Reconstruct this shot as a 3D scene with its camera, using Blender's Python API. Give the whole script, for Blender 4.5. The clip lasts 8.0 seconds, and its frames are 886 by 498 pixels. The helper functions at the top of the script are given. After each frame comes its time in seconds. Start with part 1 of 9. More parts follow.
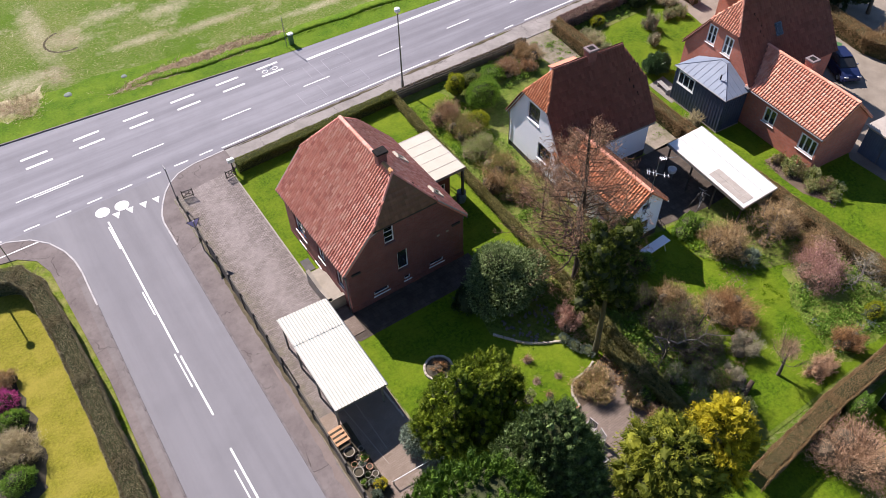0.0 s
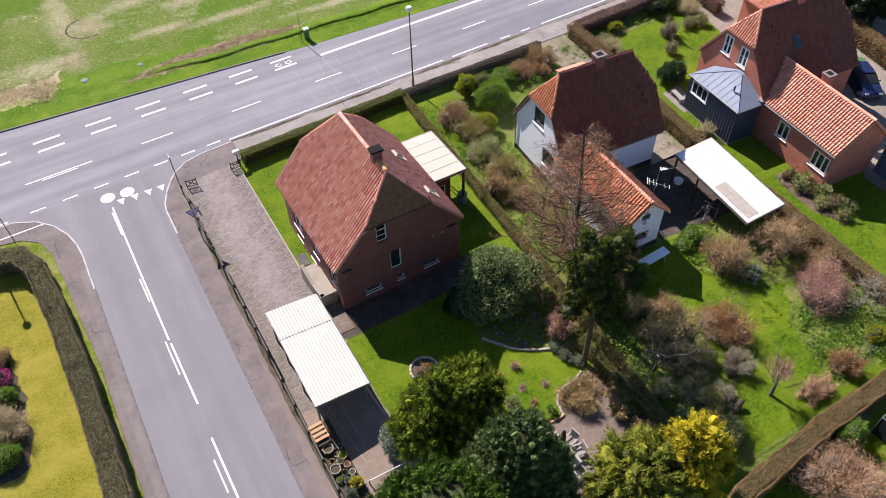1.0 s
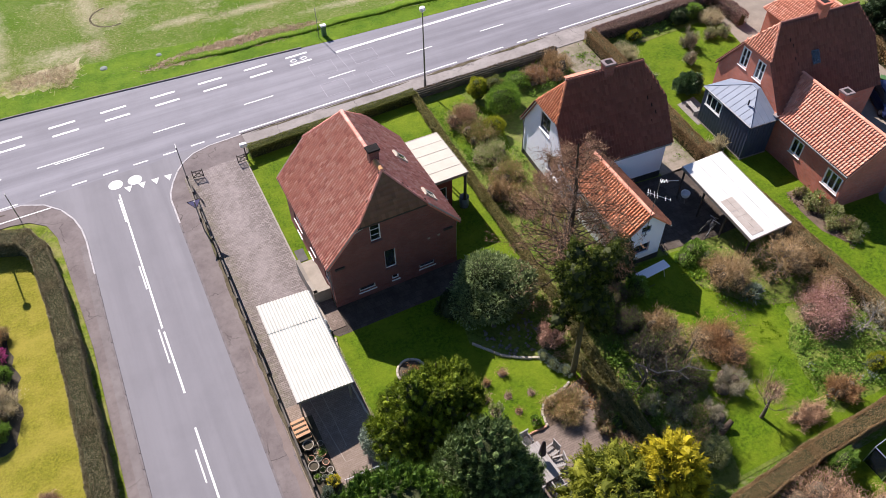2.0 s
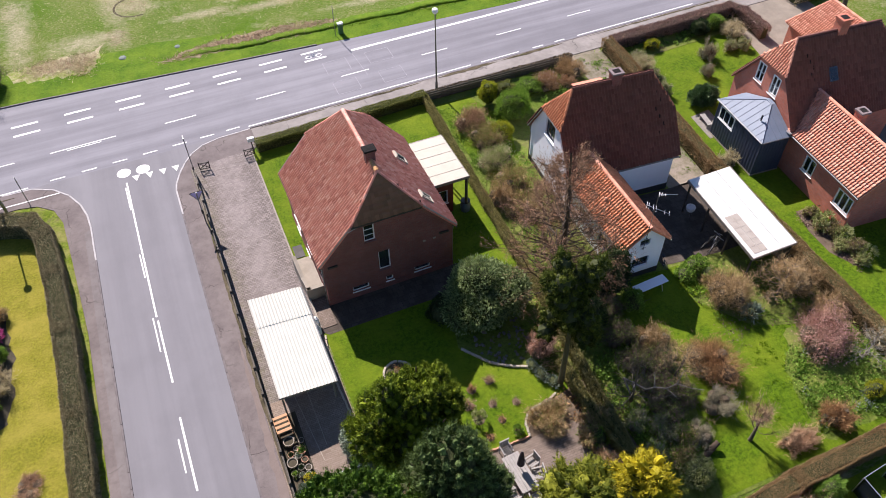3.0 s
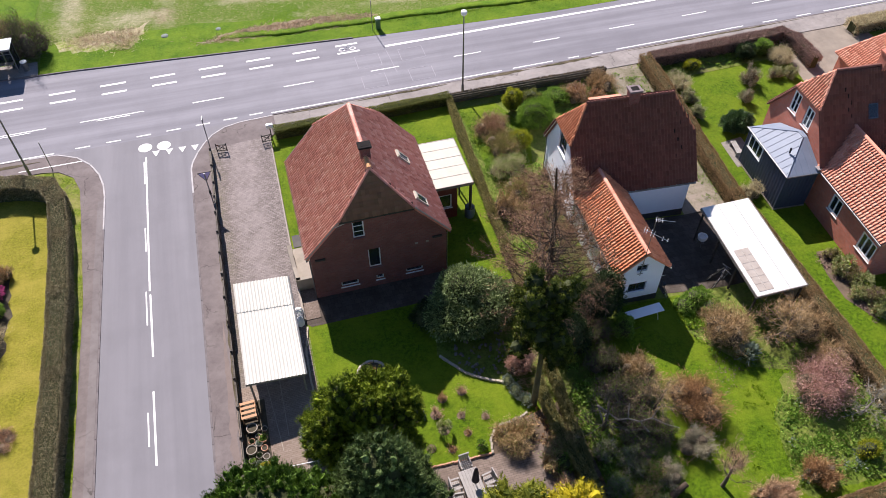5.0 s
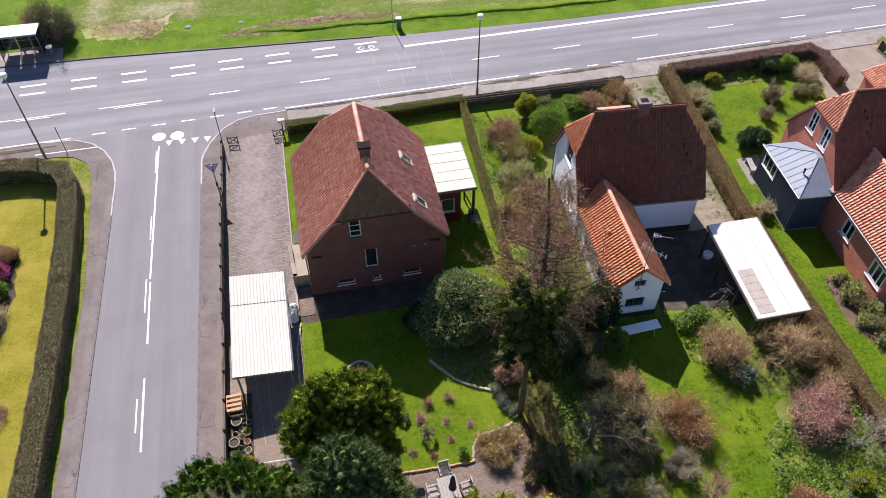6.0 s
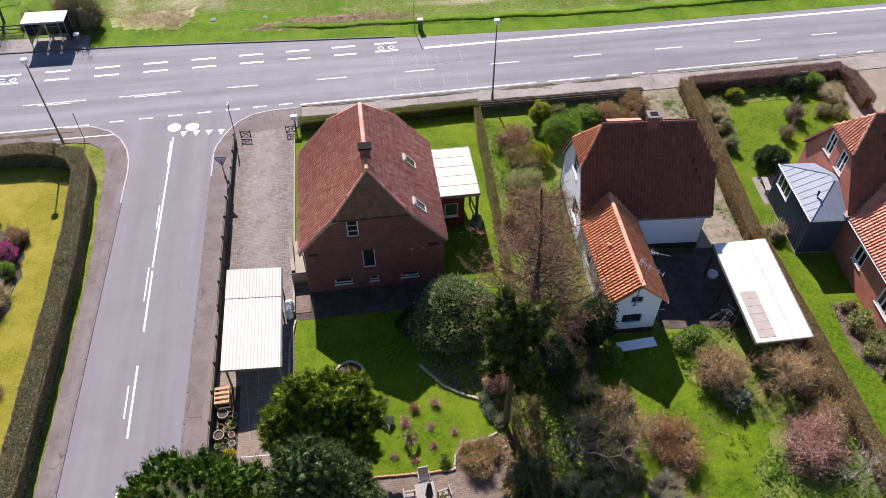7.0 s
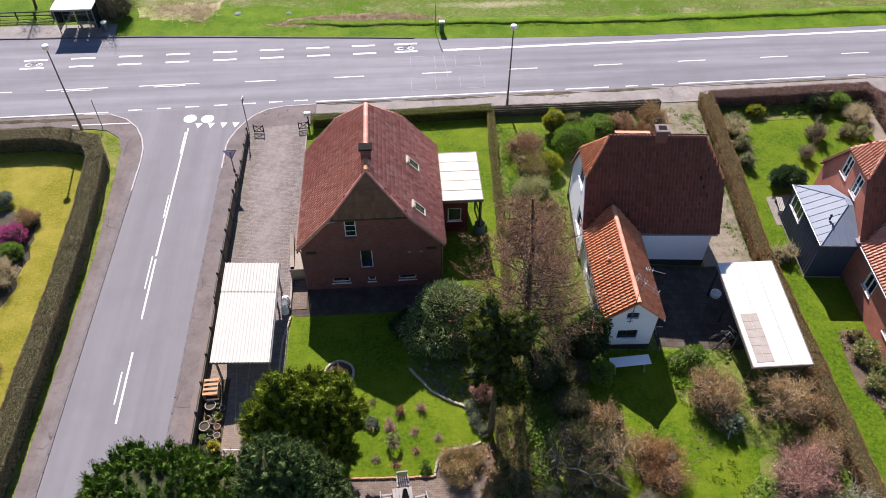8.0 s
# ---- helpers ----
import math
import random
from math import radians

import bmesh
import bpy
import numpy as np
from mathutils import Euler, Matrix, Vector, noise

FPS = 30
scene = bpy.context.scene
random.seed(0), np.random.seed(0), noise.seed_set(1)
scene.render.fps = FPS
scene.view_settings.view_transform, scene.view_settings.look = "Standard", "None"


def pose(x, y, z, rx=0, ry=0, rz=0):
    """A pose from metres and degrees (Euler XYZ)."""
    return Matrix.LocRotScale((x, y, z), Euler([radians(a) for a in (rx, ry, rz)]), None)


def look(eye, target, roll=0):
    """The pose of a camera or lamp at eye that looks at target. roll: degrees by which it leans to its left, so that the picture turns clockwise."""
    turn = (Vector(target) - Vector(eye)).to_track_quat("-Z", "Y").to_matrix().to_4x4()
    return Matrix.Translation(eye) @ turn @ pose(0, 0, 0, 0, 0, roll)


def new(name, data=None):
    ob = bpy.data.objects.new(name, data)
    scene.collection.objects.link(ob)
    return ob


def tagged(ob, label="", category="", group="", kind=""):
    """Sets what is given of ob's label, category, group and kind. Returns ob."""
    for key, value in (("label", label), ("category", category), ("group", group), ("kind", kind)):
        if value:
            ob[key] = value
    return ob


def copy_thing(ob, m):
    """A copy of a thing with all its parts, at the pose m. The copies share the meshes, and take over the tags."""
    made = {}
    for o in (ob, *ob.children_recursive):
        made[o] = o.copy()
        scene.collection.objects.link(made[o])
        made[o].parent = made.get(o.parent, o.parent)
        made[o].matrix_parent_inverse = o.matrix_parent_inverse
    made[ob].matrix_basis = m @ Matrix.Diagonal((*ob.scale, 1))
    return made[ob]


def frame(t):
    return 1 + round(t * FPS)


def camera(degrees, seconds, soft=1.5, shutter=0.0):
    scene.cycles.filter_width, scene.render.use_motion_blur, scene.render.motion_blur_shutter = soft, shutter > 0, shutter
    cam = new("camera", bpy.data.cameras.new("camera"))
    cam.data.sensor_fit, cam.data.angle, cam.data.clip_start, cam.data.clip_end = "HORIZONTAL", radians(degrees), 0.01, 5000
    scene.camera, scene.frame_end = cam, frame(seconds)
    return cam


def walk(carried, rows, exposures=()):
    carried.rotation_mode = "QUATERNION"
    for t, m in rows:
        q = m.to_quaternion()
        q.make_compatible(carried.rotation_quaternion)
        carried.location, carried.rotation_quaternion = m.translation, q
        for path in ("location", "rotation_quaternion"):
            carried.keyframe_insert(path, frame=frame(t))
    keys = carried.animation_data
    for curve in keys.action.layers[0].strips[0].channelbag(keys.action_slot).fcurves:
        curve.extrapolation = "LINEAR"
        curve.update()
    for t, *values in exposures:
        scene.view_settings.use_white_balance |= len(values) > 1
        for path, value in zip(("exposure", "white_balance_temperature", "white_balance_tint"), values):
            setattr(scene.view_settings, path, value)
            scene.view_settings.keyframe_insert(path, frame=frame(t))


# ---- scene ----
SKY, SUN, EXPOSURE = 0.069, 5.0, 0.82
KELVIN, TINT = 6450, 18
cam = camera(61.7, 8.0, soft=0.85)
# seconds, x, y, z, yaw, pitch, roll of the flight
PATH = [
    (0, 0.000, 0.000, 36.300, -32.810, -47.940, -1.746),
    (0.5, 0.954, -0.513, 36.193, -31.181, -47.899, -1.627),
    (1, 1.904, -0.965, 36.119, -29.475, -47.856, -1.487),
    (1.5, 2.874, -1.389, 36.054, -27.745, -47.798, -1.369),
    (3, 5.851, -2.433, 35.950, -22.679, -47.652, -0.938),
    (3.5, 6.888, -2.718, 35.915, -20.967, -47.599, -0.834),
    (4, 7.948, -2.961, 35.784, -19.221, -47.565, -0.670),
    (4.5, 9.007, -3.168, 35.650, -17.347, -47.536, -0.542),
    (6, 12.146, -3.519, 35.599, -11.860, -47.484, -0.003),
    (6.5, 13.182, -3.546, 35.614, -9.973, -47.475, 0.148),
    (7, 14.264, -3.548, 35.631, -8.087, -47.460, 0.299),
    (7.5, 15.315, -3.518, 35.643, -6.223, -47.469, 0.481),
    (8, 16.360, -3.440, 35.672, -4.334, -47.458, 0.603),
]
walk(cam, [(t, pose(x, y, z, 0, 0, yaw) @ pose(0, 0, 0, 90 + pitch) @ pose(0, 0, 0, 0, 0, roll)) for t, x, y, z, yaw, pitch, roll in PATH], exposures=((0.0, EXPOSURE, KELVIN, TINT), (8.0, EXPOSURE, KELVIN, TINT)))

# ---- world and sun ----
world = bpy.data.worlds.new("world")
scene.world = world
world.use_nodes = True
wn = world.node_tree.nodes
sky = wn.new("ShaderNodeTexSky")
sky.sky_type = "NISHITA"
sky.sun_disc = False
sky.dust_density, sky.ozone_density = 0.2, 5.0
sky.sun_elevation, sky.sun_rotation = radians(42.0), radians(-7.2)
wn["Background"].inputs["Strength"].default_value = SKY
world.node_tree.links.new(sky.outputs["Color"], wn["Background"].inputs["Color"])
sun_data = bpy.data.lights.new("sun", "SUN")
sun_data.energy, sun_data.angle, sun_data.color = SUN, radians(0.53), (1.0, 0.94, 0.865)
sun = new("sun", sun_data)
sun.matrix_world = look((-14.5, 114.7, 104.1), (0, 0, 0))


# ---- materials ----
class Nodes:
    """Short hand for building one node material."""

    def __init__(self, name):
        self.mat = bpy.data.materials.new(name)
        self.mat.use_nodes = True
        self.t = self.mat.node_tree
        self.bsdf = self.t.nodes["Principled BSDF"]
        self.coord = self.t.nodes.new("ShaderNodeTexCoord").outputs["Object"]

    def n(self, kind, **values):
        node = self.t.nodes.new(kind)
        for key, value in values.items():
            node.inputs[key.replace("_", " ")].default_value = value
        return node

    def link(self, a, b):
        self.t.links.new(a, b)

    def noise(self, scale, detail=3.0, rough=0.6, vector=None, stretch=None):
        node = self.n("ShaderNodeTexNoise", Scale=scale, Detail=detail, Roughness=rough)
        v = vector or self.coord
        if stretch:
            m = self.n("ShaderNodeMapping", Scale=stretch)
            self.link(v, m.inputs["Vector"])
            v = m.outputs["Vector"]
        self.link(v, node.inputs["Vector"])
        return node.outputs["Fac"]

    def ramp(self, fac, stops):
        node = self.n("ShaderNodeValToRGB")
        el = node.color_ramp.elements
        while len(el) < len(stops):
            el.new(0.5)
        for e, (p, c) in zip(el, stops):
            e.position, e.color = p, (*c, 1) if len(c) == 3 else c
        self.link(fac, node.inputs["Fac"])
        return node.outputs["Color"]

    def band(self, fac, a, b):
        node = self.n("ShaderNodeMapRange", From_Min=a, From_Max=b)
        self.link(fac, node.inputs["Value"])
        return node.outputs["Result"]

    def mix(self, fac, a, b, blend="MIX"):
        node = self.t.nodes.new("ShaderNodeMix")
        node.data_type, node.blend_type = "RGBA", blend
        for v, s in ((fac, 0), (a, 6), (b, 7)):
            if isinstance(v, (int, float)):
                node.inputs[s].default_value = v
            elif isinstance(v, tuple):
                node.inputs[s].default_value = (*v, 1)
            else:
                self.link(v, node.inputs[s])
        return node.outputs[2]

    def math(self, op, a, b=0.0):
        node = self.t.nodes.new("ShaderNodeMath")
        node.operation = op
        for v, s in ((a, 0), (b, 1)):
            if isinstance(v, (int, float)):
                node.inputs[s].default_value = v
            else:
                self.link(v, node.inputs[s])
        return node.outputs[0]

    def chance(self):
        """A random number for each piece, whether it is joined or an object of its own."""
        a = self.t.nodes.new("ShaderNodeNewGeometry").outputs["Random Per Island"]
        b = self.t.nodes.new("ShaderNodeObjectInfo").outputs["Random"]
        return self.math("FRACT", self.math("ADD", a, b))

    def bump(self, height, strength=0.4, distance=0.02):
        node = self.n("ShaderNodeBump", Strength=strength, Distance=distance)
        self.link(height, node.inputs["Height"])
        self.link(node.outputs["Normal"], self.bsdf.inputs["Normal"])

    def done(self, colour, rough=0.8, metal=0.0, spec=None):
        b = self.bsdf
        if isinstance(colour, tuple):
            b.inputs["Base Color"].default_value = (*colour, 1)
        else:
            self.link(colour, b.inputs["Base Color"])
        if isinstance(rough, (int, float)):
            b.inputs["Roughness"].default_value = rough
        else:
            self.link(rough, b.inputs["Roughness"])
        b.inputs["Metallic"].default_value = metal
        if spec is not None:
            b.inputs["Specular IOR Level"].default_value = spec
        return self.mat


def plain(name, c1, c2, scale=6.0, fine=60.0, rough=0.8, bump=0.2, metal=0.0, spec=None):
    """A worn surface between two colours, with a coarse and a fine grain."""
    s = Nodes(name)
    a, b = s.noise(scale, 4), s.noise(fine, 2)
    f = s.math("ADD", s.math("MULTIPLY", s.band(a, 0.3, 0.7), 0.65), s.math("MULTIPLY", s.band(b, 0.25, 0.75), 0.35))
    if bump:
        s.bump(b, bump, 0.01)
    return s.done(s.mix(f, c1, c2), rough, metal, spec)


def foliage(name, c1, c2, c3, rough=0.6, trans=0.25, spec=0.15):
    """Leaves or twigs, each of its own shade between three colours, with a little light through them."""
    s = Nodes(name)
    big = s.band(s.noise(0.9, 3), 0.35, 0.65)
    col = s.mix(s.band(s.chance(), 0.2, 0.9), tuple(0.75 * v for v in c1) if trans > 0.05 else c1, c2)
    col = s.mix(s.math("MULTIPLY", big, 0.35), col, c3)
    col = s.mix(s.math("MULTIPLY", s.band(s.noise(4.5, 3), 0.48, 0.62), 0.55 if trans > 0.05 else 0.25), col, tuple(0.7 * v for v in c1))
    s.bsdf.inputs["Subsurface Weight"].default_value = 0.0
    m = s.done(col, rough, 0.0, spec)
    if trans:
        tr = s.n("ShaderNodeBsdfTranslucent")
        s.link(col, tr.inputs["Color"])
        mx = s.n("ShaderNodeMixShader", Fac=trans)
        s.link(s.bsdf.outputs[0], mx.inputs[1])
        s.link(tr.outputs[0], mx.inputs[2])
        s.link(mx.outputs[0], s.t.nodes["Material Output"].inputs["Surface"])
    return m


def grass(name, dark, mid, pale, patch=0.25, fine=9.0, bare=None, bare_amount=0.62, fleck=None):
    s = Nodes(name)
    a, b, c = s.noise(patch, 6, 0.7), s.noise(fine, 5, 0.8), s.noise(1.3, 5, 0.7)
    col = s.mix(s.band(b, 0.36, 0.64), tuple(0.6 * v for v in dark), mid)
    col = s.mix(s.math("MULTIPLY", s.band(a, 0.4, 0.66), 0.8), col, pale)
    col = s.mix(s.math("MULTIPLY", s.band(c, 0.48, 0.72), 0.4), col, dark)
    if bare:
        worn = s.math("MULTIPLY", s.band(s.noise(0.16, 7, 0.75), bare_amount, bare_amount + 0.1), s.band(s.noise(2.2, 4, 0.7), 0.3, 0.6))
        col = s.mix(worn, col, bare)
    if fleck:
        col = s.mix(s.math("MULTIPLY", s.band(s.noise(5.0, 6, 0.85, stretch=(1, 2.2, 1)), 0.53, 0.66), 0.75), col, fleck)
    s.bump(s.noise(9.0, 6, 0.85), 0.8, 0.09)
    return s.done(col, 0.9, 0, 0.15)


def tile_mat(name, c1, c2, c3, lichen):
    s = Nodes(name)
    r = s.chance()
    col = s.ramp(r, [(0.0, c1), (0.35, c2), (0.65, c2), (1.0, c3)])
    col = s.mix(s.math("MULTIPLY", s.band(s.noise(2.6, 6, 0.75), 0.48, 0.72), 0.5), col, lichen)
    col = s.mix(s.math("MULTIPLY", s.band(s.noise(0.5, 6, 0.7), 0.5, 0.7), 0.3), col, tuple(0.7 * v for v in c1))
    col = s.mix(s.math("MULTIPLY", s.band(s.noise(25.0, 3), 0.5, 0.8), 0.35), col, c1)
    s.bump(s.noise(60.0, 3), 0.25, 0.01)
    return s.done(col, 0.7, 0, 0.35)


def brick_mat(name, c1, c2, mortar):
    s = Nodes(name)
    sep = s.n("ShaderNodeSeparateXYZ")
    s.link(s.coord, sep.inputs[0])
    com = s.n("ShaderNodeCombineXYZ")
    s.link(s.math("ADD", sep.outputs[0], sep.outputs[1]), com.inputs[0])
    s.link(sep.outputs[2], com.inputs[1])
    br = s.n("ShaderNodeTexBrick", Color1=(*c1, 1), Color2=(*c2, 1), Mortar=(*mortar, 1), Scale=1.0, Mortar_Size=0.006, Brick_Width=0.24, Row_Height=0.0667)
    s.link(com.outputs[0], br.inputs["Vector"])
    col = s.mix(s.math("MULTIPLY", s.band(s.noise(0.8, 5), 0.4, 0.75), 0.45), br.outputs["Color"], tuple(0.55 * v for v in c1))
    s.bump(br.outputs["Fac"], -0.5, 0.01)
    return s.done(col, 0.85, 0, 0.25)


def paver_mat(name, c1, c2, mortar, w, h, dirt):
    s = Nodes(name)
    br = s.n("ShaderNodeTexBrick", Color1=(*c1, 1), Color2=(*c2, 1), Mortar=(*mortar, 1), Scale=1.0, Mortar_Size=0.008, Brick_Width=w, Row_Height=h)
    s.link(s.coord, br.inputs["Vector"])
    col = s.mix(s.math("MULTIPLY", s.band(s.noise(0.6, 6, 0.7), 0.35, 0.7), 0.7), br.outputs["Color"], dirt)
    col = s.mix(s.math("MULTIPLY", s.band(s.noise(7.0, 4), 0.5, 0.75), 0.35), col, tuple(0.6 * v for v in dirt))
    col = s.mix(s.math("MULTIPLY", s.band(s.noise(0.3, 7, 0.8), 0.46, 0.66), 0.6), col, tuple(0.55 * v for v in dirt))
    s.bump(br.outputs["Fac"], -0.4, 0.01)
    return s.done(col, 0.9, 0, 0.2)


def asphalt(name, c1, c2, along, lanes):
    """Old asphalt with wheel tracks along one axis: lanes is the distance between tracks."""
    s = Nodes(name)
    fine, coarse = s.noise(90.0, 2), s.noise(0.35, 5, 0.65)
    streak = s.noise(1.0, 4, 0.6, stretch=(0.04, 0.9, 1) if along == "x" else (0.9, 0.04, 1))
    col = s.mix(s.band(streak, 0.35, 0.65), c1, c2)
    col = s.mix(s.math("MULTIPLY", s.band(coarse, 0.45, 0.75), 0.35), col, tuple(0.72 * v for v in c1))
    col = s.mix(s.math("MULTIPLY", s.band(fine, 0.35, 0.7), 0.25), col, tuple(1.35 * v for v in c2))
    s.bump(fine, 0.3, 0.006)
    return s.done(col, 0.85, 0, 0.3)


M_ROAD = asphalt("asphalt_main", (0.156, 0.151, 0.17), (0.232, 0.226, 0.25), "x", 1.6)
M_LANE = asphalt("asphalt_side", (0.166, 0.16, 0.174), (0.203, 0.196, 0.211), "y", 1.6)


def worn_pavement(name, c1, c2, crack):
    """Old footway asphalt: patches, stains and cracks."""
    s = Nodes(name)
    col = s.mix(s.band(s.noise(0.5, 6, 0.7), 0.35, 0.65), c1, c2)
    col = s.mix(s.math("MULTIPLY", s.band(s.noise(2.6, 5, 0.75), 0.5, 0.75), 0.5), col, tuple(0.65 * v for v in c1))
    vor = s.t.nodes.new("ShaderNodeTexVoronoi")
    vor.feature = "DISTANCE_TO_EDGE"
    vor.inputs["Scale"].default_value = 0.28
    wob = s.t.nodes.new("ShaderNodeVectorMath")
    wob.operation = "ADD"
    nz = s.n("ShaderNodeTexNoise", Scale=1.2, Detail=4.0)
    s.link(s.coord, nz.inputs["Vector"])
    s.link(s.coord, wob.inputs[0])
    s.link(nz.outputs["Color"], wob.inputs[1])
    s.link(wob.outputs[0], vor.inputs["Vector"])
    col = s.mix(s.math("MULTIPLY", s.band(vor.outputs["Distance"], 0.01, 0.002), s.band(s.noise(0.3, 3), 0.45, 0.6)), col, crack)
    col = s.mix(s.math("MULTIPLY", s.band(s.noise(60, 2), 0.35, 0.7), 0.25), col, tuple(1.3 * v for v in c2))
    s.bump(s.noise(60, 2), 0.3, 0.006)
    return s.done(col, 0.9, 0, 0.2)


M_PAVE = worn_pavement("pavement_asphalt", (0.122, 0.1, 0.098), (0.195, 0.166, 0.16), (0.06, 0.05, 0.045))
M_PAVE2 = worn_pavement("pavement_grey", (0.2, 0.18, 0.168), (0.31, 0.28, 0.262), (0.1, 0.09, 0.085))
M_PAVE3 = worn_pavement("pavement_relaid", (0.138, 0.118, 0.116), (0.2, 0.178, 0.174), (0.07, 0.06, 0.055))
M_KERB = plain("granite_kerb", (0.32, 0.3, 0.3), (0.46, 0.44, 0.44), 3, 60, 0.8, 0.3)
M_PAINT = plain("road_paint", (0.66, 0.65, 0.64), (0.8, 0.79, 0.78), 4, 50, 0.6, 0.15)
M_PAINT2 = plain("worn_paint", (0.235, 0.22, 0.255), (0.36, 0.345, 0.375), 5, 30, 0.7, 0.1)


def pasture():
    """Winter-worn pasture: green sward with straw thatch, scuffed bare places and darker tufts."""
    s = Nodes("field_grass")
    fine = s.noise(7.0, 8, 0.8)
    fibre = s.noise(3.2, 9, 0.85, stretch=(1.0, 2.4, 1.0))
    tuft = s.noise(1.5, 6, 0.75)
    wide = s.noise(0.11, 6, 0.7)
    col = s.mix(s.band(fine, 0.36, 0.64), (0.053, 0.122, 0.004), (0.132, 0.23, 0.009))
    col = s.mix(s.math("MULTIPLY", s.band(tuft, 0.5, 0.68), 0.6), col, (0.085, 0.175, 0.007))
    col = s.mix(s.math("MULTIPLY", s.band(wide, 0.42, 0.62), 0.45), col, (0.18, 0.22, 0.036))
    thatch = s.math("MULTIPLY", s.band(fibre, 0.47, 0.62), s.math("ADD", s.math("MULTIPLY", s.band(wide, 0.38, 0.56), 0.65), 0.09))
    col = s.mix(thatch, col, (0.41, 0.35, 0.215))
    bare = s.math("MULTIPLY", s.band(s.noise(0.17, 8, 0.72), 0.55, 0.64), s.band(s.noise(2.4, 5, 0.75), 0.36, 0.58))
    col = s.mix(s.math("MULTIPLY", bare, 0.7), col, (0.48, 0.4, 0.28))
    sep = s.n("ShaderNodeSeparateXYZ")
    s.link(s.coord, sep.inputs[0])
    wob = s.math("MULTIPLY", s.math("SUBTRACT", s.noise(0.9, 8, 0.78), 0.5), 3.2)
    worn = None
    for x, y, rx, ry in ((1.9, 63.2, 1.1, 1.9), (4.0, 68.2, 2.2, 2.0), (2.2, 70.5, 1.2, 6.0), (8.4, 70.3, 3.0, 1.1), (13.4, 67.9, 3.0, 1.3), (9.6, 64.1, 3.2, 0.7), (15.8, 63.2, 4.2, 0.7), (-6.2, 68.0, 1.3, 7.0), (26.0, 60.0, 6.0, 0.6), (44.0, 60.6, 9.0, 0.6), (-1.0, 63.4, 3.0, 1.6)):
        dx, dy = s.math("DIVIDE", s.math("SUBTRACT", sep.outputs[0], x), rx), s.math("DIVIDE", s.math("SUBTRACT", sep.outputs[1], y), ry)
        far = s.math("ADD", s.math("SQRT", s.math("ADD", s.math("MULTIPLY", dx, dx), s.math("MULTIPLY", dy, dy))), wob)
        one = s.band(far, 1.25, 0.2)
        worn = one if worn is None else s.math("MAXIMUM", worn, one)
    worn = s.math("MULTIPLY", worn, s.math("ADD", s.math("MULTIPLY", s.band(s.noise(4.0, 8, 0.85), 0.38, 0.6), 0.75), 0.15))
    col = s.mix(worn, col, (0.56, 0.47, 0.34))
    s.bump(s.noise(6.0, 8, 0.85), 1.0, 0.16)
    return s.done(col, 0.92, 0, 0.12)


M_FIELD = pasture()
M_LAWN = grass("lawn_grass", (0.056, 0.118, 0.003), (0.122, 0.21, 0.005), (0.178, 0.236, 0.012), 0.3, 5.0)
M_VERGE = grass("verge_grass", (0.056, 0.13, 0.004), (0.12, 0.23, 0.007), (0.17, 0.25, 0.016), 0.4, 6.0)
M_MOSS = grass("mossy_lawn", (0.2, 0.2, 0.018), (0.29, 0.27, 0.026), (0.36, 0.3, 0.055), 0.35, 7.0)
M_SOIL = plain("garden_soil", (0.028, 0.026, 0.016), (0.095, 0.075, 0.048), 1.8, 14, 0.95, 0.8)
M_KERB2 = plain("dark_kerb", (0.1, 0.085, 0.085), (0.19, 0.165, 0.165), 2, 50, 0.9, 0.3)
M_WEED = grass("weedy_ground", (0.075, 0.125, 0.012), (0.16, 0.235, 0.03), (0.23, 0.24, 0.065), 0.5, 5.0, (0.13, 0.1, 0.06), 0.58)
M_VERGE2 = grass("patchy_verge", (0.1, 0.155, 0.008), (0.2, 0.27, 0.02), (0.32, 0.28, 0.11), 0.7, 6.0, (0.15, 0.115, 0.075), 0.56)
M_BARK = plain("bark_mulch", (0.075, 0.052, 0.035), (0.18, 0.128, 0.085), 1.6, 12, 0.95, 0.8)
M_DIRT = grass("roadside_dirt", (0.05, 0.045, 0.022), (0.12, 0.098, 0.06), (0.17, 0.14, 0.095), 0.5, 5.0, (0.1, 0.12, 0.03), 0.55)
M_SAND = plain("sandy_asphalt", (0.145, 0.112, 0.1), (0.225, 0.178, 0.16), 0.9, 18, 0.95, 0.4)
M_GRAVEL = plain("gravel", (0.17, 0.14, 0.11), (0.3, 0.255, 0.205), 0.8, 28, 0.95, 0.7)


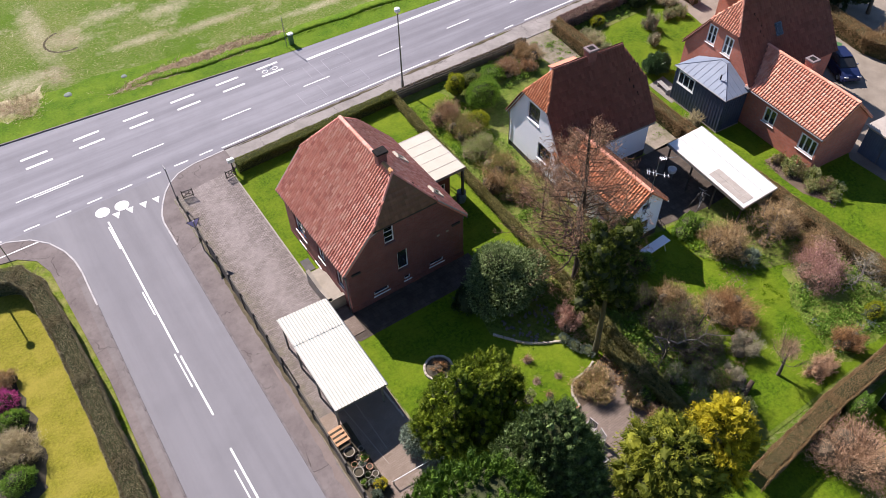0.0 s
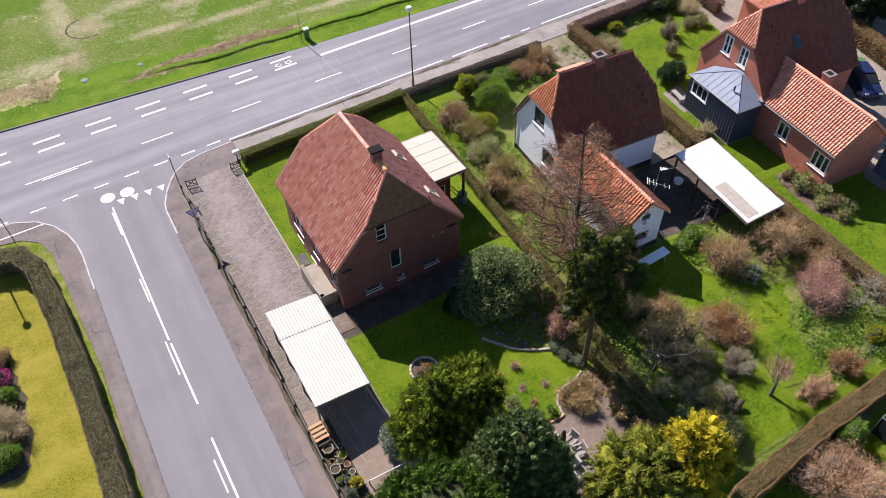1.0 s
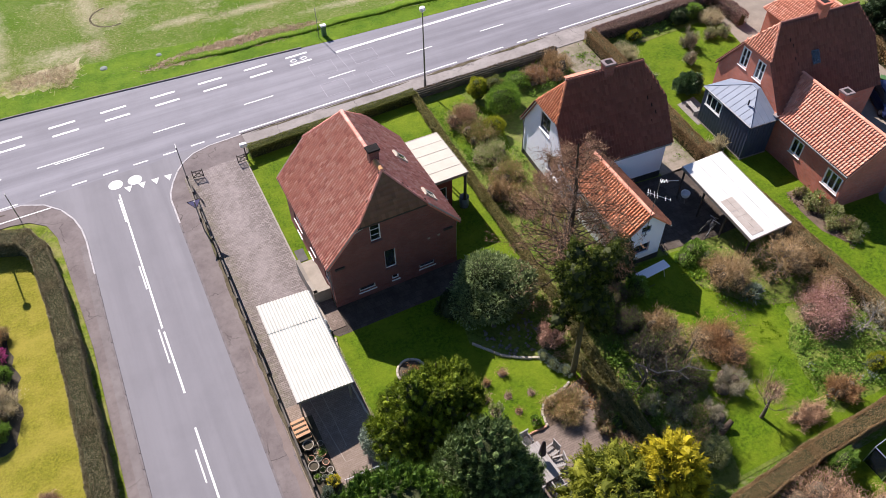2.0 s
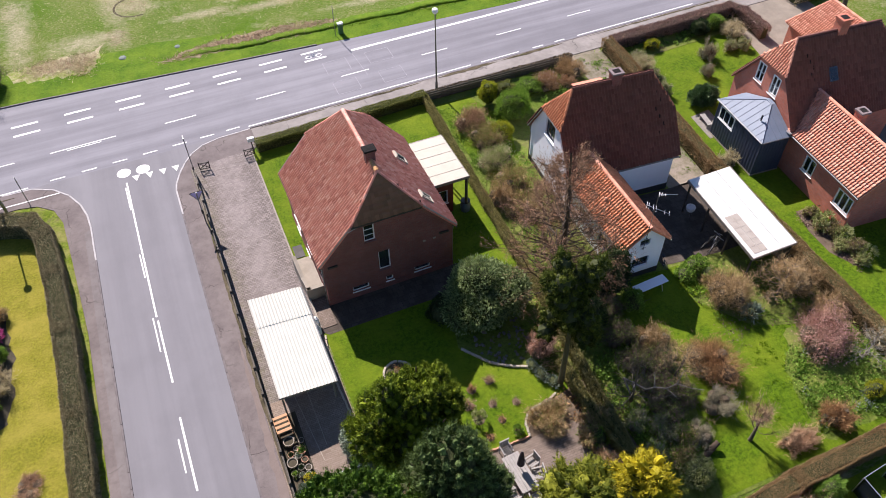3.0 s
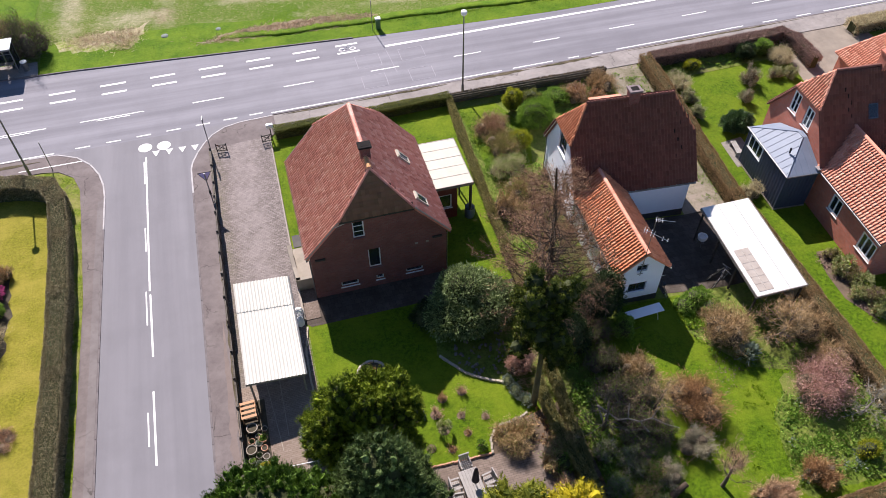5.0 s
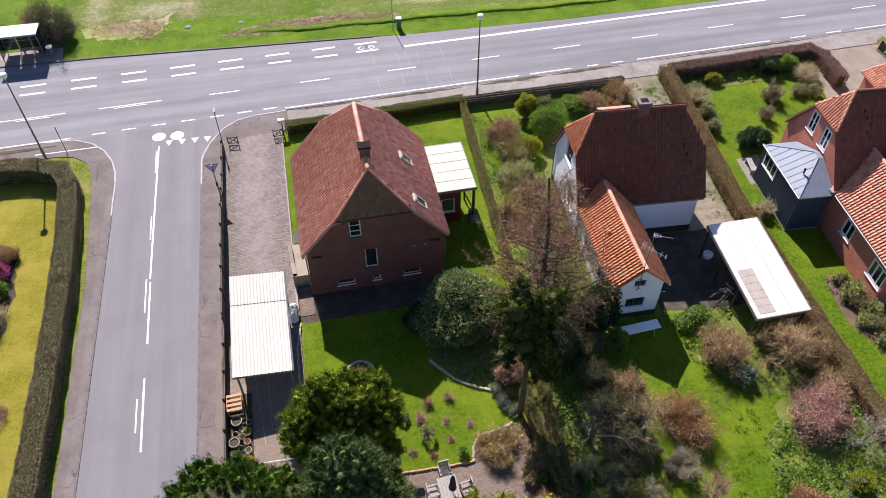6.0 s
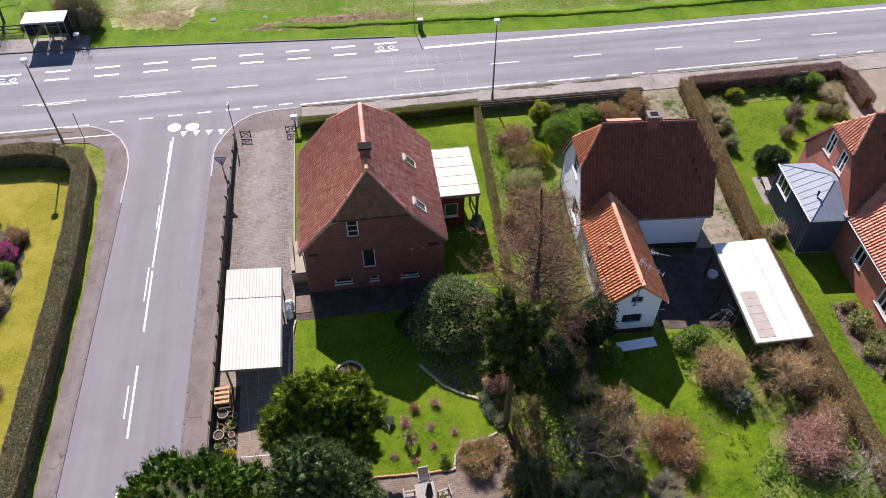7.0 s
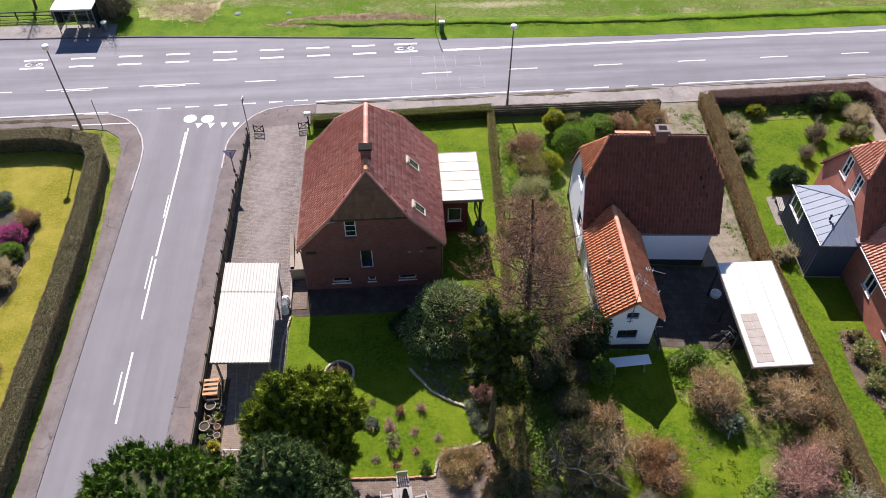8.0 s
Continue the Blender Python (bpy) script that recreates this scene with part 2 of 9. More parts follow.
def dusty_drive():
    """Old setts under dust and fine gravel, with paler wheel tracks along the drive and moss at its edges."""
    s = Nodes("worn_drive")
    br = s.n("ShaderNodeTexBrick", Color1=(0.155, 0.13, 0.124, 1), Color2=(0.262, 0.224, 0.212, 1), Mortar=(0.085, 0.072, 0.06, 1), Scale=1.0, Mortar_Size=0.01, Brick_Width=0.24, Row_Height=0.13)
    s.link(s.coord, br.inputs["Vector"])
    sep = s.n("ShaderNodeSeparateXYZ")
    s.link(s.coord, sep.inputs[0])
    wob = s.math("ADD", sep.outputs[0], s.math("MULTIPLY", s.noise(0.25, 4, 0.6), 1.6))
    track = s.math("MULTIPLY", s.band(wob, 6.4, 7.3), s.band(wob, 9.5, 8.4))
    dust = s.math("MULTIPLY", track, s.band(s.noise(0.8, 7, 0.75), 0.3, 0.62))
    col = s.mix(s.math("MULTIPLY", dust, 0.7), br.outputs["Color"], (0.3, 0.258, 0.248))
    col = s.mix(s.math("MULTIPLY", s.band(s.noise(1.1, 8, 0.8), 0.5, 0.66), 0.55), col, (0.11, 0.093, 0.08))
    col = s.mix(s.math("MULTIPLY", s.math("MULTIPLY", s.band(wob, 6.7, 5.6), s.band(s.noise(1.7, 6, 0.75), 0.4, 0.6)), 0.6), col, (0.13, 0.125, 0.06))
    col = s.mix(s.math("MULTIPLY", s.band(s.noise(14.0, 4, 0.8), 0.5, 0.7), 0.4), col, (0.36, 0.33, 0.3))
    s.bump(s.noise(22.0, 4, 0.7), 0.5, 0.02)
    return s.done(col, 0.92, 0, 0.2)


M_DRIVE2 = dusty_drive()
M_DRIVE = paver_mat("driveway_setts", (0.23, 0.18, 0.145), (0.31, 0.25, 0.21), (0.12, 0.095, 0.075), 0.22, 0.11, (0.24, 0.18, 0.14))
M_PATIO = paver_mat("patio_brick", (0.175, 0.135, 0.113), (0.25, 0.197, 0.168), (0.09, 0.072, 0.058), 0.24, 0.12, (0.17, 0.128, 0.1))
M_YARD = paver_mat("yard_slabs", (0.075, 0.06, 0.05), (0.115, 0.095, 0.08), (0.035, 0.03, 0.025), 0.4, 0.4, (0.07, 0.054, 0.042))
M_TILE1 = tile_mat("tile_old_red", (0.55, 0.178, 0.13), (0.73, 0.295, 0.222), (0.84, 0.46, 0.375), (0.78, 0.49, 0.41))
M_TILE2 = tile_mat("tile_orange", (0.5, 0.16, 0.075), (0.64, 0.235, 0.115), (0.73, 0.32, 0.18), (0.55, 0.29, 0.17))
M_TILE3 = tile_mat("tile_salmon", (0.6, 0.215, 0.135), (0.72, 0.3, 0.2), (0.8, 0.4, 0.28), (0.7, 0.38, 0.27))
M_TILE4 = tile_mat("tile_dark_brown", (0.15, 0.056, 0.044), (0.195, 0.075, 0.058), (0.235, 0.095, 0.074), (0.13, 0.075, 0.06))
# Fillers inside hedges and shrubs, darkened to stand for the shade within.
M_CORE = plain("filler_green_shade", (0.028, 0.036, 0.01), (0.065, 0.075, 0.024), 4, 30, 0.95, 0.5)
M_TWIGCORE = plain("filler_brown_shade", (0.06, 0.046, 0.029), (0.16, 0.12, 0.075), 4, 30, 0.95, 0.8)
# Tile of the near half-hip: moss, plus its shade put into the colour.
M_TILE5 = tile_mat("tile_mossy_shaded", (0.17, 0.09, 0.065), (0.22, 0.115, 0.08), (0.26, 0.14, 0.1), (0.14, 0.12, 0.065))
M_CAP = plain("chimney_cap", (0.16, 0.12, 0.122), (0.25, 0.2, 0.203), 3, 40, 0.9, 0.3)
# Soot of a chimney cap; also paints the dark of flues and tile gaps.
M_SOOT_HOLE = plain("soot_and_hole", (0.012, 0.011, 0.011), (0.03, 0.027, 0.026), 5, 40, 0.95, 0.3, 0.0, 0.1)
M_LICHEN = plain("lichen_tile", (0.42, 0.22, 0.1), (0.55, 0.3, 0.11), 3, 30, 0.8, 0.3)
M_BRICK1 = brick_mat("brick_dark_red", (0.2, 0.07, 0.062), (0.26, 0.095, 0.08), (0.2, 0.15, 0.14))
M_BRICK3 = brick_mat("brick_red", (0.5, 0.155, 0.1), (0.61, 0.205, 0.14), (0.38, 0.25, 0.21))
M_WHITE = plain("white_render", (0.82, 0.85, 0.92), (0.88, 0.91, 0.96), 1.5, 30, 0.8, 0.15)
M_PLINTH = plain("black_plinth", (0.02, 0.02, 0.022), (0.05, 0.05, 0.05), 2, 30, 0.7, 0.2)
M_CONC = plain("concrete", (0.25, 0.215, 0.175), (0.37, 0.325, 0.27), 1.8, 40, 0.9, 0.3)
M_SHEET = plain("fibre_sheet", (0.5, 0.485, 0.43), (0.6, 0.585, 0.53), 1.2, 20, 0.6, 0.1)
M_SHEET2 = plain("weathered_sheet", (0.34, 0.29, 0.25), (0.47, 0.42, 0.37), 2.0, 20, 0.8, 0.2)
M_CREAM = plain("cream_sheet", (0.42, 0.395, 0.32), (0.5, 0.475, 0.4), 1.2, 20, 0.6, 0.1)
M_SHEETW = plain("bleached_sheet", (0.62, 0.61, 0.58), (0.74, 0.73, 0.7), 1.2, 20, 0.6, 0.1)
M_FELT = plain("roof_felt", (0.06, 0.055, 0.055), (0.12, 0.11, 0.105), 1.4, 30, 0.9, 0.3)
M_ZINC = plain("zinc", (0.15, 0.185, 0.25), (0.2, 0.24, 0.31), 1.0, 30, 0.6, 0.05, 0.0)
M_SLATE = plain("dark_cladding", (0.04, 0.05, 0.085), (0.07, 0.085, 0.135), 2, 30, 0.6, 0.15)
M_BLUEWALL = plain("blue_grey_boards", (0.1, 0.125, 0.18), (0.15, 0.18, 0.24), 1.4, 30, 0.7, 0.15)
M_REDWOOD = plain("dark_red_boards", (0.13, 0.025, 0.02), (0.2, 0.045, 0.035), 2, 30, 0.6, 0.15)
M_TIMBER = plain("black_timber", (0.022, 0.019, 0.017), (0.062, 0.052, 0.043), 3, 40, 0.7, 0.2)
M_GREYWOOD = plain("weathered_wood", (0.16, 0.14, 0.12), (0.3, 0.27, 0.24), 3, 50, 0.85, 0.3)
M_FENCE = plain("stained_fence", (0.06, 0.052, 0.042), (0.14, 0.12, 0.098), 2, 40, 0.8, 0.3)
M_TEAK = plain("silvered_teak", (0.25, 0.23, 0.215), (0.38, 0.355, 0.335), 3, 50, 0.8, 0.2)
M_PALEWOOD = plain("pale_wood", (0.42, 0.22, 0.115), (0.55, 0.32, 0.18), 4, 50, 0.8, 0.2)
M_FRAME = plain("white_paint", (0.76, 0.76, 0.76), (0.84, 0.84, 0.83), 3, 40, 0.45, 0.05)
M_FRAME_B = plain("dark_paint", (0.03, 0.04, 0.06), (0.06, 0.07, 0.1), 3, 40, 0.4, 0.05)
M_STEEL = plain("galvanised", (0.16, 0.165, 0.17), (0.27, 0.275, 0.28), 3, 40, 0.45, 0.1, 0.7)
M_ALU = plain("aluminium", (0.6, 0.61, 0.62), (0.74, 0.75, 0.76), 3, 40, 0.35, 0.05, 0.8)
M_BLACK = plain("black_plastic", (0.012, 0.012, 0.014), (0.035, 0.035, 0.037), 5, 60, 0.5, 0.1)
M_LAMPW = plain("lamp_white", (0.8, 0.8, 0.79), (0.88, 0.88, 0.87), 5, 60, 0.35, 0.0)
M_SIGNBACK = plain("sign_back", (0.48, 0.43, 0.72), (0.54, 0.49, 0.78), 4, 60, 0.45, 0.05, 0.1)
M_STONE = plain("field_stone", (0.085, 0.076, 0.066), (0.21, 0.19, 0.17), 4, 40, 0.9, 0.3)
M_STEELG = plain("pale_field_stone", (0.13, 0.15, 0.13), (0.22, 0.25, 0.22), 5, 40, 0.9, 0.4)
M_TERRA = plain("terracotta", (0.42, 0.2, 0.12), (0.6, 0.34, 0.23), 6, 50, 0.85, 0.2)
M_CLOTH = plain("dark_cloth", (0.02, 0.012, 0.02), (0.05, 0.03, 0.04), 6, 80, 0.9, 0.3)
M_CARBLUE = plain("car_blue", (0.016, 0.026, 0.085), (0.02, 0.032, 0.1), 1, 80, 0.3, 0.0, 0.3, 0.6)
M_GREENBIN = plain("green_plastic", (0.05, 0.13, 0.045), (0.08, 0.17, 0.06), 4, 50, 0.5, 0.05)
M_BARREL = plain("blue_grey_plastic", (0.12, 0.17, 0.22), (0.18, 0.24, 0.3), 4, 50, 0.5, 0.05)


def glass_mat():
    s = Nodes("window_glass")
    s.bsdf.inputs["Transmission Weight"].default_value = 0.6
    s.bsdf.inputs["IOR"].default_value = 1.5
    return s.done((0.06, 0.075, 0.1), 0.03, 0, 0.8)


M_GLASS = glass_mat()

L_RHOD = foliage("leaf_rhododendron", (0.1, 0.155, 0.046), (0.44, 0.53, 0.24), (0.23, 0.3, 0.11), 0.5, 0.3, 0.35)
L_LAUREL = foliage("leaf_laurel", (0.03, 0.075, 0.02), (0.13, 0.22, 0.075), (0.07, 0.13, 0.04), 0.4, 0.2, 0.5)
L_DARK = foliage("leaf_dark", (0.0234, 0.0442, 0.0182), (0.065, 0.104, 0.039), (0.039, 0.065, 0.026), 0.5, 0.3)
L_YEW = foliage("leaf_yew", (0.059, 0.101, 0.01), (0.321, 0.394, 0.034), (0.146, 0.194, 0.018), 0.6, 0.12)
L_PINE = foliage("needles_pine", (0.043, 0.073, 0.021), (0.189, 0.266, 0.086), (0.098, 0.14, 0.045), 0.55, 0.1)
L_PINE2 = foliage("needles_pine_warm", (0.027, 0.066, 0.007), (0.135, 0.237, 0.027), (0.068, 0.129, 0.014), 0.55, 0.1)
L_THUJA = foliage("leaf_thuja", (0.031, 0.052, 0.008), (0.155, 0.182, 0.026), (0.072, 0.093, 0.015), 0.6, 0.35)
L_CONIF = foliage("leaf_conifer", (0.092, 0.121, 0.014), (0.414, 0.425, 0.052), (0.218, 0.247, 0.03), 0.6, 0.4)
L_GOLD = foliage("leaf_golden", (0.26, 0.23, 0.012), (0.72, 0.6, 0.035), (0.5, 0.43, 0.022), 0.6, 0.45)
L_GREEN = foliage("leaf_fresh", (0.132, 0.264, 0.03), (0.348, 0.504, 0.102), (0.216, 0.36, 0.048), 0.6, 0.45)
L_BOX = foliage("leaf_box", (0.108, 0.228, 0.019), (0.3, 0.456, 0.06), (0.18, 0.312, 0.036), 0.7, 0.35, 0.15)
L_LIME = foliage("leaf_yellow_green", (0.24, 0.28, 0.016), (0.5, 0.5, 0.035), (0.34, 0.37, 0.022), 0.6, 0.4)
L_SILVER = foliage("leaf_silver", (0.17, 0.22, 0.16), (0.36, 0.42, 0.33), (0.25, 0.3, 0.22), 0.7, 0.2)
L_HEDGE = foliage("hedge_leaf", (0.156, 0.134, 0.074), (0.546, 0.48, 0.294), (0.299, 0.24, 0.131), 0.7, 0.25)
L_HEDGEG = foliage("hedge_green", (0.115, 0.138, 0.029), (0.333, 0.345, 0.098), (0.207, 0.218, 0.057), 0.7, 0.35)
L_HEDGEM = foliage("hedge_mixed", (0.18, 0.174, 0.054), (0.48, 0.42, 0.18), (0.324, 0.294, 0.108), 0.7, 0.35)
L_LARCH = foliage("twig_larch", (0.19, 0.1, 0.06), (0.5, 0.3, 0.19), (0.32, 0.19, 0.12), 0.85, 0.0)
L_DARKTWIG = foliage("twig_dark", (0.094, 0.075, 0.05), (0.308, 0.242, 0.165), (0.176, 0.143, 0.094), 0.85, 0.0)
L_MOSSV = foliage("verge_blade", (0.12, 0.2, 0.012), (0.34, 0.38, 0.06), (0.24, 0.25, 0.04), 0.85, 0.4)
L_HEDGER = foliage("hedge_reddish", (0.26, 0.165, 0.135), (0.52, 0.37, 0.31), (0.38, 0.26, 0.21), 0.8, 0.1)
L_BEECH = foliage("hedge_brown", (0.3, 0.198, 0.098), (0.48, 0.336, 0.174), (0.396, 0.27, 0.134), 0.75, 0.3)
L_TWIG = foliage("twig_brown", (0.248, 0.173, 0.083), (0.69, 0.482, 0.256), (0.456, 0.318, 0.166), 0.85, 0.0)
L_RED = foliage("twig_red", (0.276, 0.152, 0.071), (0.69, 0.414, 0.2), (0.483, 0.29, 0.136), 0.85, 0.1)
L_MAUVE = foliage("twig_mauve", (0.296, 0.18, 0.113), (0.718, 0.475, 0.298), (0.499, 0.331, 0.198), 0.85, 0.0)
L_GREYTWIG = foliage("twig_grey", (0.209, 0.187, 0.121), (0.528, 0.473, 0.33), (0.352, 0.319, 0.209), 0.85, 0.0)
L_PALE = foliage("leaf_pale", (0.2, 0.26, 0.06), (0.58, 0.58, 0.3), (0.36, 0.4, 0.16), 0.6, 0.4)
L_PINK = foliage("blossom_pink", (0.604, 0.287, 0.273), (0.9, 0.604, 0.589), (0.747, 0.416, 0.389), 0.7, 0.3)
L_MAGENTA = foliage("blossom_magenta", (0.5, 0.07, 0.25), (0.7, 0.18, 0.42), (0.6, 0.1, 0.33), 0.6, 0.3)
L_YELLOW = foliage("blossom_yellow", (0.6, 0.5, 0.03), (0.75, 0.66, 0.08), (0.66, 0.56, 0.04), 0.6, 0.3)
L_DRY = foliage("dry_grass", (0.36, 0.25, 0.17), (0.66, 0.5, 0.37), (0.5, 0.37, 0.26), 0.9, 0.5)
L_STRAW = foliage("straw_grass", (0.45, 0.37, 0.21), (0.74, 0.66, 0.44), (0.6, 0.51, 0.32), 0.9, 0.5)
L_BLADE = foliage("grass_blades", (0.07, 0.14, 0.007), (0.19, 0.29, 0.022), (0.13, 0.215, 0.011), 0.8, 0.45)
L_LAWNB = foliage("lawn_blade", (0.11, 0.195, 0.004), (0.18, 0.29, 0.01), (0.14, 0.24, 0.006), 0.85, 0.45, 0.1)
L_MOSSB = foliage("moss_blade", (0.22, 0.22, 0.02), (0.42, 0.4, 0.04), (0.31, 0.285, 0.03), 0.9, 0.3, 0.1)
L_LITTER = foliage("leaf_litter", (0.13, 0.085, 0.06), (0.32, 0.235, 0.18), (0.22, 0.16, 0.11), 0.9, 0.1)
M_TRUNK = plain("bark", (0.07, 0.055, 0.04), (0.17, 0.14, 0.105), 3, 30, 0.95, 0.7)
M_LARCHBARK = plain("larch_bark", (0.045, 0.03, 0.021), (0.11, 0.076, 0.052), 3, 30, 0.95, 0.7)
M_EDGE = plain("pale_edging_stone", (0.34, 0.29, 0.23), (0.54, 0.48, 0.4), 4, 40, 0.9, 0.3)
M_DRYG = grass("dry_strip", (0.2, 0.17, 0.08), (0.34, 0.27, 0.17), (0.44, 0.36, 0.25), 0.6, 6.0, (0.15, 0.22, 0.02), 0.52)
M_STRAWG = grass("straw_patch", (0.3, 0.27, 0.13), (0.56, 0.48, 0.31), (0.68, 0.59, 0.42), 0.6, 5.0, (0.2, 0.27, 0.03), 0.47)
M_GRAVELW = grass("weedy_gravel", (0.1, 0.13, 0.03), (0.22, 0.19, 0.13), (0.32, 0.27, 0.21), 0.5, 6.0, (0.3, 0.25, 0.205), 0.42)
L_PINKTWIG = foliage("twig_pink", (0.35, 0.194, 0.144), (0.75, 0.475, 0.362), (0.55, 0.331, 0.237), 0.85, 0.1)
M_TRUNKG = plain("mossy_bark", (0.06, 0.052, 0.025), (0.13, 0.115, 0.055), 3, 30, 0.95, 0.7)
M_LIMB = plain("pale_limb", (0.15, 0.132, 0.115), (0.27, 0.245, 0.22), 3, 40, 0.9, 0.4)


# ---- building helpers ----
def smooth01(v, a, b):
    k = min(1.0, max(0.0, (v - a) / (b - a)))
    return k * k * (3 - 2 * k)


def gz(x, y):
    """The height of the ground: the gardens of the far plots lie a little lower."""
    return -0.45 * smooth01(x, 25.5, 36.0) * smooth01(41.5 - y, 0.0, 11.0) * (1 - smooth01(x, 70, 110)) * smooth01(y, -40, -10)


def quads_mesh(name, verts, faces, material, smooth=False):
    """A mesh from an array of vertices and an array of faces with equally many corners."""
    me = bpy.data.meshes.new(name)
    verts, faces = np.asarray(verts, np.float32), np.asarray(faces, np.int32)
    n, k = faces.shape
    me.vertices.add(len(verts))
    me.vertices.foreach_set("co", verts.ravel())
    me.loops.add(n * k)
    me.loops.foreach_set("vertex_index", faces.ravel())
    me.polygons.add(n)
    me.polygons.foreach_set("loop_start", np.arange(n, dtype=np.int32) * k)
    me.polygons.foreach_set("loop_total", np.full(n, k, np.int32))
    me.polygons.foreach_set("use_smooth", np.full(n, smooth))
    me.update(calc_edges=True)
    me.materials.append(material)
    return me


def part(name, data, material=None, parent=None, label="", m=None):
    """Links a bmesh or mesh as one object, under a thing or a part."""
    if isinstance(data, bmesh.types.BMesh):
        me = bpy.data.meshes.new(name)
        bmesh.ops.recalc_face_normals(data, faces=data.faces)
        data.to_mesh(me)
        data.free()
        me.materials.append(material)
    else:
        me = data
    ob = new(name, me)
    ob.parent = parent
    if m is not None:
        ob.matrix_basis = m
    if label:
        ob["label"] = label
    return ob


def thing(name, label, category, x=0.0, y=0.0, z=0.0, rz=0.0, group="", kind=""):
    """An empty at a thing's base, to hold its parts."""
    ob = new(name)
    ob.matrix_basis = pose(x, y, z, 0, 0, rz)
    ob.empty_display_size = 0.2
    return tagged(ob, label, category, group, kind)


def box(bm, x0, y0, z0, x1, y1, z1, m=None, bevel=0.0):
    r = bmesh.ops.create_cube(bm, size=1.0)
    s = Matrix.LocRotScale(((x0 + x1) / 2, (y0 + y1) / 2, (z0 + z1) / 2), None, (x1 - x0, y1 - y0, z1 - z0))
    bmesh.ops.transform(bm, matrix=s, verts=r["verts"])
    if bevel:
        edges = list({e for v in r["verts"] for e in v.link_edges})
        r = bmesh.ops.bevel(bm, geom=edges, offset=bevel, segments=1, affect="EDGES")
    if m is not None:
        bmesh.ops.transform(bm, matrix=m, verts=r["verts"])
    return bm


def boxes(*rows, bevel=0.0):
    bm = bmesh.new()
    for row in rows:
        box(bm, *row, bevel=bevel)
    return bm


def rod(bm, p, q, r0, r1=None, sides=8):
    p, q = Vector(p), Vector(q)
    m = Matrix.Translation((p + q) / 2) @ (q - p).to_track_quat("Z", "Y").to_matrix().to_4x4()
    bmesh.ops.create_cone(bm, cap_ends=True, segments=sides, radius1=r0, radius2=r0 if r1 is None else r1, depth=(q - p).length, matrix=m)
    return bm


def rods(*rows, sides=8):
    bm = bmesh.new()
    for row in rows:
        rod(bm, *row, sides=sides)
    return bm


def lathe(profile, sides=16, m=None):
    """A turned shape from (radius, height) pairs."""
    bm = bmesh.new()
    rings = []
    for r, z in profile:
        rings.append([bm.verts.new((r * math.cos(2 * math.pi * k / sides), r * math.sin(2 * math.pi * k / sides), z)) for k in range(sides)])
    for a, b in zip(rings, rings[1:]):
        for k in range(sides):
            bm.faces.new((a[k], a[(k + 1) % sides], b[(k + 1) % sides], b[k]))
    bm.faces.new(rings[0])
    bm.faces.new(rings[-1])
    if m is not None:
        bmesh.ops.transform(bm, matrix=m, verts=bm.verts)
    return bm


def patch(name, poly, rise, material, label, category, thick=0.0, grid=0.0, kind="structure", z=None):
    """A sheet of ground over a plan outline. thick: with side faces of that depth."""
    bm = bmesh.new()
    face = bm.faces.new([bm.verts.new((x, y, 0)) for x, y in poly])
    face.normal_update()
    if grid:
        xs, ys = [p[0] for p in poly], [p[1] for p in poly]
        for axis, lo, hi in ((0, min(xs), max(xs)), (1, min(ys), max(ys))):
            v = math.ceil(lo / grid) * grid
            while v < hi:
                co, no = ((v, 0, 0), (1, 0, 0)) if axis == 0 else ((0, v, 0), (0, 1, 0))
                bmesh.ops.bisect_plane(bm, geom=bm.verts[:] + bm.edges[:] + bm.faces[:], plane_co=co, plane_no=no)
                v += grid
    else:
        bmesh.ops.triangulate(bm, faces=[face])
    for v in bm.verts:
        v.co.z = (gz(v.co.x, v.co.y) if z is None else z) + rise
    bmesh.ops.recalc_face_normals(bm, faces=bm.faces)
    if sum(f.normal.z for f in bm.faces) < 0:
        bmesh.ops.reverse_faces(bm, faces=bm.faces)
    if thick:
        rim = [e for e in bm.edges if e.is_boundary]
        r = bmesh.ops.extrude_edge_only(bm, edges=rim)
        for v in (g for g in r["geom"] if isinstance(g, bmesh.types.BMVert)):
            v.co.z -= thick
    me = bpy.data.meshes.new(name)
    bm.to_mesh(me)
    bm.free()
    me.materials.append(material)
    return tagged(new(name, me), label, category, kind=kind)


def arc(cx, cy, r, a0, a1, n=8, ry=None):
    return [(cx + r * math.cos(radians(a0 + (a1 - a0) * k / n)), cy + (ry or r) * math.sin(radians(a0 + (a1 - a0) * k / n))) for k in range(n + 1)]


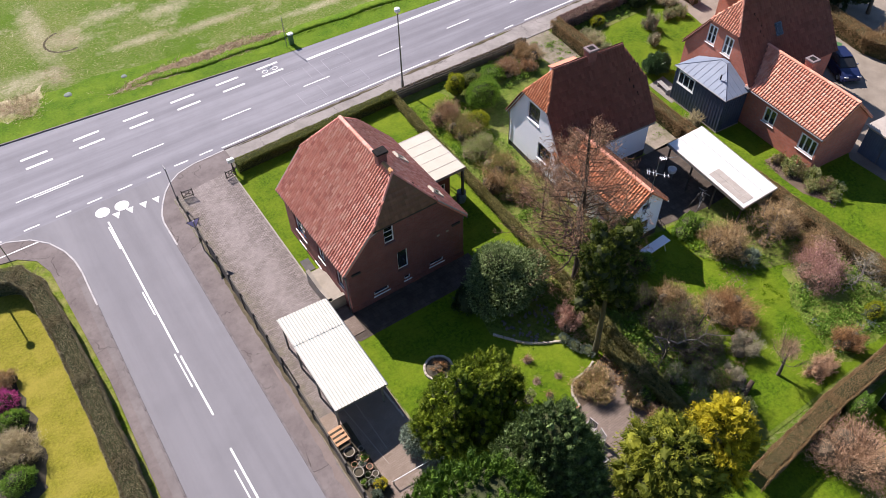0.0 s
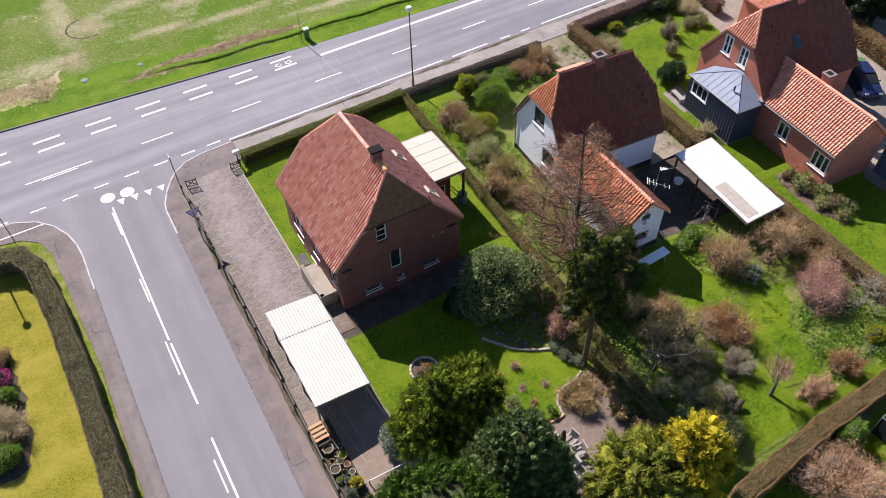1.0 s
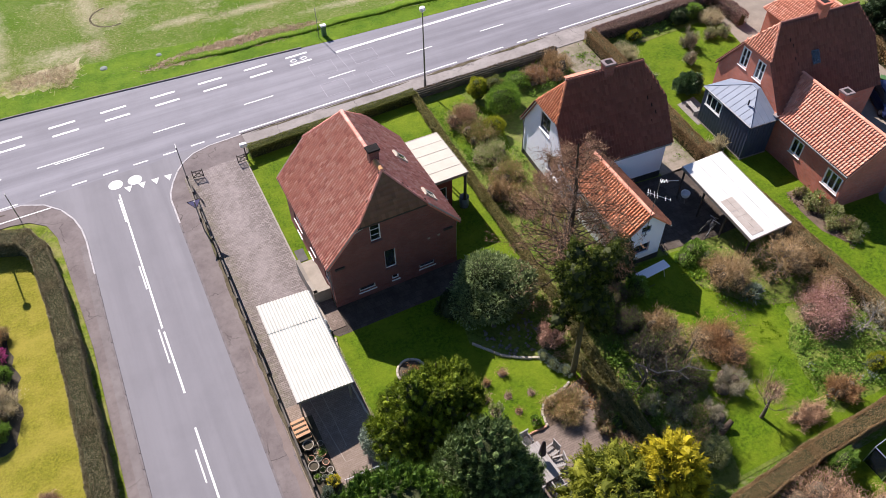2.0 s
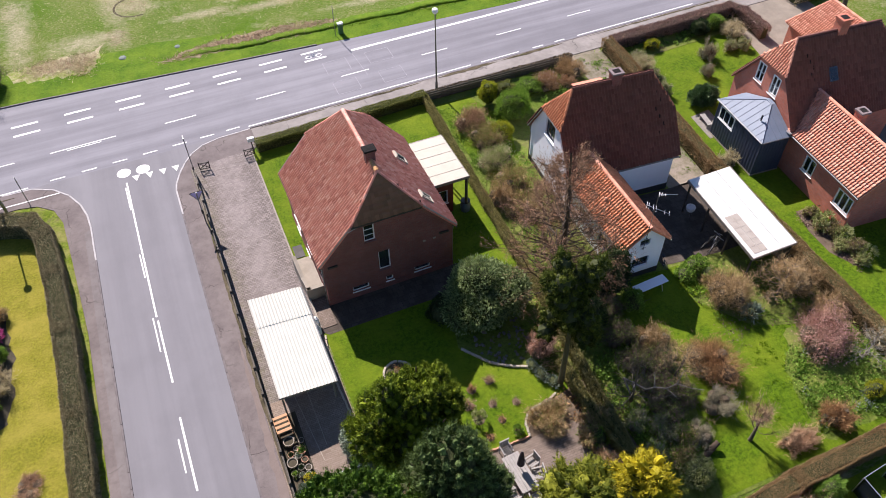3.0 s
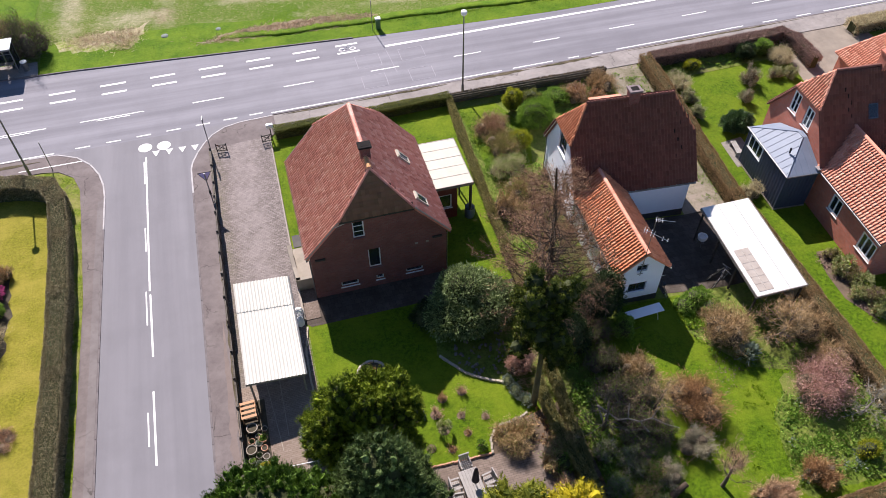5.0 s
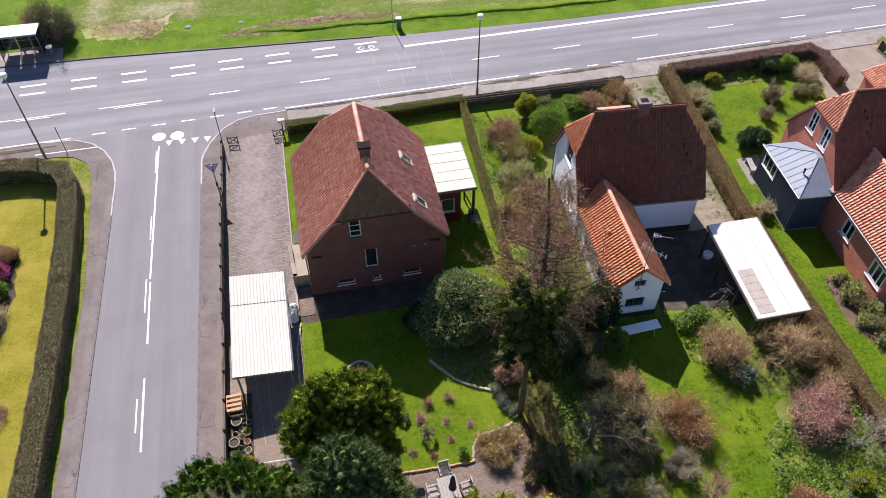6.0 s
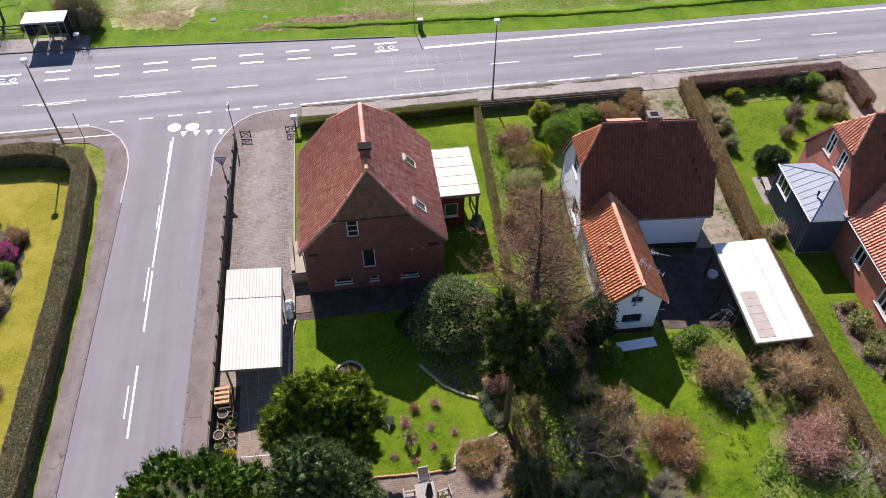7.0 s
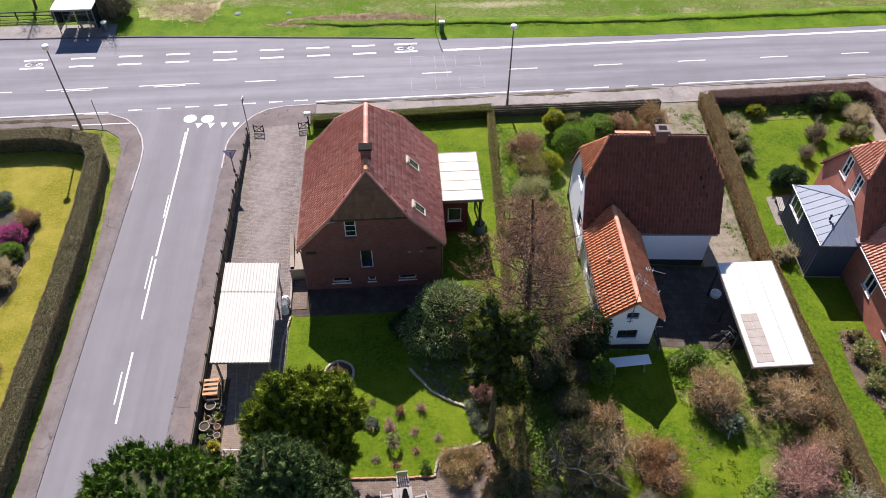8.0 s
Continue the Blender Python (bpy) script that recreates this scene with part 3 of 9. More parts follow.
# ---- walls, windows and roofs ----
def wall(name, parent, m, width, height, openings=(), thick=0.3, clips=(), material=None, base=0.0):
    """A wall in its own plane: x across, z up, its outside towards -y. openings: (x0, z0, x1, z1); clips: (x, z, nx, nz) cut away what lies on the n side."""
    us = sorted({0.0, width, *(v for o in openings for v in (o[0], o[2]))})
    zs = sorted({base, height, *(v for o in openings for v in (o[1], o[3]))})
    bm = bmesh.new()
    grid = {(i, j): bm.verts.new((u, 0, z)) for i, u in enumerate(us) for j, z in enumerate(zs)}
    for i in range(len(us) - 1):
        for j in range(len(zs) - 1):
            cu, cz = (us[i] + us[i + 1]) / 2, (zs[j] + zs[j + 1]) / 2
            if not any(o[0] < cu < o[2] and o[1] < cz < o[3] for o in openings):
                bm.faces.new((grid[i, j], grid[i + 1, j], grid[i + 1, j + 1], grid[i, j + 1]))
    for x, z, nx, nz in clips:
        bmesh.ops.bisect_plane(bm, geom=bm.verts[:] + bm.edges[:] + bm.faces[:], plane_co=(x, 0, z), plane_no=(nx, 0, nz), clear_outer=True)
    r = bmesh.ops.extrude_face_region(bm, geom=bm.faces[:])
    bmesh.ops.translate(bm, vec=(0, thick, 0), verts=[g for g in r["geom"] if isinstance(g, bmesh.types.BMVert)])
    return part(name, bm, material, parent, m=m)


def window(parent, m, w, h, cols=2, rows=2, paint=None, sill=None, deep=0.1, bar=0.07, name="window", rail=0.03):
    """A window in an opening: frame, panes and, where given, a sill. Its outside is towards -y."""
    paint = paint or M_FRAME
    bm = boxes((0, 0, 0, bar, 0.07, h), (w - bar, 0, 0, w, 0.07, h), (bar, 0, 0, w - bar, 0.07, bar), (bar, 0, h - bar, w - bar, 0.07, h))
    win = part(name, bm, paint, parent, m=m @ pose(0, deep, 0))
    for c in range(1, cols):
        part("mullion", boxes((w * c / cols - rail, 0.008, bar, w * c / cols + rail, 0.062, h - bar)), paint, win)
    for k in range(1, rows):
        part("glazing_bar", boxes((bar, 0.014, h * k / rows - 0.022, w - bar, 0.056, h * k / rows + 0.022)), paint, win)
    for c in range(cols):
        part("pane", boxes((w * c / cols + 0.03, 0.03, bar * 0.8, w * (c + 1) / cols - 0.03, 0.04, h - bar * 0.8)), M_GLASS, win)
    if sill:
        part("sill", boxes((-0.06, -deep - 0.06, -0.07, w + 0.06, 0.02, -0.003), bevel=0.012), sill, win)
    return win


def inside(poly, x, y):
    hit = False
    for (x0, y0), (x1, y1) in zip(poly, poly[1:] + poly[:1]):
        if (y0 > y) != (y1 > y) and x < (x1 - x0) * (y - y0) / (y1 - y0) + x0:
            hit = not hit
    return hit


PROFILE = ((0.0, 0.014), (0.16, 0.01), (0.36, 0.024), (0.56, 0.046), (0.74, 0.068), (0.88, 0.08), (0.96, 0.082), (1.0, 0.074), (1.03, 0.05))


def tile_shape(w, h, deep=1.0):
    """One pantile: vertices and faces, x across, y up the slope, z out; deep: how far its roll stands out."""
    over = h * 1.2
    shape = [(x, 0.014 + (z - 0.014) * deep) for x, z in PROFILE]
    v = [(x * w - w / 2, -h / 2, z + 0.046) for x, z in shape] + [(x * w - w / 2, over - h / 2, z) for x, z in shape] + [(x * w - w / 2, -h / 2, z + 0.02) for x, z in shape]
    n = len(PROFILE)
    f = [(k, k + 1, n + k + 1, n + k) for k in range(n - 1)] + [(2 * n + k, 2 * n + k + 1, k + 1, k) for k in range(n - 1)]
    return np.array(v), np.array(f)


def roof_slope(parent, name, o, u, v, poly, material, w=0.215, h=0.335, single=0, seed=1, deep=1.0):
    """A tiled slope. o: its lower corner, u: along the eave, v: up the slope, poly: its outline in (u, v). single: how many tiles are objects of their own."""
    o, u, v = Vector(o), Vector(u).normalized(), Vector(v).normalized()
    n = u.cross(v)
    turn = Matrix((u, v, n)).transposed().to_4x4()
    m = Matrix.Translation(o) @ turn
    bm = bmesh.new()
    bm.faces.new([bm.verts.new((x, y, -0.01)) for x, y in poly])
    r = bmesh.ops.extrude_face_region(bm, geom=bm.faces[:])
    bmesh.ops.translate(bm, vec=(0, 0, -0.09), verts=[g for g in r["geom"] if isinstance(g, bmesh.types.BMVert)])
    deck = part(name, bm, material, parent, m=m)
    rng = random.Random(seed)
    tv, tf = tile_shape(w, h, deep)
    us, vs = [p[0] for p in poly], [p[1] for p in poly]
    cells = []
    for j in range(int((max(vs) - min(vs)) / h) + 1):
        for i in range(int((max(us) - min(us)) / w) + 1):
            x, y = min(us) + (i + 0.5) * w, min(vs) + (j + 0.5) * h
            if inside(poly, x, y):
                cells.append((x, y))
    one = quads_mesh("tile", tv, tf, material, True) if single else None
    verts, faces = [], []
    for k, (x, y) in enumerate(cells):
        d = np.array((x + rng.uniform(-0.006, 0.006), y + rng.uniform(-0.012, 0.012), rng.uniform(0, 0.01)))
        if k < single:
            part("tile", one, None, deck, m=pose(*d, rng.uniform(-0.6, 0.6), 0, rng.uniform(-0.8, 0.8)))
        else:
            faces.append(tf + len(tv) * len(verts))
            verts.append(tv + d)
    if verts:
        tagged(part("tiles", quads_mesh("tiles", np.concatenate(verts), np.concatenate(faces), material, True), None, deck), kind="stuff")
    return deck


def ridge_line(parent, p, q, material, r=0.12, step=0.36, name="ridge_tile"):
    """Half-round caps along a ridge or hip."""
    p, q = Vector(p), Vector(q)
    d = q - p
    count = max(1, round(d.length / step))
    length = d.length / count
    side = 7
    prof = [(r * math.cos(math.pi * k / (side - 1)), r * 0.8 * math.sin(math.pi * k / (side - 1))) for k in range(side)]
    v = [(x * 1.03, 0, z * 1.04) for x, z in prof] + [(x, length * 1.08, z) for x, z in prof] + [(x, 0, z * 0.9 - 0.01) for x, z in prof] + [(x * 1.03, 0, z * 1.04) for x, z in prof]
    f = [(k, k + 1, side + k + 1, side + k) for k in range(side - 1)] + [(2 * side + k, 2 * side + k + 1, 3 * side + k + 1, 3 * side + k) for k in range(side - 1)]
    me = quads_mesh(name, np.array(v), np.array(f), material, True)
    turn = d.to_track_quat("Y", "Z").to_matrix().to_4x4()
    for k in range(count):
        part(name, me, None, parent, m=Matrix.Translation(p + d * (k / count)) @ turn)


def chimney(parent, x, y, z0, z1, wx, wy, material, cap, m=None):
    bm = boxes((x - wx / 2, y - wy / 2, z0, x + wx / 2, y + wy / 2, z1 - 0.22))
    box(bm, x - wx / 2 - 0.05, y - wy / 2 - 0.05, z1 - 0.22, x + wx / 2 + 0.05, y + wy / 2 + 0.05, z1 - 0.12)
    ch = part("chimney", bm, material, parent)
    bm = boxes((x - wx / 2 - 0.09, y - wy / 2 - 0.09, z1 - 0.12, x + wx / 2 + 0.09, y + wy / 2 + 0.09, z1), bevel=0.015)
    part("cap", bm, cap, ch, "square chimney cap")
    # Flat dark plate in place of the open flue, its darkness put into colour.
    part("flue", boxes((x - wx * 0.36, y - wy * 0.36, z1 - 0.01, x + wx * 0.36, y + wy * 0.36, z1 + 0.012)), M_SOOT_HOLE, ch, "dark plate for the flue opening")
    return ch


# ---- plants ----
def unit(a):
    return a / np.maximum(np.linalg.norm(a, axis=-1, keepdims=True), 1e-9)


def blades(base, way, length, width, rng, bend=0.12, broad=False):
    """Narrow leaves or twigs, from their base along their way: three-cornered, or broad ones with four corners."""
    n = len(base)
    side = unit(np.cross(way, rng.normal(size=(n, 3))))
    up = np.cross(side, way)
    length, width = np.broadcast_to(length, n)[:, None], np.broadcast_to(width, n)[:, None]
    if not broad:
        v = np.stack([base - side * width / 2, base + side * width / 2, base + way * length + up * length * bend], 1).reshape(-1, 3)
        return v, np.arange(3 * n).reshape(n, 3)
    mid = base + way * length * 0.5 + up * length * bend
    v = np.stack([base, mid + side * width / 2, base + way * length, mid - side * width / 2], 1).reshape(-1, 3)
    return v, np.arange(4 * n).reshape(n, 4)


def lobe_points(lobes, n, rng, depth=0.25, rough=0.12, low=-0.35):
    """Points near the outside of a crown made of ellipsoids (x, y, z, rx, ry, rz), with their outward ways, in clusters."""
    lobes = np.array(lobes, float)
    size = lobes[:, 3] * lobes[:, 4] + lobes[:, 4] * lobes[:, 5] + lobes[:, 3] * lobes[:, 5]
    pick = rng.choice(len(lobes), n * 2, p=size / size.sum())
    c, r = lobes[pick, :3], lobes[pick, 3:]
    k = max(24, n // 40)
    seeds = unit(rng.normal(size=(k, 3)))
    d = unit(seeds[rng.integers(0, k, n * 2)] + rng.normal(size=(n * 2, 3)) * 0.22)
    bulge = 1 + rough * np.sin(d @ rng.normal(size=(3,)) * 7 + pick) + rng.normal(size=n * 2) * rough * 0.5
    p = c + d * r * (bulge * (1 - depth * rng.random(n * 2) ** 2))[:, None]
    keep = d[:, 2] > low
    for row in lobes:
        q = ((p - row[:3]) / row[3:])
        keep &= (q * q).sum(1) > 0.5
    p, d = p[keep][:n], d[keep][:n]
    return p, unit(d / r[keep][:n])


def mesh_part(name, vf, material, parent, label="", smooth=False):
    return part(name, quads_mesh(name, vf[0], vf[1], material, smooth), None, parent, label)


def woody(name, vf, material, parent):
    """Twigs, stems or leaves past counting, as one part."""
    return tagged(mesh_part(name, vf, material, parent), kind="stuff")


def tubes(segs, sides=5):
    """Tapered limbs from rows of (p, q, r0, r1)."""
    p, q = np.array([s[0] for s in segs], float), np.array([s[1] for s in segs], float)
    r0, r1 = np.array([s[2] for s in segs])[:, None, None], np.array([s[3] for s in segs])[:, None, None]
    d = unit(q - p)
    a = unit(np.cross(d, np.where(np.abs(d[:, 2:]) > 0.9, (1.0, 0, 0), (0, 0, 1.0))))
    b = np.cross(d, a)
    t = np.linspace(0, 2 * math.pi, sides, endpoint=False)
    ring = a[:, None] * np.cos(t)[None, :, None] + b[:, None] * np.sin(t)[None, :, None]
    v = np.concatenate([p[:, None] + ring * r0, q[:, None] + ring * r1], 1)
    k = np.arange(sides)
    f = np.stack([k, (k + 1) % sides, sides + (k + 1) % sides, sides + k], 1)
    return v.reshape(-1, 3), (f[None] + (np.arange(len(segs)) * 2 * sides)[:, None, None]).reshape(-1, 4)


def one_limb(segs, sides=8):
    """One unbroken tapered limb along consecutive segments."""
    pts = np.array([segs[0][0]] + [q[1] for q in segs], float)
    rad = np.array([segs[0][2]] + [q[3] for q in segs])
    t = np.linspace(0, 2 * math.pi, sides, endpoint=False)
    d = unit(np.gradient(pts, axis=0))
    a = unit(np.cross(d, np.array((0.3, 1.0, 0.1))))
    b = np.cross(d, a)
    v = pts[:, None] + rad[:, None, None] * (a[:, None] * np.cos(t)[None, :, None] + b[:, None] * np.sin(t)[None, :, None])
    k = np.arange(sides)
    ring = np.stack([k, (k + 1) % sides, sides + (k + 1) % sides, sides + k], 1)
    return v.reshape(-1, 3), (ring[None] + (np.arange(len(segs)) * sides)[:, None, None]).reshape(-1, 4)


def crooked(p, way, length, r0, r1, rng, steps=4, wander=0.25, lift=0.0):
    """Segments of one limb that bends as it goes, and its points."""
    segs, p, way = [], np.array(p, float), unit(np.array(way, float))
    for k in range(steps):
        way = unit(way + rng.normal(size=3) * wander + np.array((0, 0, lift)))
        q = p + way * length / steps
        a, b = r0 + (r1 - r0) * k / steps, r0 + (r1 - r0) * (k + 1) / steps
        segs.append((p, q, a, b))
        p = q
    return segs, p, way


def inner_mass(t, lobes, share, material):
    """Rough solid filler inside a dense shrub, the inner shade put into its colour."""
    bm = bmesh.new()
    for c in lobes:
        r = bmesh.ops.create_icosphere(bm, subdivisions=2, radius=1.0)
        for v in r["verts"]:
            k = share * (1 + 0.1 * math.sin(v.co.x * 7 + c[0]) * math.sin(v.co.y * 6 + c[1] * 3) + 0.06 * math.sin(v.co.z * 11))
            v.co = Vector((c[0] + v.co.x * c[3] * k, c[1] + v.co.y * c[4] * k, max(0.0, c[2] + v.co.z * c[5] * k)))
    return tagged(part("inner_filler", bm, material, t), kind="stuff")


def leafy_bush(name, label, x, y, lobes, leaf, n, size, seed, width=0.45, lift=0.3, z=None, category="shrub", core=True, group=""):
    """A dense shrub: stems, a dark inner filler, and leaves. lobes are about its foot."""
    rng = np.random.default_rng(seed)
    t = thing(name, label, category, x, y, gz(x, y) if z is None else z, group=group)
    p, d = lobe_points(lobes, n, rng)
    way = unit(d + rng.normal(size=d.shape) * 0.55 + np.array((0, 0, lift)))
    L = size * rng.uniform(0.6, 1.3, len(p))
    mesh_part("foliage", blades(p, way, L, L * width, rng, broad=size >= 0.11), leaf, t)
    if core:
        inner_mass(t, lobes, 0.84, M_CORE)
    segs = []
    for c in lobes:
        for _ in range(4):
            goal = np.array(c[:3]) + rng.normal(size=3) * np.array(c[3:]) * 0.4
            foot = np.array((rng.normal() * 0.08, rng.normal() * 0.08, -0.05))
            s, _, _ = crooked(foot, goal - foot, float(np.linalg.norm(goal - foot)), 0.045, 0.015, rng, 3, 0.15)
            segs += s
    woody("stem", tubes(segs), M_TRUNK, t)
    return t


def twig_bush(name, label, x, y, r, h, twig, n, seed, thick=0.02, upright=0.7, leaf=None, leaves=0, leaf_size=0.07, z=None, category="shrub", ry=None):
    """A shrub of bare twigs that spray from its foot, with buds or leaves where given."""
    rng = np.random.default_rng(seed)
    t = thing(name, label, category, x, y, gz(x, y) if z is None else z)
    ry, thick, n = ry or r, thick * 1.7, int(n * 1.3)
    segs, tips, ways = [], [], []
    subs = [(0.0, 0.0, 0.8, 1.0)]
    if r > 0.7:
        subs = []
        for k in range(5):
            a = k * 1.26 + rng.uniform(-0.4, 0.4)
            d = rng.uniform(0.28, 0.62)
            subs.append((d * math.cos(a), d * math.sin(a), rng.uniform(0.36, 0.58), rng.uniform(0.6, 1.08)))
    for _ in range(max(14, int(n / 100))):
        sx, sy, sr, sh = subs[rng.integers(0, len(subs))]
        a, k = rng.uniform(0, 2 * math.pi), math.sqrt(rng.random())
        goal = np.array((r * (sx + sr * k * math.cos(a)), ry * (sy + sr * k * math.sin(a)), h * sh * (1 - 0.5 * k * k) * rng.uniform(0.65, 1.08)))
        foot = np.array((goal[0] * 0.3, goal[1] * 0.3, -0.04))
        s, e, w = crooked(foot, goal - foot, float(np.linalg.norm(goal - foot)), thick * 1.3, thick * 0.45, rng, 4, 0.16, 0.03)
        segs += s
        for q in s[1:]:
            tips.append(q[1])
            ways.append(unit(q[1] - q[0]))
    woody("stem", tubes(segs, 4), M_TRUNK, t)
    if r > 0.5:
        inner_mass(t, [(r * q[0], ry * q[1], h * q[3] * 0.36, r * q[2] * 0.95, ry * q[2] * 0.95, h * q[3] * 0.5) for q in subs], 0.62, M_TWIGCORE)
    tips, ways = np.array(tips), np.array(ways)
    n = int(n * 1.7)
    pick = rng.integers(0, len(tips), n)
    base = tips[pick] + rng.normal(size=(n, 3)) * np.array((r, ry, h)) * 0.11
    base[:, 2] = np.abs(base[:, 2])
    way = unit(ways[pick] + rng.normal(size=(n, 3)) * 0.8 + np.array((0, 0, upright)) * 0.5)
    woody("twig", blades(base, way, rng.uniform(0.1, 0.32, n) * min(1.0, h), thick * rng.uniform(0.6, 1.1, n), rng), twig, t)
    if leaf:
        pick = rng.integers(0, n, leaves)
        b = base[pick] + way[pick] * rng.uniform(0, 0.3, leaves)[:, None]
        woody("foliage", blades(b, unit(way[pick] + rng.normal(size=(leaves, 3)) * 0.7), leaf_size * rng.uniform(0.6, 1.3, leaves), leaf_size * 0.6, rng), leaf, t)
    return t


def hedge(name, label, path, wide, high, leaf, seed, per=1900, size=0.065, core=None, z=None, twiggy=0.0):
    """A clipped hedge along a plan path: a dark inner filler and leaves over its top and sides."""
    rng = np.random.default_rng(seed)
    t = thing(name, label, "hedge")
    P, D = [], []
    verts, faces = [], []
    for (x0, y0), (x1, y1) in zip(path, path[1:]):
        length = math.hypot(x1 - x0, y1 - y0)
        ux, uy = (x1 - x0) / length, (y1 - y0) / length
        n = int(1.5 * per * length * (wide + 2 * high) / 2.6)
        s = rng.uniform(-wide * 0.35, length + wide * 0.35, n)
        face = rng.random(n) * (wide + 2 * high)
        top = face < wide
        sign = np.where(rng.random(n) < 0.5, -1.0, 1.0)
        wob = 0.03 * np.sin(s * 1.3 + seed) + 0.02 * np.sin(s * 4.3 + 2) + rng.normal(size=n) * 0.015
        across = np.where(top, (face / wide - 0.5) * wide, sign * (wide / 2 - 0.05 * rng.random(n) + wob))
        up = np.where(top, high + wob - 0.1 * rng.random(n) ** 2, high * np.sqrt(rng.random(n)))
        up += np.where(top & (np.abs(across) > wide * 0.42), -0.06, 0)
        x, y = x0 + ux * s - uy * across, y0 + uy * s + ux * across
        ground = np.array([gz(a, b) if z is None else z for a, b in zip(x, y)])
        P.append(np.stack([x, y, up + ground], 1))
        nx = np.where(top, 0, sign)
        D.append(np.stack([-uy * nx, ux * nx, np.where(top, 1.0, 0.25)], 1))
        steps = max(2, int(length / 0.8))
        for k in range(steps):
            a, b = length * k / steps - (0.12 if k == 0 else 0), length * (k + 1) / steps + (0.12 if k == steps - 1 else 0)
            w, base = wide / 2 - 0.11, len(verts)
            for q in (a, b):
                g = gz(x0 + ux * q, y0 + uy * q) if z is None else z
                for c, e in ((-w, -0.05), (w, -0.05), (w * 0.85, high - 0.14), (-w * 0.85, high - 0.14)):
                    verts.append((x0 + ux * q - uy * c, y0 + uy * q + ux * c, g + e))
            faces += [(base + i, base + (i + 1) % 4, base + 4 + (i + 1) % 4, base + 4 + i) for i in range(4)] + [(base, base + 3, base + 2, base + 1), (base + 4, base + 5, base + 6, base + 7)]
    woody("inner_filler", (np.array(verts), np.array(faces)), core or M_CORE, t)
    P, D = np.concatenate(P), np.concatenate(D)
    way = unit(unit(D) + rng.normal(size=D.shape) * 0.75)
    L = size * rng.uniform(0.6, 1.4, len(P))
    mesh_part("foliage", blades(P - unit(D) * 0.03, way, L * (1 + twiggy), L * (0.55 - 0.35 * twiggy), rng), leaf, t)
    return t


def clump_crown(t, lobes, leaf, clumps, per, r, rng, lift=0.3, flat=0.6, size=0.2, width=0.2, droop=0.0, low=-0.4, rough=0.12, name="crown", core=None, share=0.7, stretch=0.5, apart=1.35, aim=0.35, heart=0.0):
    """A crown of separate leafy clumps with dark filler in the gaps between them; the clumps stand out along the limbs
    and turn up or droop at their ends.
    """
    p, d = lobe_points(lobes, clumps * 6, rng, 0.3, rough, low)
    keep = []
    cell = {}
    gap = r * apart
    for k in range(len(p)):
        key = tuple((p[k] // gap).astype(int))
        near = [q for a in (-1, 0, 1) for b in (-1, 0, 1) for c in (-1, 0, 1) for q in cell.get((key[0] + a, key[1] + b, key[2] + c), ())]
        if all(np.linalg.norm(p[k] - p[q]) > gap for q in near):
            cell.setdefault(key, []).append(k)
            keep.append(k)
        if len(keep) >= clumps:
            break
    p, d = p[keep], d[keep]
    big = rng.uniform(0.65, 1.35, len(p))
    ax = unit(d + np.array((0, 0, lift)) + rng.normal(size=d.shape) * 0.25)
    k = np.repeat(np.arange(len(p)), per)
    q = unit(rng.normal(size=(len(k), 3)) + ax[k] * 0.45)
    rad = rng.uniform(0.3, 1.0, (len(k), 1)) * (r * big[k])[:, None]
    along = (q * ax[k]).sum(1, keepdims=True)
    base = p[k] + (q - ax[k] * along * (1 - flat)) * rad + ax[k] * along * rad * stretch
    base[:, 2] -= droop * np.maximum(rad[:, 0] - 0.3 * r, 0) ** 2 / r
    way = unit(ax[k] * aim + q + rng.normal(size=(len(k), 3)) * 0.45 + np.array((0, 0, -0.5 * droop)))
    L = size * rng.uniform(0.6, 1.3, len(k))
    v, f = blades(base, way, L, L * width, rng, 0.1)
    if heart:
        ball = bmesh.new()
        bmesh.ops.create_icosphere(ball, subdivisions=2, radius=1.0)
        bv, bf = np.array([q.co[:] for q in ball.verts]), np.array([[q.index for q in c.verts] for c in ball.faces])
        ball.free()
        side = unit(np.cross(ax, rng.normal(size=ax.shape)))
        up = np.cross(side, ax)
        wide = (heart * r * big)[:, None, None]
        lump = 1 + 0.22 * rng.normal(size=(len(p), len(bv), 1))
        hv = (side[:, None] * bv[None, :, :1] + up[:, None] * bv[None, :, 1:2] + ax[:, None] * bv[None, :, 2:] * (1 + stretch * 0.6)) * wide * lump + p[:, None]
        hf = bf[None] + np.arange(len(p))[:, None, None] * len(bv) + len(v)
        v, f = np.concatenate([v, hv.reshape(-1, 3)]), np.concatenate([f, hf.reshape(-1, 3)])
    crown = mesh_part(name, (v, f), leaf, t)
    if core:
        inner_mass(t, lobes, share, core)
    return crown


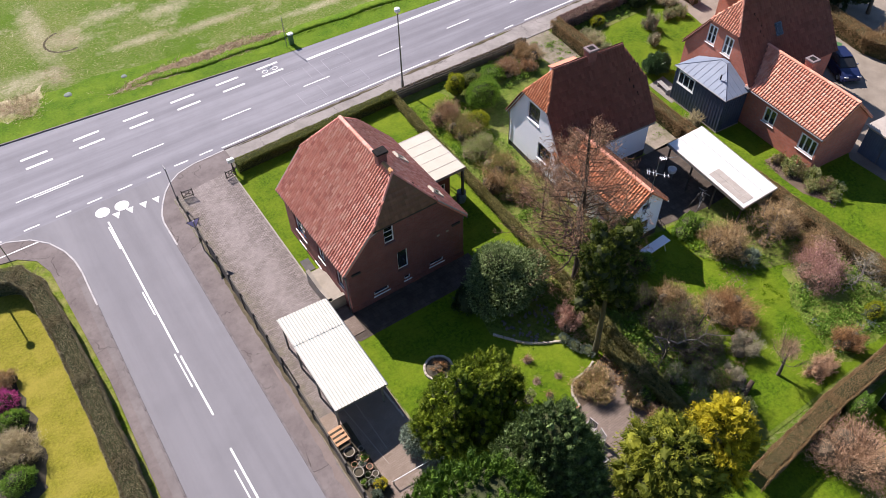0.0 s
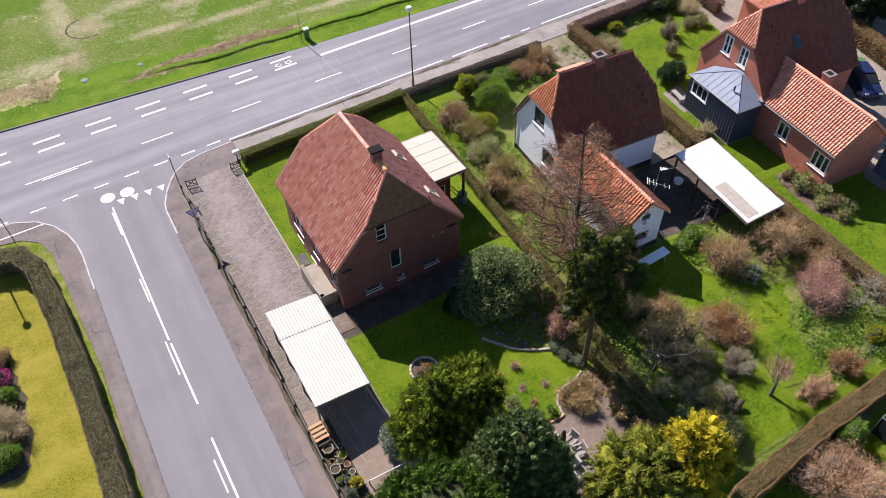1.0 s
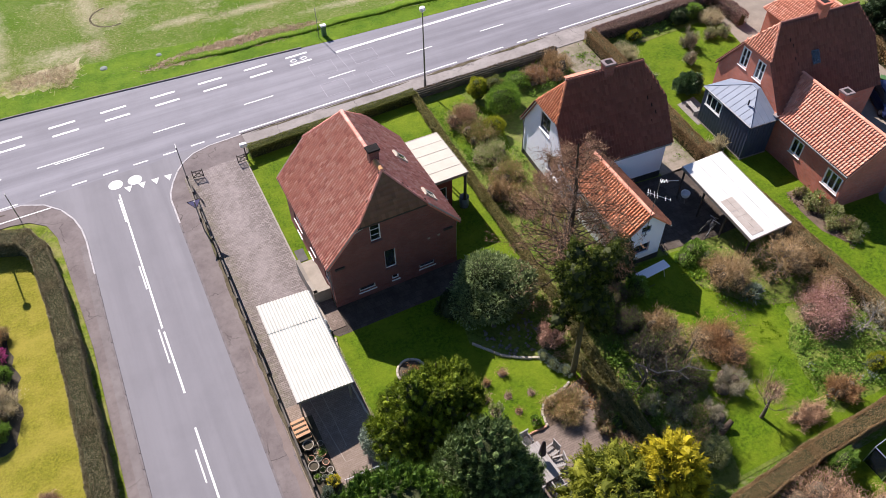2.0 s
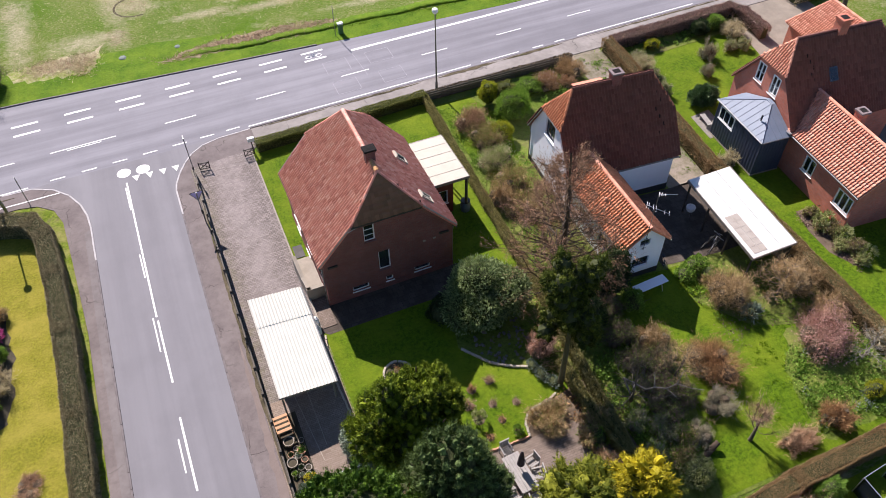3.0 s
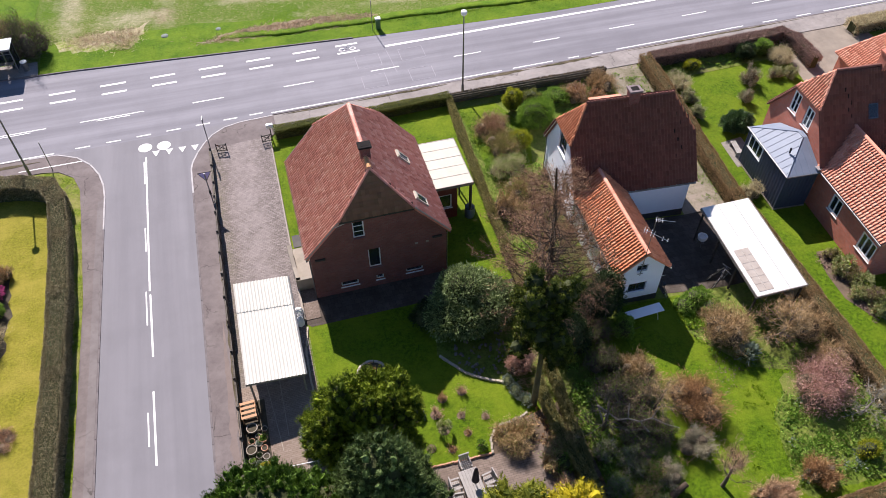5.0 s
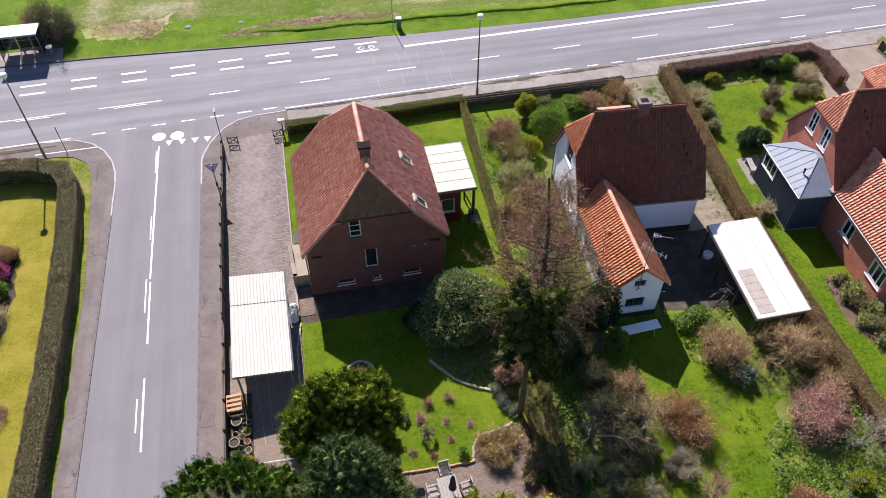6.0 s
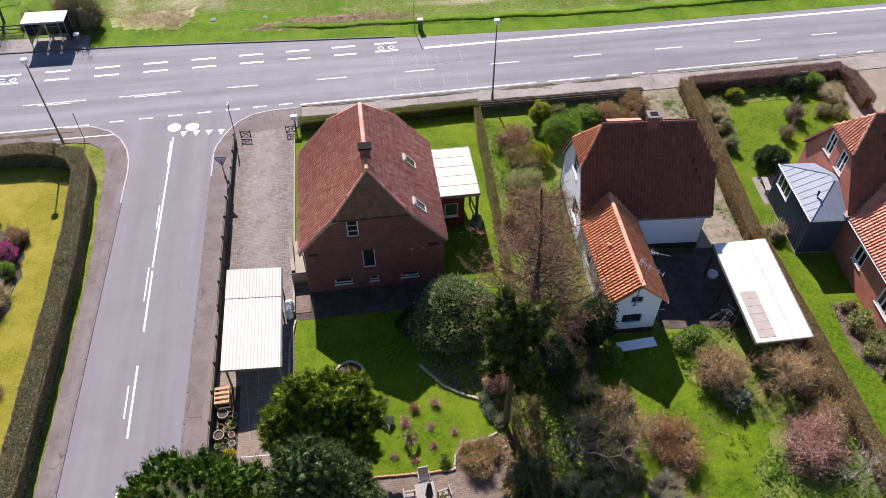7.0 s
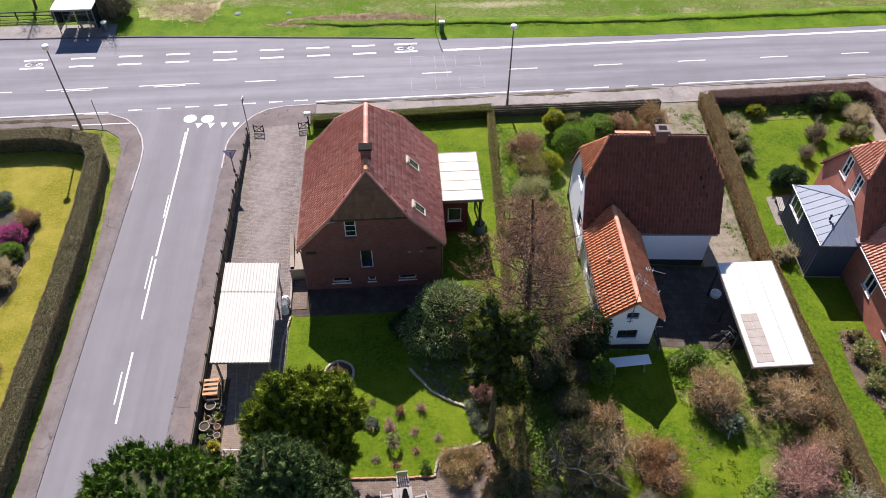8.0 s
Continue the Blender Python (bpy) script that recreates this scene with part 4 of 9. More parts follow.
def weed_clumps(name, label, poly, leaf, per, r, h, seed, leaves=26, size=0.16, width=0.75, category="ground cover", bare=-0.6):
    """Low mounds of leaves over a plan outline."""
    rng = np.random.default_rng(seed)
    xs, ys = [p[0] for p in poly], [p[1] for p in poly]
    n = int((max(xs) - min(xs)) * (max(ys) - min(ys)) * per)
    x, y = rng.uniform(min(xs), max(xs), n), rng.uniform(min(ys), max(ys), n)
    ok = np.array([inside(poly, a, b) for a, b in zip(x, y)])
    ok &= np.sin(x * 1.3 + seed) + np.sin(y * 1.6 + seed * 2) + rng.normal(size=n) * 0.6 > bare
    x, y = x[ok], y[ok]
    n = len(x)
    big = rng.uniform(0.5, 1.3, n)
    k = np.repeat(np.arange(n), leaves)
    d = unit(rng.normal(size=(len(k), 3)))
    d[:, 2] = np.abs(d[:, 2])
    base = np.stack([x[k], y[k], np.array([gz(a, b) for a, b in zip(x, y)])[k]], 1) + d * np.array((r, r, h)) * big[k, None] * rng.uniform(0.6, 1.0, (len(k), 1))
    way = unit(d + rng.normal(size=d.shape) * 0.5 + np.array((0, 0, 0.2)))
    L = size * rng.uniform(0.6, 1.3, len(k))
    v, f = blades(base, way, L, L * width, rng)
    return tagged(new(name, quads_mesh(name, v, f, leaf)), label, category, kind="stuff")


def bare_tree(name, label, x, y, h, spread, seed, limbs=40, twigs=60, twig=None, lean=(0, 0), trunk=0.16, clear=0.25, bark=None, thick=0.016, lift=0.12, length=0.55):
    """A leafless tree: a trunk, limbs that bend upward, and fine twigs."""
    rng = np.random.default_rng(seed)
    t = thing(name, label, "tree", x, y, gz(x, y))
    segs, top, _ = crooked((0, 0, -0.1), (lean[0], lean[1], h), h, trunk, trunk * 0.18, rng, 8, 0.05, 0.1)
    mesh_part("trunk", one_limb(segs), bark or M_TRUNK, t, smooth=True)
    pts = [np.array(s[0]) for s in segs] + [top]
    limb, ends, ways = [], [], []
    for k in range(limbs):
        f = clear + (0.97 - clear) * (k + rng.random()) / limbs
        i = min(int(f * 8), 7)
        p = pts[i] + (pts[i + 1] - pts[i]) * (f * 8 - i)
        a = k * 2.4 + rng.normal() * 0.4
        reach = spread * (1 - 0.75 * ((f - clear) / (1 - clear)) ** 1.3) * rng.uniform(0.6, 1.1)
        s, e, w = crooked(p, (math.cos(a), math.sin(a), 0.25), reach, trunk * 0.3 * (1.1 - f), 0.012, rng, 5, 0.22, lift)
        limb += s
        for q in s[1:]:
            ends.append(q[1])
            ways.append(unit(q[1] - q[0]))
            s2, _, _ = crooked(q[1], ways[-1] + rng.normal(size=3) * 0.7, reach * 0.35, 0.016, 0.006, rng, 3, 0.25, lift)
            limb += s2
            ends += [r[1] for r in s2]
            ways += [unit(r[1] - r[0]) for r in s2]
    woody("limb", tubes(limb, 4), bark or M_TRUNK, t)
    ends, ways = np.array(ends), np.array(ways)
    n = len(ends) * twigs // 10
    k = rng.integers(0, len(ends), n)
    way = unit(ways[k] + rng.normal(size=(n, 3)) * 0.7 + np.array((0, 0, lift)))
    woody("twig", blades(ends[k] + rng.normal(size=(n, 3)) * 0.12, way, length * rng.uniform(0.4, 1.1, n), thick * rng.uniform(0.6, 1.2, n), rng), twig or L_TWIG, t)
    return t


def ground_cover(name, label, poly, leaf, per, size, seed, category="ground cover", upright=0.8, width=0.3, bare=0.0, rise=0.0, kind="stuff", soft=0.0):
    """Low leaves, grass or litter over a plan outline, in uneven drifts."""
    rng = np.random.default_rng(seed)
    xs, ys = [p[0] for p in poly], [p[1] for p in poly]
    area = (max(xs) - min(xs)) * (max(ys) - min(ys))
    n = int(area * per)
    x, y = rng.uniform(min(xs), max(xs), n), rng.uniform(min(ys), max(ys), n)
    ok = np.array([inside(poly, a, b) for a, b in zip(x, y)])
    drift = np.sin(x * 1.7 + seed) + np.sin(y * 2.1 + seed * 2) + np.sin((x + y) * 0.9) + rng.normal(size=n) * 0.6
    ok &= drift > bare
    x, y = x[ok], y[ok]
    x, y = x + rng.normal(size=len(x)) * soft, y + rng.normal(size=len(x)) * soft
    z = np.array([gz(a, b) for a, b in zip(x, y)]) + rise
    way = unit(rng.normal(size=(len(x), 3)) * (1, 1, 0.5) + np.array((0, 0, upright)))
    L = size * rng.uniform(0.5, 1.4, len(x))
    v, f = blades(np.stack([x, y, z], 1), way, L, L * width, rng)
    return tagged(new(name, quads_mesh(name, v, f, leaf)), label, category, kind=kind)


# ---- ground, roads and pavements ----
def axis(x):
    """The main road's centre line."""
    return 48.6 + 0.0245 * x


def ground_sheet():
    xs = np.unique(np.concatenate([np.linspace(-900, -40, 12), np.arange(-40, 90, 1.5), np.linspace(90, 900, 12)]))
    ys = np.unique(np.concatenate([np.linspace(-700, -20, 10), np.arange(-20, 80, 1.5), np.linspace(80, 900, 12)]))
    X, Y = np.meshgrid(xs, ys)
    Z = np.array([gz(a, b) for a, b in zip(X.ravel(), Y.ravel())]) - 0.02
    nx = len(xs)
    i = (np.arange(len(ys) - 1)[:, None] * nx + np.arange(nx - 1)[None]).ravel()
    me = quads_mesh("ground", np.stack([X.ravel(), Y.ravel(), Z], 1), np.stack([i, i + 1, i + nx + 1, i + nx], 1), M_FIELD)
    tagged(new("ground", me), "flat pasture of patchy green and straw grass", "ground", kind="structure")


ground_sheet()

LEFT_CURVE = [(-2.5, 39.3), (-2.62, 40.6), (-2.95, 41.9), (-3.6, 43.2), (-4.6, 44.3), (-6.0, 45.0), (-8.0, 45.05)]
RIGHT_CURVE = [(3.35, 40.6), (3.5, 41.4), (3.9, 42.4), (4.45, 43.4), (5.1, 44.25), (6.0, 44.9), (7.3, 45.25), (9.8, 45.4)]
SOUTH = [(x, axis(x) - 3.42) for x in (20, 40, 60, 90, 160, 300)]
NORTH = [(300, axis(300) + 4.2), (160, axis(160) + 4.2), (60, axis(60) + 4.2), (36, 53.85), (21.3, 54.3), (14, 54.75), (7.4, 55.15), (0, 55.65), (-5.5, 56.0), (-18, 56.3), (-60, 55.6), (-300, 50.0)]
patch("road", [(x, y) for x, y in RIGHT_CURVE[-1:] + SOUTH + NORTH] + [(-300, 37.8), (-60, 43.75), (-20, 44.85)] + LEFT_CURVE[::-1][:1], 0.012, M_ROAD, "grey asphalt main road with white markings", "road", z=0.0)
patch("side_road", LEFT_CURVE + [RIGHT_CURVE[-1]] + RIGHT_CURVE[::-1][1:] + [(3.35, -120), (-2.5, -120)], 0.016, M_LANE, "pale grey asphalt side road", "road", z=0.0)

PAVE_TOP = 0.06
patch("pavement", [(3.47, -120), (4.75, -120), (4.75, 42.3), (9.4, 42.75), (9.9, 43.2)] + [(x + 0.1, y - 0.1) for x, y in RIGHT_CURVE[::-1]], PAVE_TOP, M_PAVE, "reddish-grey asphalt pavement along the side road", "pavement", 0.12, z=0.0)
patch("pavement", [(-2.62, -120), (-3.55, -120), (-3.6, 30), (-3.95, 36), (-4.25, 40.5), (-4.75, 42.0), (-5.8, 42.9), (-7.0, 43.15), (-20, 42.9), (-60, 41.9), (-300, 36.0), (-300, 37.7), (-60, 43.65), (-20, 44.75)] + [(x - 0.1, y - 0.1) for x, y in LEFT_CURVE[::-1]], PAVE_TOP, M_PAVE, "worn asphalt pavement round the corner", "pavement", 0.12, z=0.0)
patch("pavement", [(9.9, 43.2), (24.0, 43.75), (40, 43.95), (90, 45.1), (300, 50.2)] + [(x, y - 0.12) for x, y in SOUTH[::-1]] + [(9.9, 45.3)], PAVE_TOP, M_PAVE2, "grey asphalt pavement along the main road", "pavement", 0.12, z=0.0)
patch("pavement", [(-300, 50.2), (-60, 55.75), (-18, 56.42), (-8.3, 56.3), (-8.5, 58.3), (-18, 58.4), (-60, 57.6), (-300, 52.5)], PAVE_TOP, M_PAVE2, "asphalt footway behind the bus stop", "pavement", 0.12, z=0.0)


def kerb(path, step=1.0, label="pale granite kerb", width=0.12, top=0.07, material=None):
    """A row of kerb stones along a plan path."""
    t = thing("kerb", label, "kerb", kind="structure")
    me = {}
    rng = random.Random(len(path))
    for (x0, y0), (x1, y1) in zip(path, path[1:]):
        length = math.hypot(x1 - x0, y1 - y0)
        n = max(1, round(length / step))
        key = round(length / n, 2)
        if key not in me:
            bm = boxes((0.004, -width / 2, -0.1, key - 0.004, width / 2, top), bevel=0.012)
            mesh = bpy.data.meshes.new("kerb_stone")
            bm.to_mesh(mesh)
            bm.free()
            mesh.materials.append(material or M_KERB)
            me[key] = mesh
        a = math.degrees(math.atan2(y1 - y0, x1 - x0))
        for k in range(n):
            part("kerb_stone", me[key], None, t, m=pose(x0 + (x1 - x0) * k / n, y0 + (y1 - y0) * k / n, rng.uniform(-0.006, 0.006), 0, 0, a))


kerb([(3.41, 4), (3.41, 38.0)], 1.0, "worn dark kerb of the side road", material=M_KERB2)
kerb([(3.41, 38.0), (3.41, 40.6)] + [(x + 0.05, y - 0.05) for x, y in RIGHT_CURVE[1:]])
kerb([(9.85, axis(9.85) - 3.4), (20, axis(20) - 3.48), (62, axis(62) - 3.48)], 1.0, "dull kerb along the main road", material=M_KERB2)
kerb([(-2.56, 8), (-2.56, 36.0)], 1.0, "worn dark kerb of the side road", material=M_KERB2)
kerb([(-2.56, 36.0), (-2.56, 39.3)] + [(x - 0.05, y - 0.05) for x, y in LEFT_CURVE[1:]])
kerb([(-8.05, 45.0), (-24, 44.75)], 1.0, "dull kerb along the main road", material=M_KERB2)
kerb([(-24, 56.25), (-18, 56.36), (-5.5, 56.06), (0, 55.71), (7.4, 55.21), (14, 54.81), (18, 54.55)], 1.0, "weathered dark kerb along the verge", 0.14, 0.09, M_KERB2)

# grass
patch("verge", [(-8.3, 56.4), (-5.5, 56.13), (0, 55.78), (7.4, 55.28), (14, 54.88), (21.3, 54.35), (36, 53.9), (60, axis(60) + 4.25), (160, axis(160) + 4.25), (160, axis(160) + 6.3), (60, axis(60) + 6.3), (36, 56.0), (21, 56.7), (16, 58.6), (11.4, 59.8), (8.0, 60.2), (4.5, 61.0), (2.6, 60.6), (-0.3, 61.0), (-3, 60.6), (-6.0, 61.2), (-8.3, 60.6)], 0.005, M_VERGE, "bright green roadside grass verge", "verge", z=0.0)
patch("verge", [(-3.55, -60), (-3.62, 30), (-3.95, 36), (-4.25, 40.5), (-4.75, 42.0), (-5.8, 42.85), (-7.0, 43.1), (-9.0, 43.05), (-7.4, 41.2), (-5.8, 40.2), (-5.0, 38.5), (-4.6, 34), (-4.3, 30), (-4.3, -60)], 0.03, M_VERGE2, "narrow patchy grass strip along the hedge", "verge", z=0.0)
patch("lawn", [(-60, -60), (-4.6, -60), (-4.6, 30), (-5.0, 37), (-5.6, 39.5), (-7.5, 41.0), (-60, 40.2)], 0.01, M_MOSS, "yellow-green mossy lawn", "lawn", z=0.0)
patch("lawn", [(9.2, -40), (22.4, -40), (22.4, 20), (22.9, 32), (23.5, 43.0), (9.4, 42.5)], 0.004, M_LAWN, "close-cut green garden lawn", "lawn", z=0.0)
patch("lawn", [(22.4, 6.4), (39.4, 6.4), (39.4, 28), (40.3, 43.6), (23.5, 43.2), (22.9, 32), (22.4, 20)], 0.004, M_WEED, "rough weedy garden grass", "lawn", grid=2.0)
patch("lawn", [(24.6, 6.6), (39.0, 6.6), (37.8, 13.0), (33.0, 15.2), (31.9, 20.6), (28.0, 20.6), (24.8, 17.5), (26.5, 11.5)], 0.012, M_LAWN, "bright green lawn with uneven edges", "lawn", grid=2.0)
patch("lawn", [(24.1, 27.5), (26.2, 28.5), (27.2, 34), (28.5, 38.2), (27.0, 42.2), (24.0, 42.2), (24.0, 36)], 0.012, M_LAWN, "narrow lawn beside the white house", "lawn", grid=2.0)
patch("lawn", [(39.4, 6.4), (62, 6.4), (62, 20), (54, 20), (54, 44.3), (40.3, 43.6), (39.4, 28)], 0.004, M_LAWN, "green lawn round the brick house", "lawn", grid=2.0)
patch("lawn", [(22.4, -40), (62, -40), (62, 5.0), (22.4, 5.0)], 0.004, M_LAWN, "mown lawn behind the long hedge", "lawn", grid=4.0)

# hard surfaces
patch("driveway", [(4.76, 21.0), (9.23, 21.0), (9.25, 24.6), (9.3, 42.9), (4.76, 42.45)], 0.064, M_DRIVE2, "worn dusty driveway with pale wheel tracks", "driveway", z=0.0)
patch("driveway", [(4.76, 14.0), (9.2, 14.0), (9.23, 21.0), (4.76, 21.0)], 0.064, M_DRIVE, "brown sett-paved apron below the carport", "driveway", z=0.0)
kerb([(9.32, 42.6), (9.27, 30.2)], 0.9, "pale edging between drive and lawn", 0.1, 0.09, M_CONC)
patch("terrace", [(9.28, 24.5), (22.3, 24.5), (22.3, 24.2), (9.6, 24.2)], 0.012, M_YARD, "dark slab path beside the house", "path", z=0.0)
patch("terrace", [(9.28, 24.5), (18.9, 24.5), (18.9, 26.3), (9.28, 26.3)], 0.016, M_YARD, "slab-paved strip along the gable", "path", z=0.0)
patch("patio", [(12.3, 8.0), (21.5, 8.0), (21.2, 13.35), (12.3, 13.6)], 0.02, M_PATIO, "brown brick patio", "patio", 0.03, z=0.0)
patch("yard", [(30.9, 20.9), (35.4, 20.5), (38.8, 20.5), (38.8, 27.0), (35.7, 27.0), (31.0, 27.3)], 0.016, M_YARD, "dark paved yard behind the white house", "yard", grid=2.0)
patch("driveway", [(35.7, 27.0), (38.9, 26.6), (39.4, 34), (40.2, 44.0), (37.0, 43.9), (36.2, 34)], 0.016, M_GRAVELW, "weedy gravel drive between hedge and house", "driveway", grid=2.0)
patch("driveway", [(47.5, 13.0), (70, 10), (70, 30), (62, 36), (62, 44.9), (53.5, 44.5), (52.0, 36), (51.5, 22), (47.5, 18)], 0.018, M_GRAVEL, "wide pale gravel drive", "driveway", grid=2.0)

# planting beds
patch("bed", [(22.4, 8.0), (25.0, 8.4), (26.6, 9.8), (26.2, 11.6), (27.3, 13.4), (27.6, 15.2), (25.8, 17.6), (27.0, 20.8), (27.4, 27), (24.6, 30), (23.9, 36), (23.3, 36), (22.9, 28), (22.4, 20)], 0.02, M_WEED, "weedy ground under trees and shrubs", "bed", grid=2.0)
patch("bed", [(16.2, 20.2), (17.5, 18.6), (19.0, 17.6), (20.0, 17.6), (20.6, 16.0), (22.3, 15.6), (22.3, 24), (17.0, 24.0)], 0.014, M_WEED, "weedy soil bed with stones", "bed", z=0.0)
patch("bed", [(17.4, 13.45), (17.55, 14.3), (18.2, 14.95), (19.4, 15.0), (22.3, 15.6), (22.3, 9), (20.6, 12.0), (20.0, 13.4)], 0.024, M_BARK, "bark-strewn brown bed beside the patio", "bed", z=0.0)
patch("bed", [(30.9, 18.0), (35.0, 17.9), (38.7, 17.6), (38.9, 14.0), (36.5, 13.6), (33.2, 14.8), (31.6, 17.0)], 0.02, M_WEED, "weedy bed under bare shrubs", "bed", grid=2.0)
patch("bed", [(42.3, 21.5), (43.7, 21.4), (43.5, 16.0), (42.5, 15.8), (41.7, 17.6), (41.8, 19.6)], 0.02, M_BARK, "bark bed against the brick wall", "bed", grid=2.0)
patch("bed", [(40.5, 41.0), (54, 41.6), (54, 43.9), (40.5, 43.4)], 0.02, M_WEED, "weedy strip below the roadside hedge", "bed", grid=2.0)
patch("bed", [(28.5, 38.6), (37.0, 39.0), (37.0, 43.2), (27.0, 43.0)], 0.02, M_WEED, "weedy bed with rounded shrubs", "bed", grid=2.0)
patch("bed", [(4.85, 15.0), (6.3, 15.0), (6.3, 20.0), (4.85, 20.0)], 0.07, M_SOIL, "soil strip filled with flower pots", "bed", z=0.0)


# silt along the kerbs, and the paler strip beside the kerb of the side road
def frayed(x0, y0, x1, y1, wide, seed, step=0.45):
    """The outline of a long ragged strip."""
    rng = random.Random(seed)
    n = max(3, int(math.hypot(x1 - x0, y1 - y0) / step))
    ux, uy = (x1 - x0) / math.hypot(x1 - x0, y1 - y0), (y1 - y0) / math.hypot(x1 - x0, y1 - y0)
    side = [[], []]
    for k in range(n + 1):
        taper = min(1.0, 3.0 * k / n + 0.1, 3.0 * (n - k) / n + 0.1)
        for q, sgn in ((0, 1), (1, -1)):
            d = sgn * wide / 2 * taper * rng.uniform(0.45, 1.2)
            side[q].append((x0 + (x1 - x0) * k / n - uy * d, y0 + (y1 - y0) * k / n + ux * d))
    return side[0] + side[1][::-1]


for k, (x0, x1, off, wide) in enumerate(((10.6, 16.0, -3.66, 0.2), (16.4, 24.2, -3.68, 0.26), (25.6, 31.2, -3.72, 0.46), (31.6, 37.6, -3.7, 0.34), (40.0, 58.0, -3.7, 0.2))):
    patch("silt", frayed(x0, axis(x0) + off, x1, axis(x1) + off, wide, 40 + k), PAVE_TOP + 0.012, M_DIRT, "dark silt and moss washed along the kerb", "dirt", z=0.0)
patch("silt", frayed(-7.2, 44.45, -16.0, 44.3, 0.4, 51), PAVE_TOP + 0.012, M_DIRT, "dark silt washed along the kerb", "dirt", z=0.0)
patch("silt", frayed(4.86, 16.0, 4.86, 38.0, 0.34, 52), PAVE_TOP + 0.008, M_DIRT, "leaves and soil along the fence foot", "dirt", z=0.0)
patch("pavement", [(-2.63, -60), (-3.06, -60), (-3.06, 33.0), (-3.0, 38.9), (-2.63, 39.0)], PAVE_TOP + 0.004, M_PAVE3, "paler relaid strip beside the kerb", "pavement", z=0.0)
patch("pavement", frayed(4.5, 6.0, 4.52, 26.0, 0.5, 53, 0.6), PAVE_TOP + 0.004, M_SAND, "sandy weathered band on the pavement", "pavement", z=0.0)


# ---- road markings ----
def strip(pts, wide, z=0.021, mat=None, name="road_marking", label="white road marking"):
    bm = bmesh.new()
    (x0, y0), (x1, y1) = pts
    d = Vector((x1 - x0, y1 - y0)).normalized() * (wide / 2)
    q = [(x0 - d.y, y0 + d.x), (x0 + d.y, y0 - d.x), (x1 + d.y, y1 - d.x), (x1 - d.y, y1 + d.x)]
    f = bm.faces.new([bm.verts.new((x, y, z)) for x, y in q])
    r = bmesh.ops.extrude_face_region(bm, geom=[f])
    bmesh.ops.translate(bm, vec=(0, 0, -0.008), verts=[g for g in r["geom"] if isinstance(g, bmesh.types.BMVert)])
    return tagged(part(name, bm, mat or M_PAINT), label, "road marking", kind="structure")


def lane_mark(x0, x1, off, wide, mat=None, label="white road marking"):
    return strip(((x0, axis(x0) + off), (x1, axis(x1) + off)), wide, mat=mat, label=label)


for k in range(16):
    x = -0.15 + 7.28 * (k + 0) + 4.05
    lane_mark(x, x + 2.45, 0.06, 0.11, label="white centre line dash")
for x in (-27.0, -19.4, -11.9, -4.6):
    lane_mark(x, x + 4.8, 0.13, 0.1, label="white warning line")
    lane_mark(x + 1.2, x + 3.7, -0.08, 0.08, label="short doubled warning line")
for k in range(10):
    x = -30.9 + 3.95 * k + 7.9
    if x < -16 or x > -12:
        lane_mark(x, x + 2.0, 4.62, 0.22, label="broad white cycle lane dash")
        lane_mark(x + 0.15, x + 2.1, 3.42, 0.22, label="broad white cycle lane dash")
for x in (-15.0, 16.25):
    lane_mark(x, x + 1.95, 4.62, 0.22, label="broad white cycle lane dash")
    lane_mark(x, x + 1.95, 3.42, 0.22, label="broad white cycle lane dash")
for k in range(10):
    x = 20.45 + 5.0 * k
    lane_mark(x, x + 4.97, 3.38, 0.28, label="broad white edge line")
for x0, x1 in ((9.8, 16.5), (16.56, 29), (30, 33.6), (35.0, 36.0), (37.2, 38.2), (39.5, 52), (54.0, 55.5), (57.5, 59.0), (60.4, 80)):
    lane_mark(x0, x1, -3.12, 0.12, label="white edge line")
for x0, x1 in ((-60, -16), (-15.9, -6.3)):
    lane_mark(x0, x1, -3.2, 0.12, label="white edge line")
for x in (-4.2, -2.0, 0.2, 2.4, 4.6, 6.7, 8.7):
    lane_mark(x - 0.6, x + 0.45, -3.02 + 0.015 * x, 0.12, label="short white edge dash")
# worn test squares beyond the junction
for x0, x1, o0, o1 in ((17.55, 19.6, 0.75, 2.55), (21.35, 23.45, 0.8, 2.5), (17.5, 19.5, -2.25, -0.5), (21.5, 23.5, -2.3, -0.6)):
    for o in (o0, o1):
        lane_mark(x0, x1, o, 0.035, M_PAINT2, "thin worn survey line")
    for x in (x0, x1):
        strip(((x, axis(x) + o0), (x, axis(x) + o1)), 0.035, mat=M_PAINT2, label="thin worn survey line")
strip(((20.56, 48.4), (20.35, 52.26)), 0.035, mat=M_PAINT2, label="thin worn survey line")

strip(((-8.6, 43.68), (-4.15, 43.72)), 0.09, PAVE_TOP + 0.008, label="thin white line across the pavement")
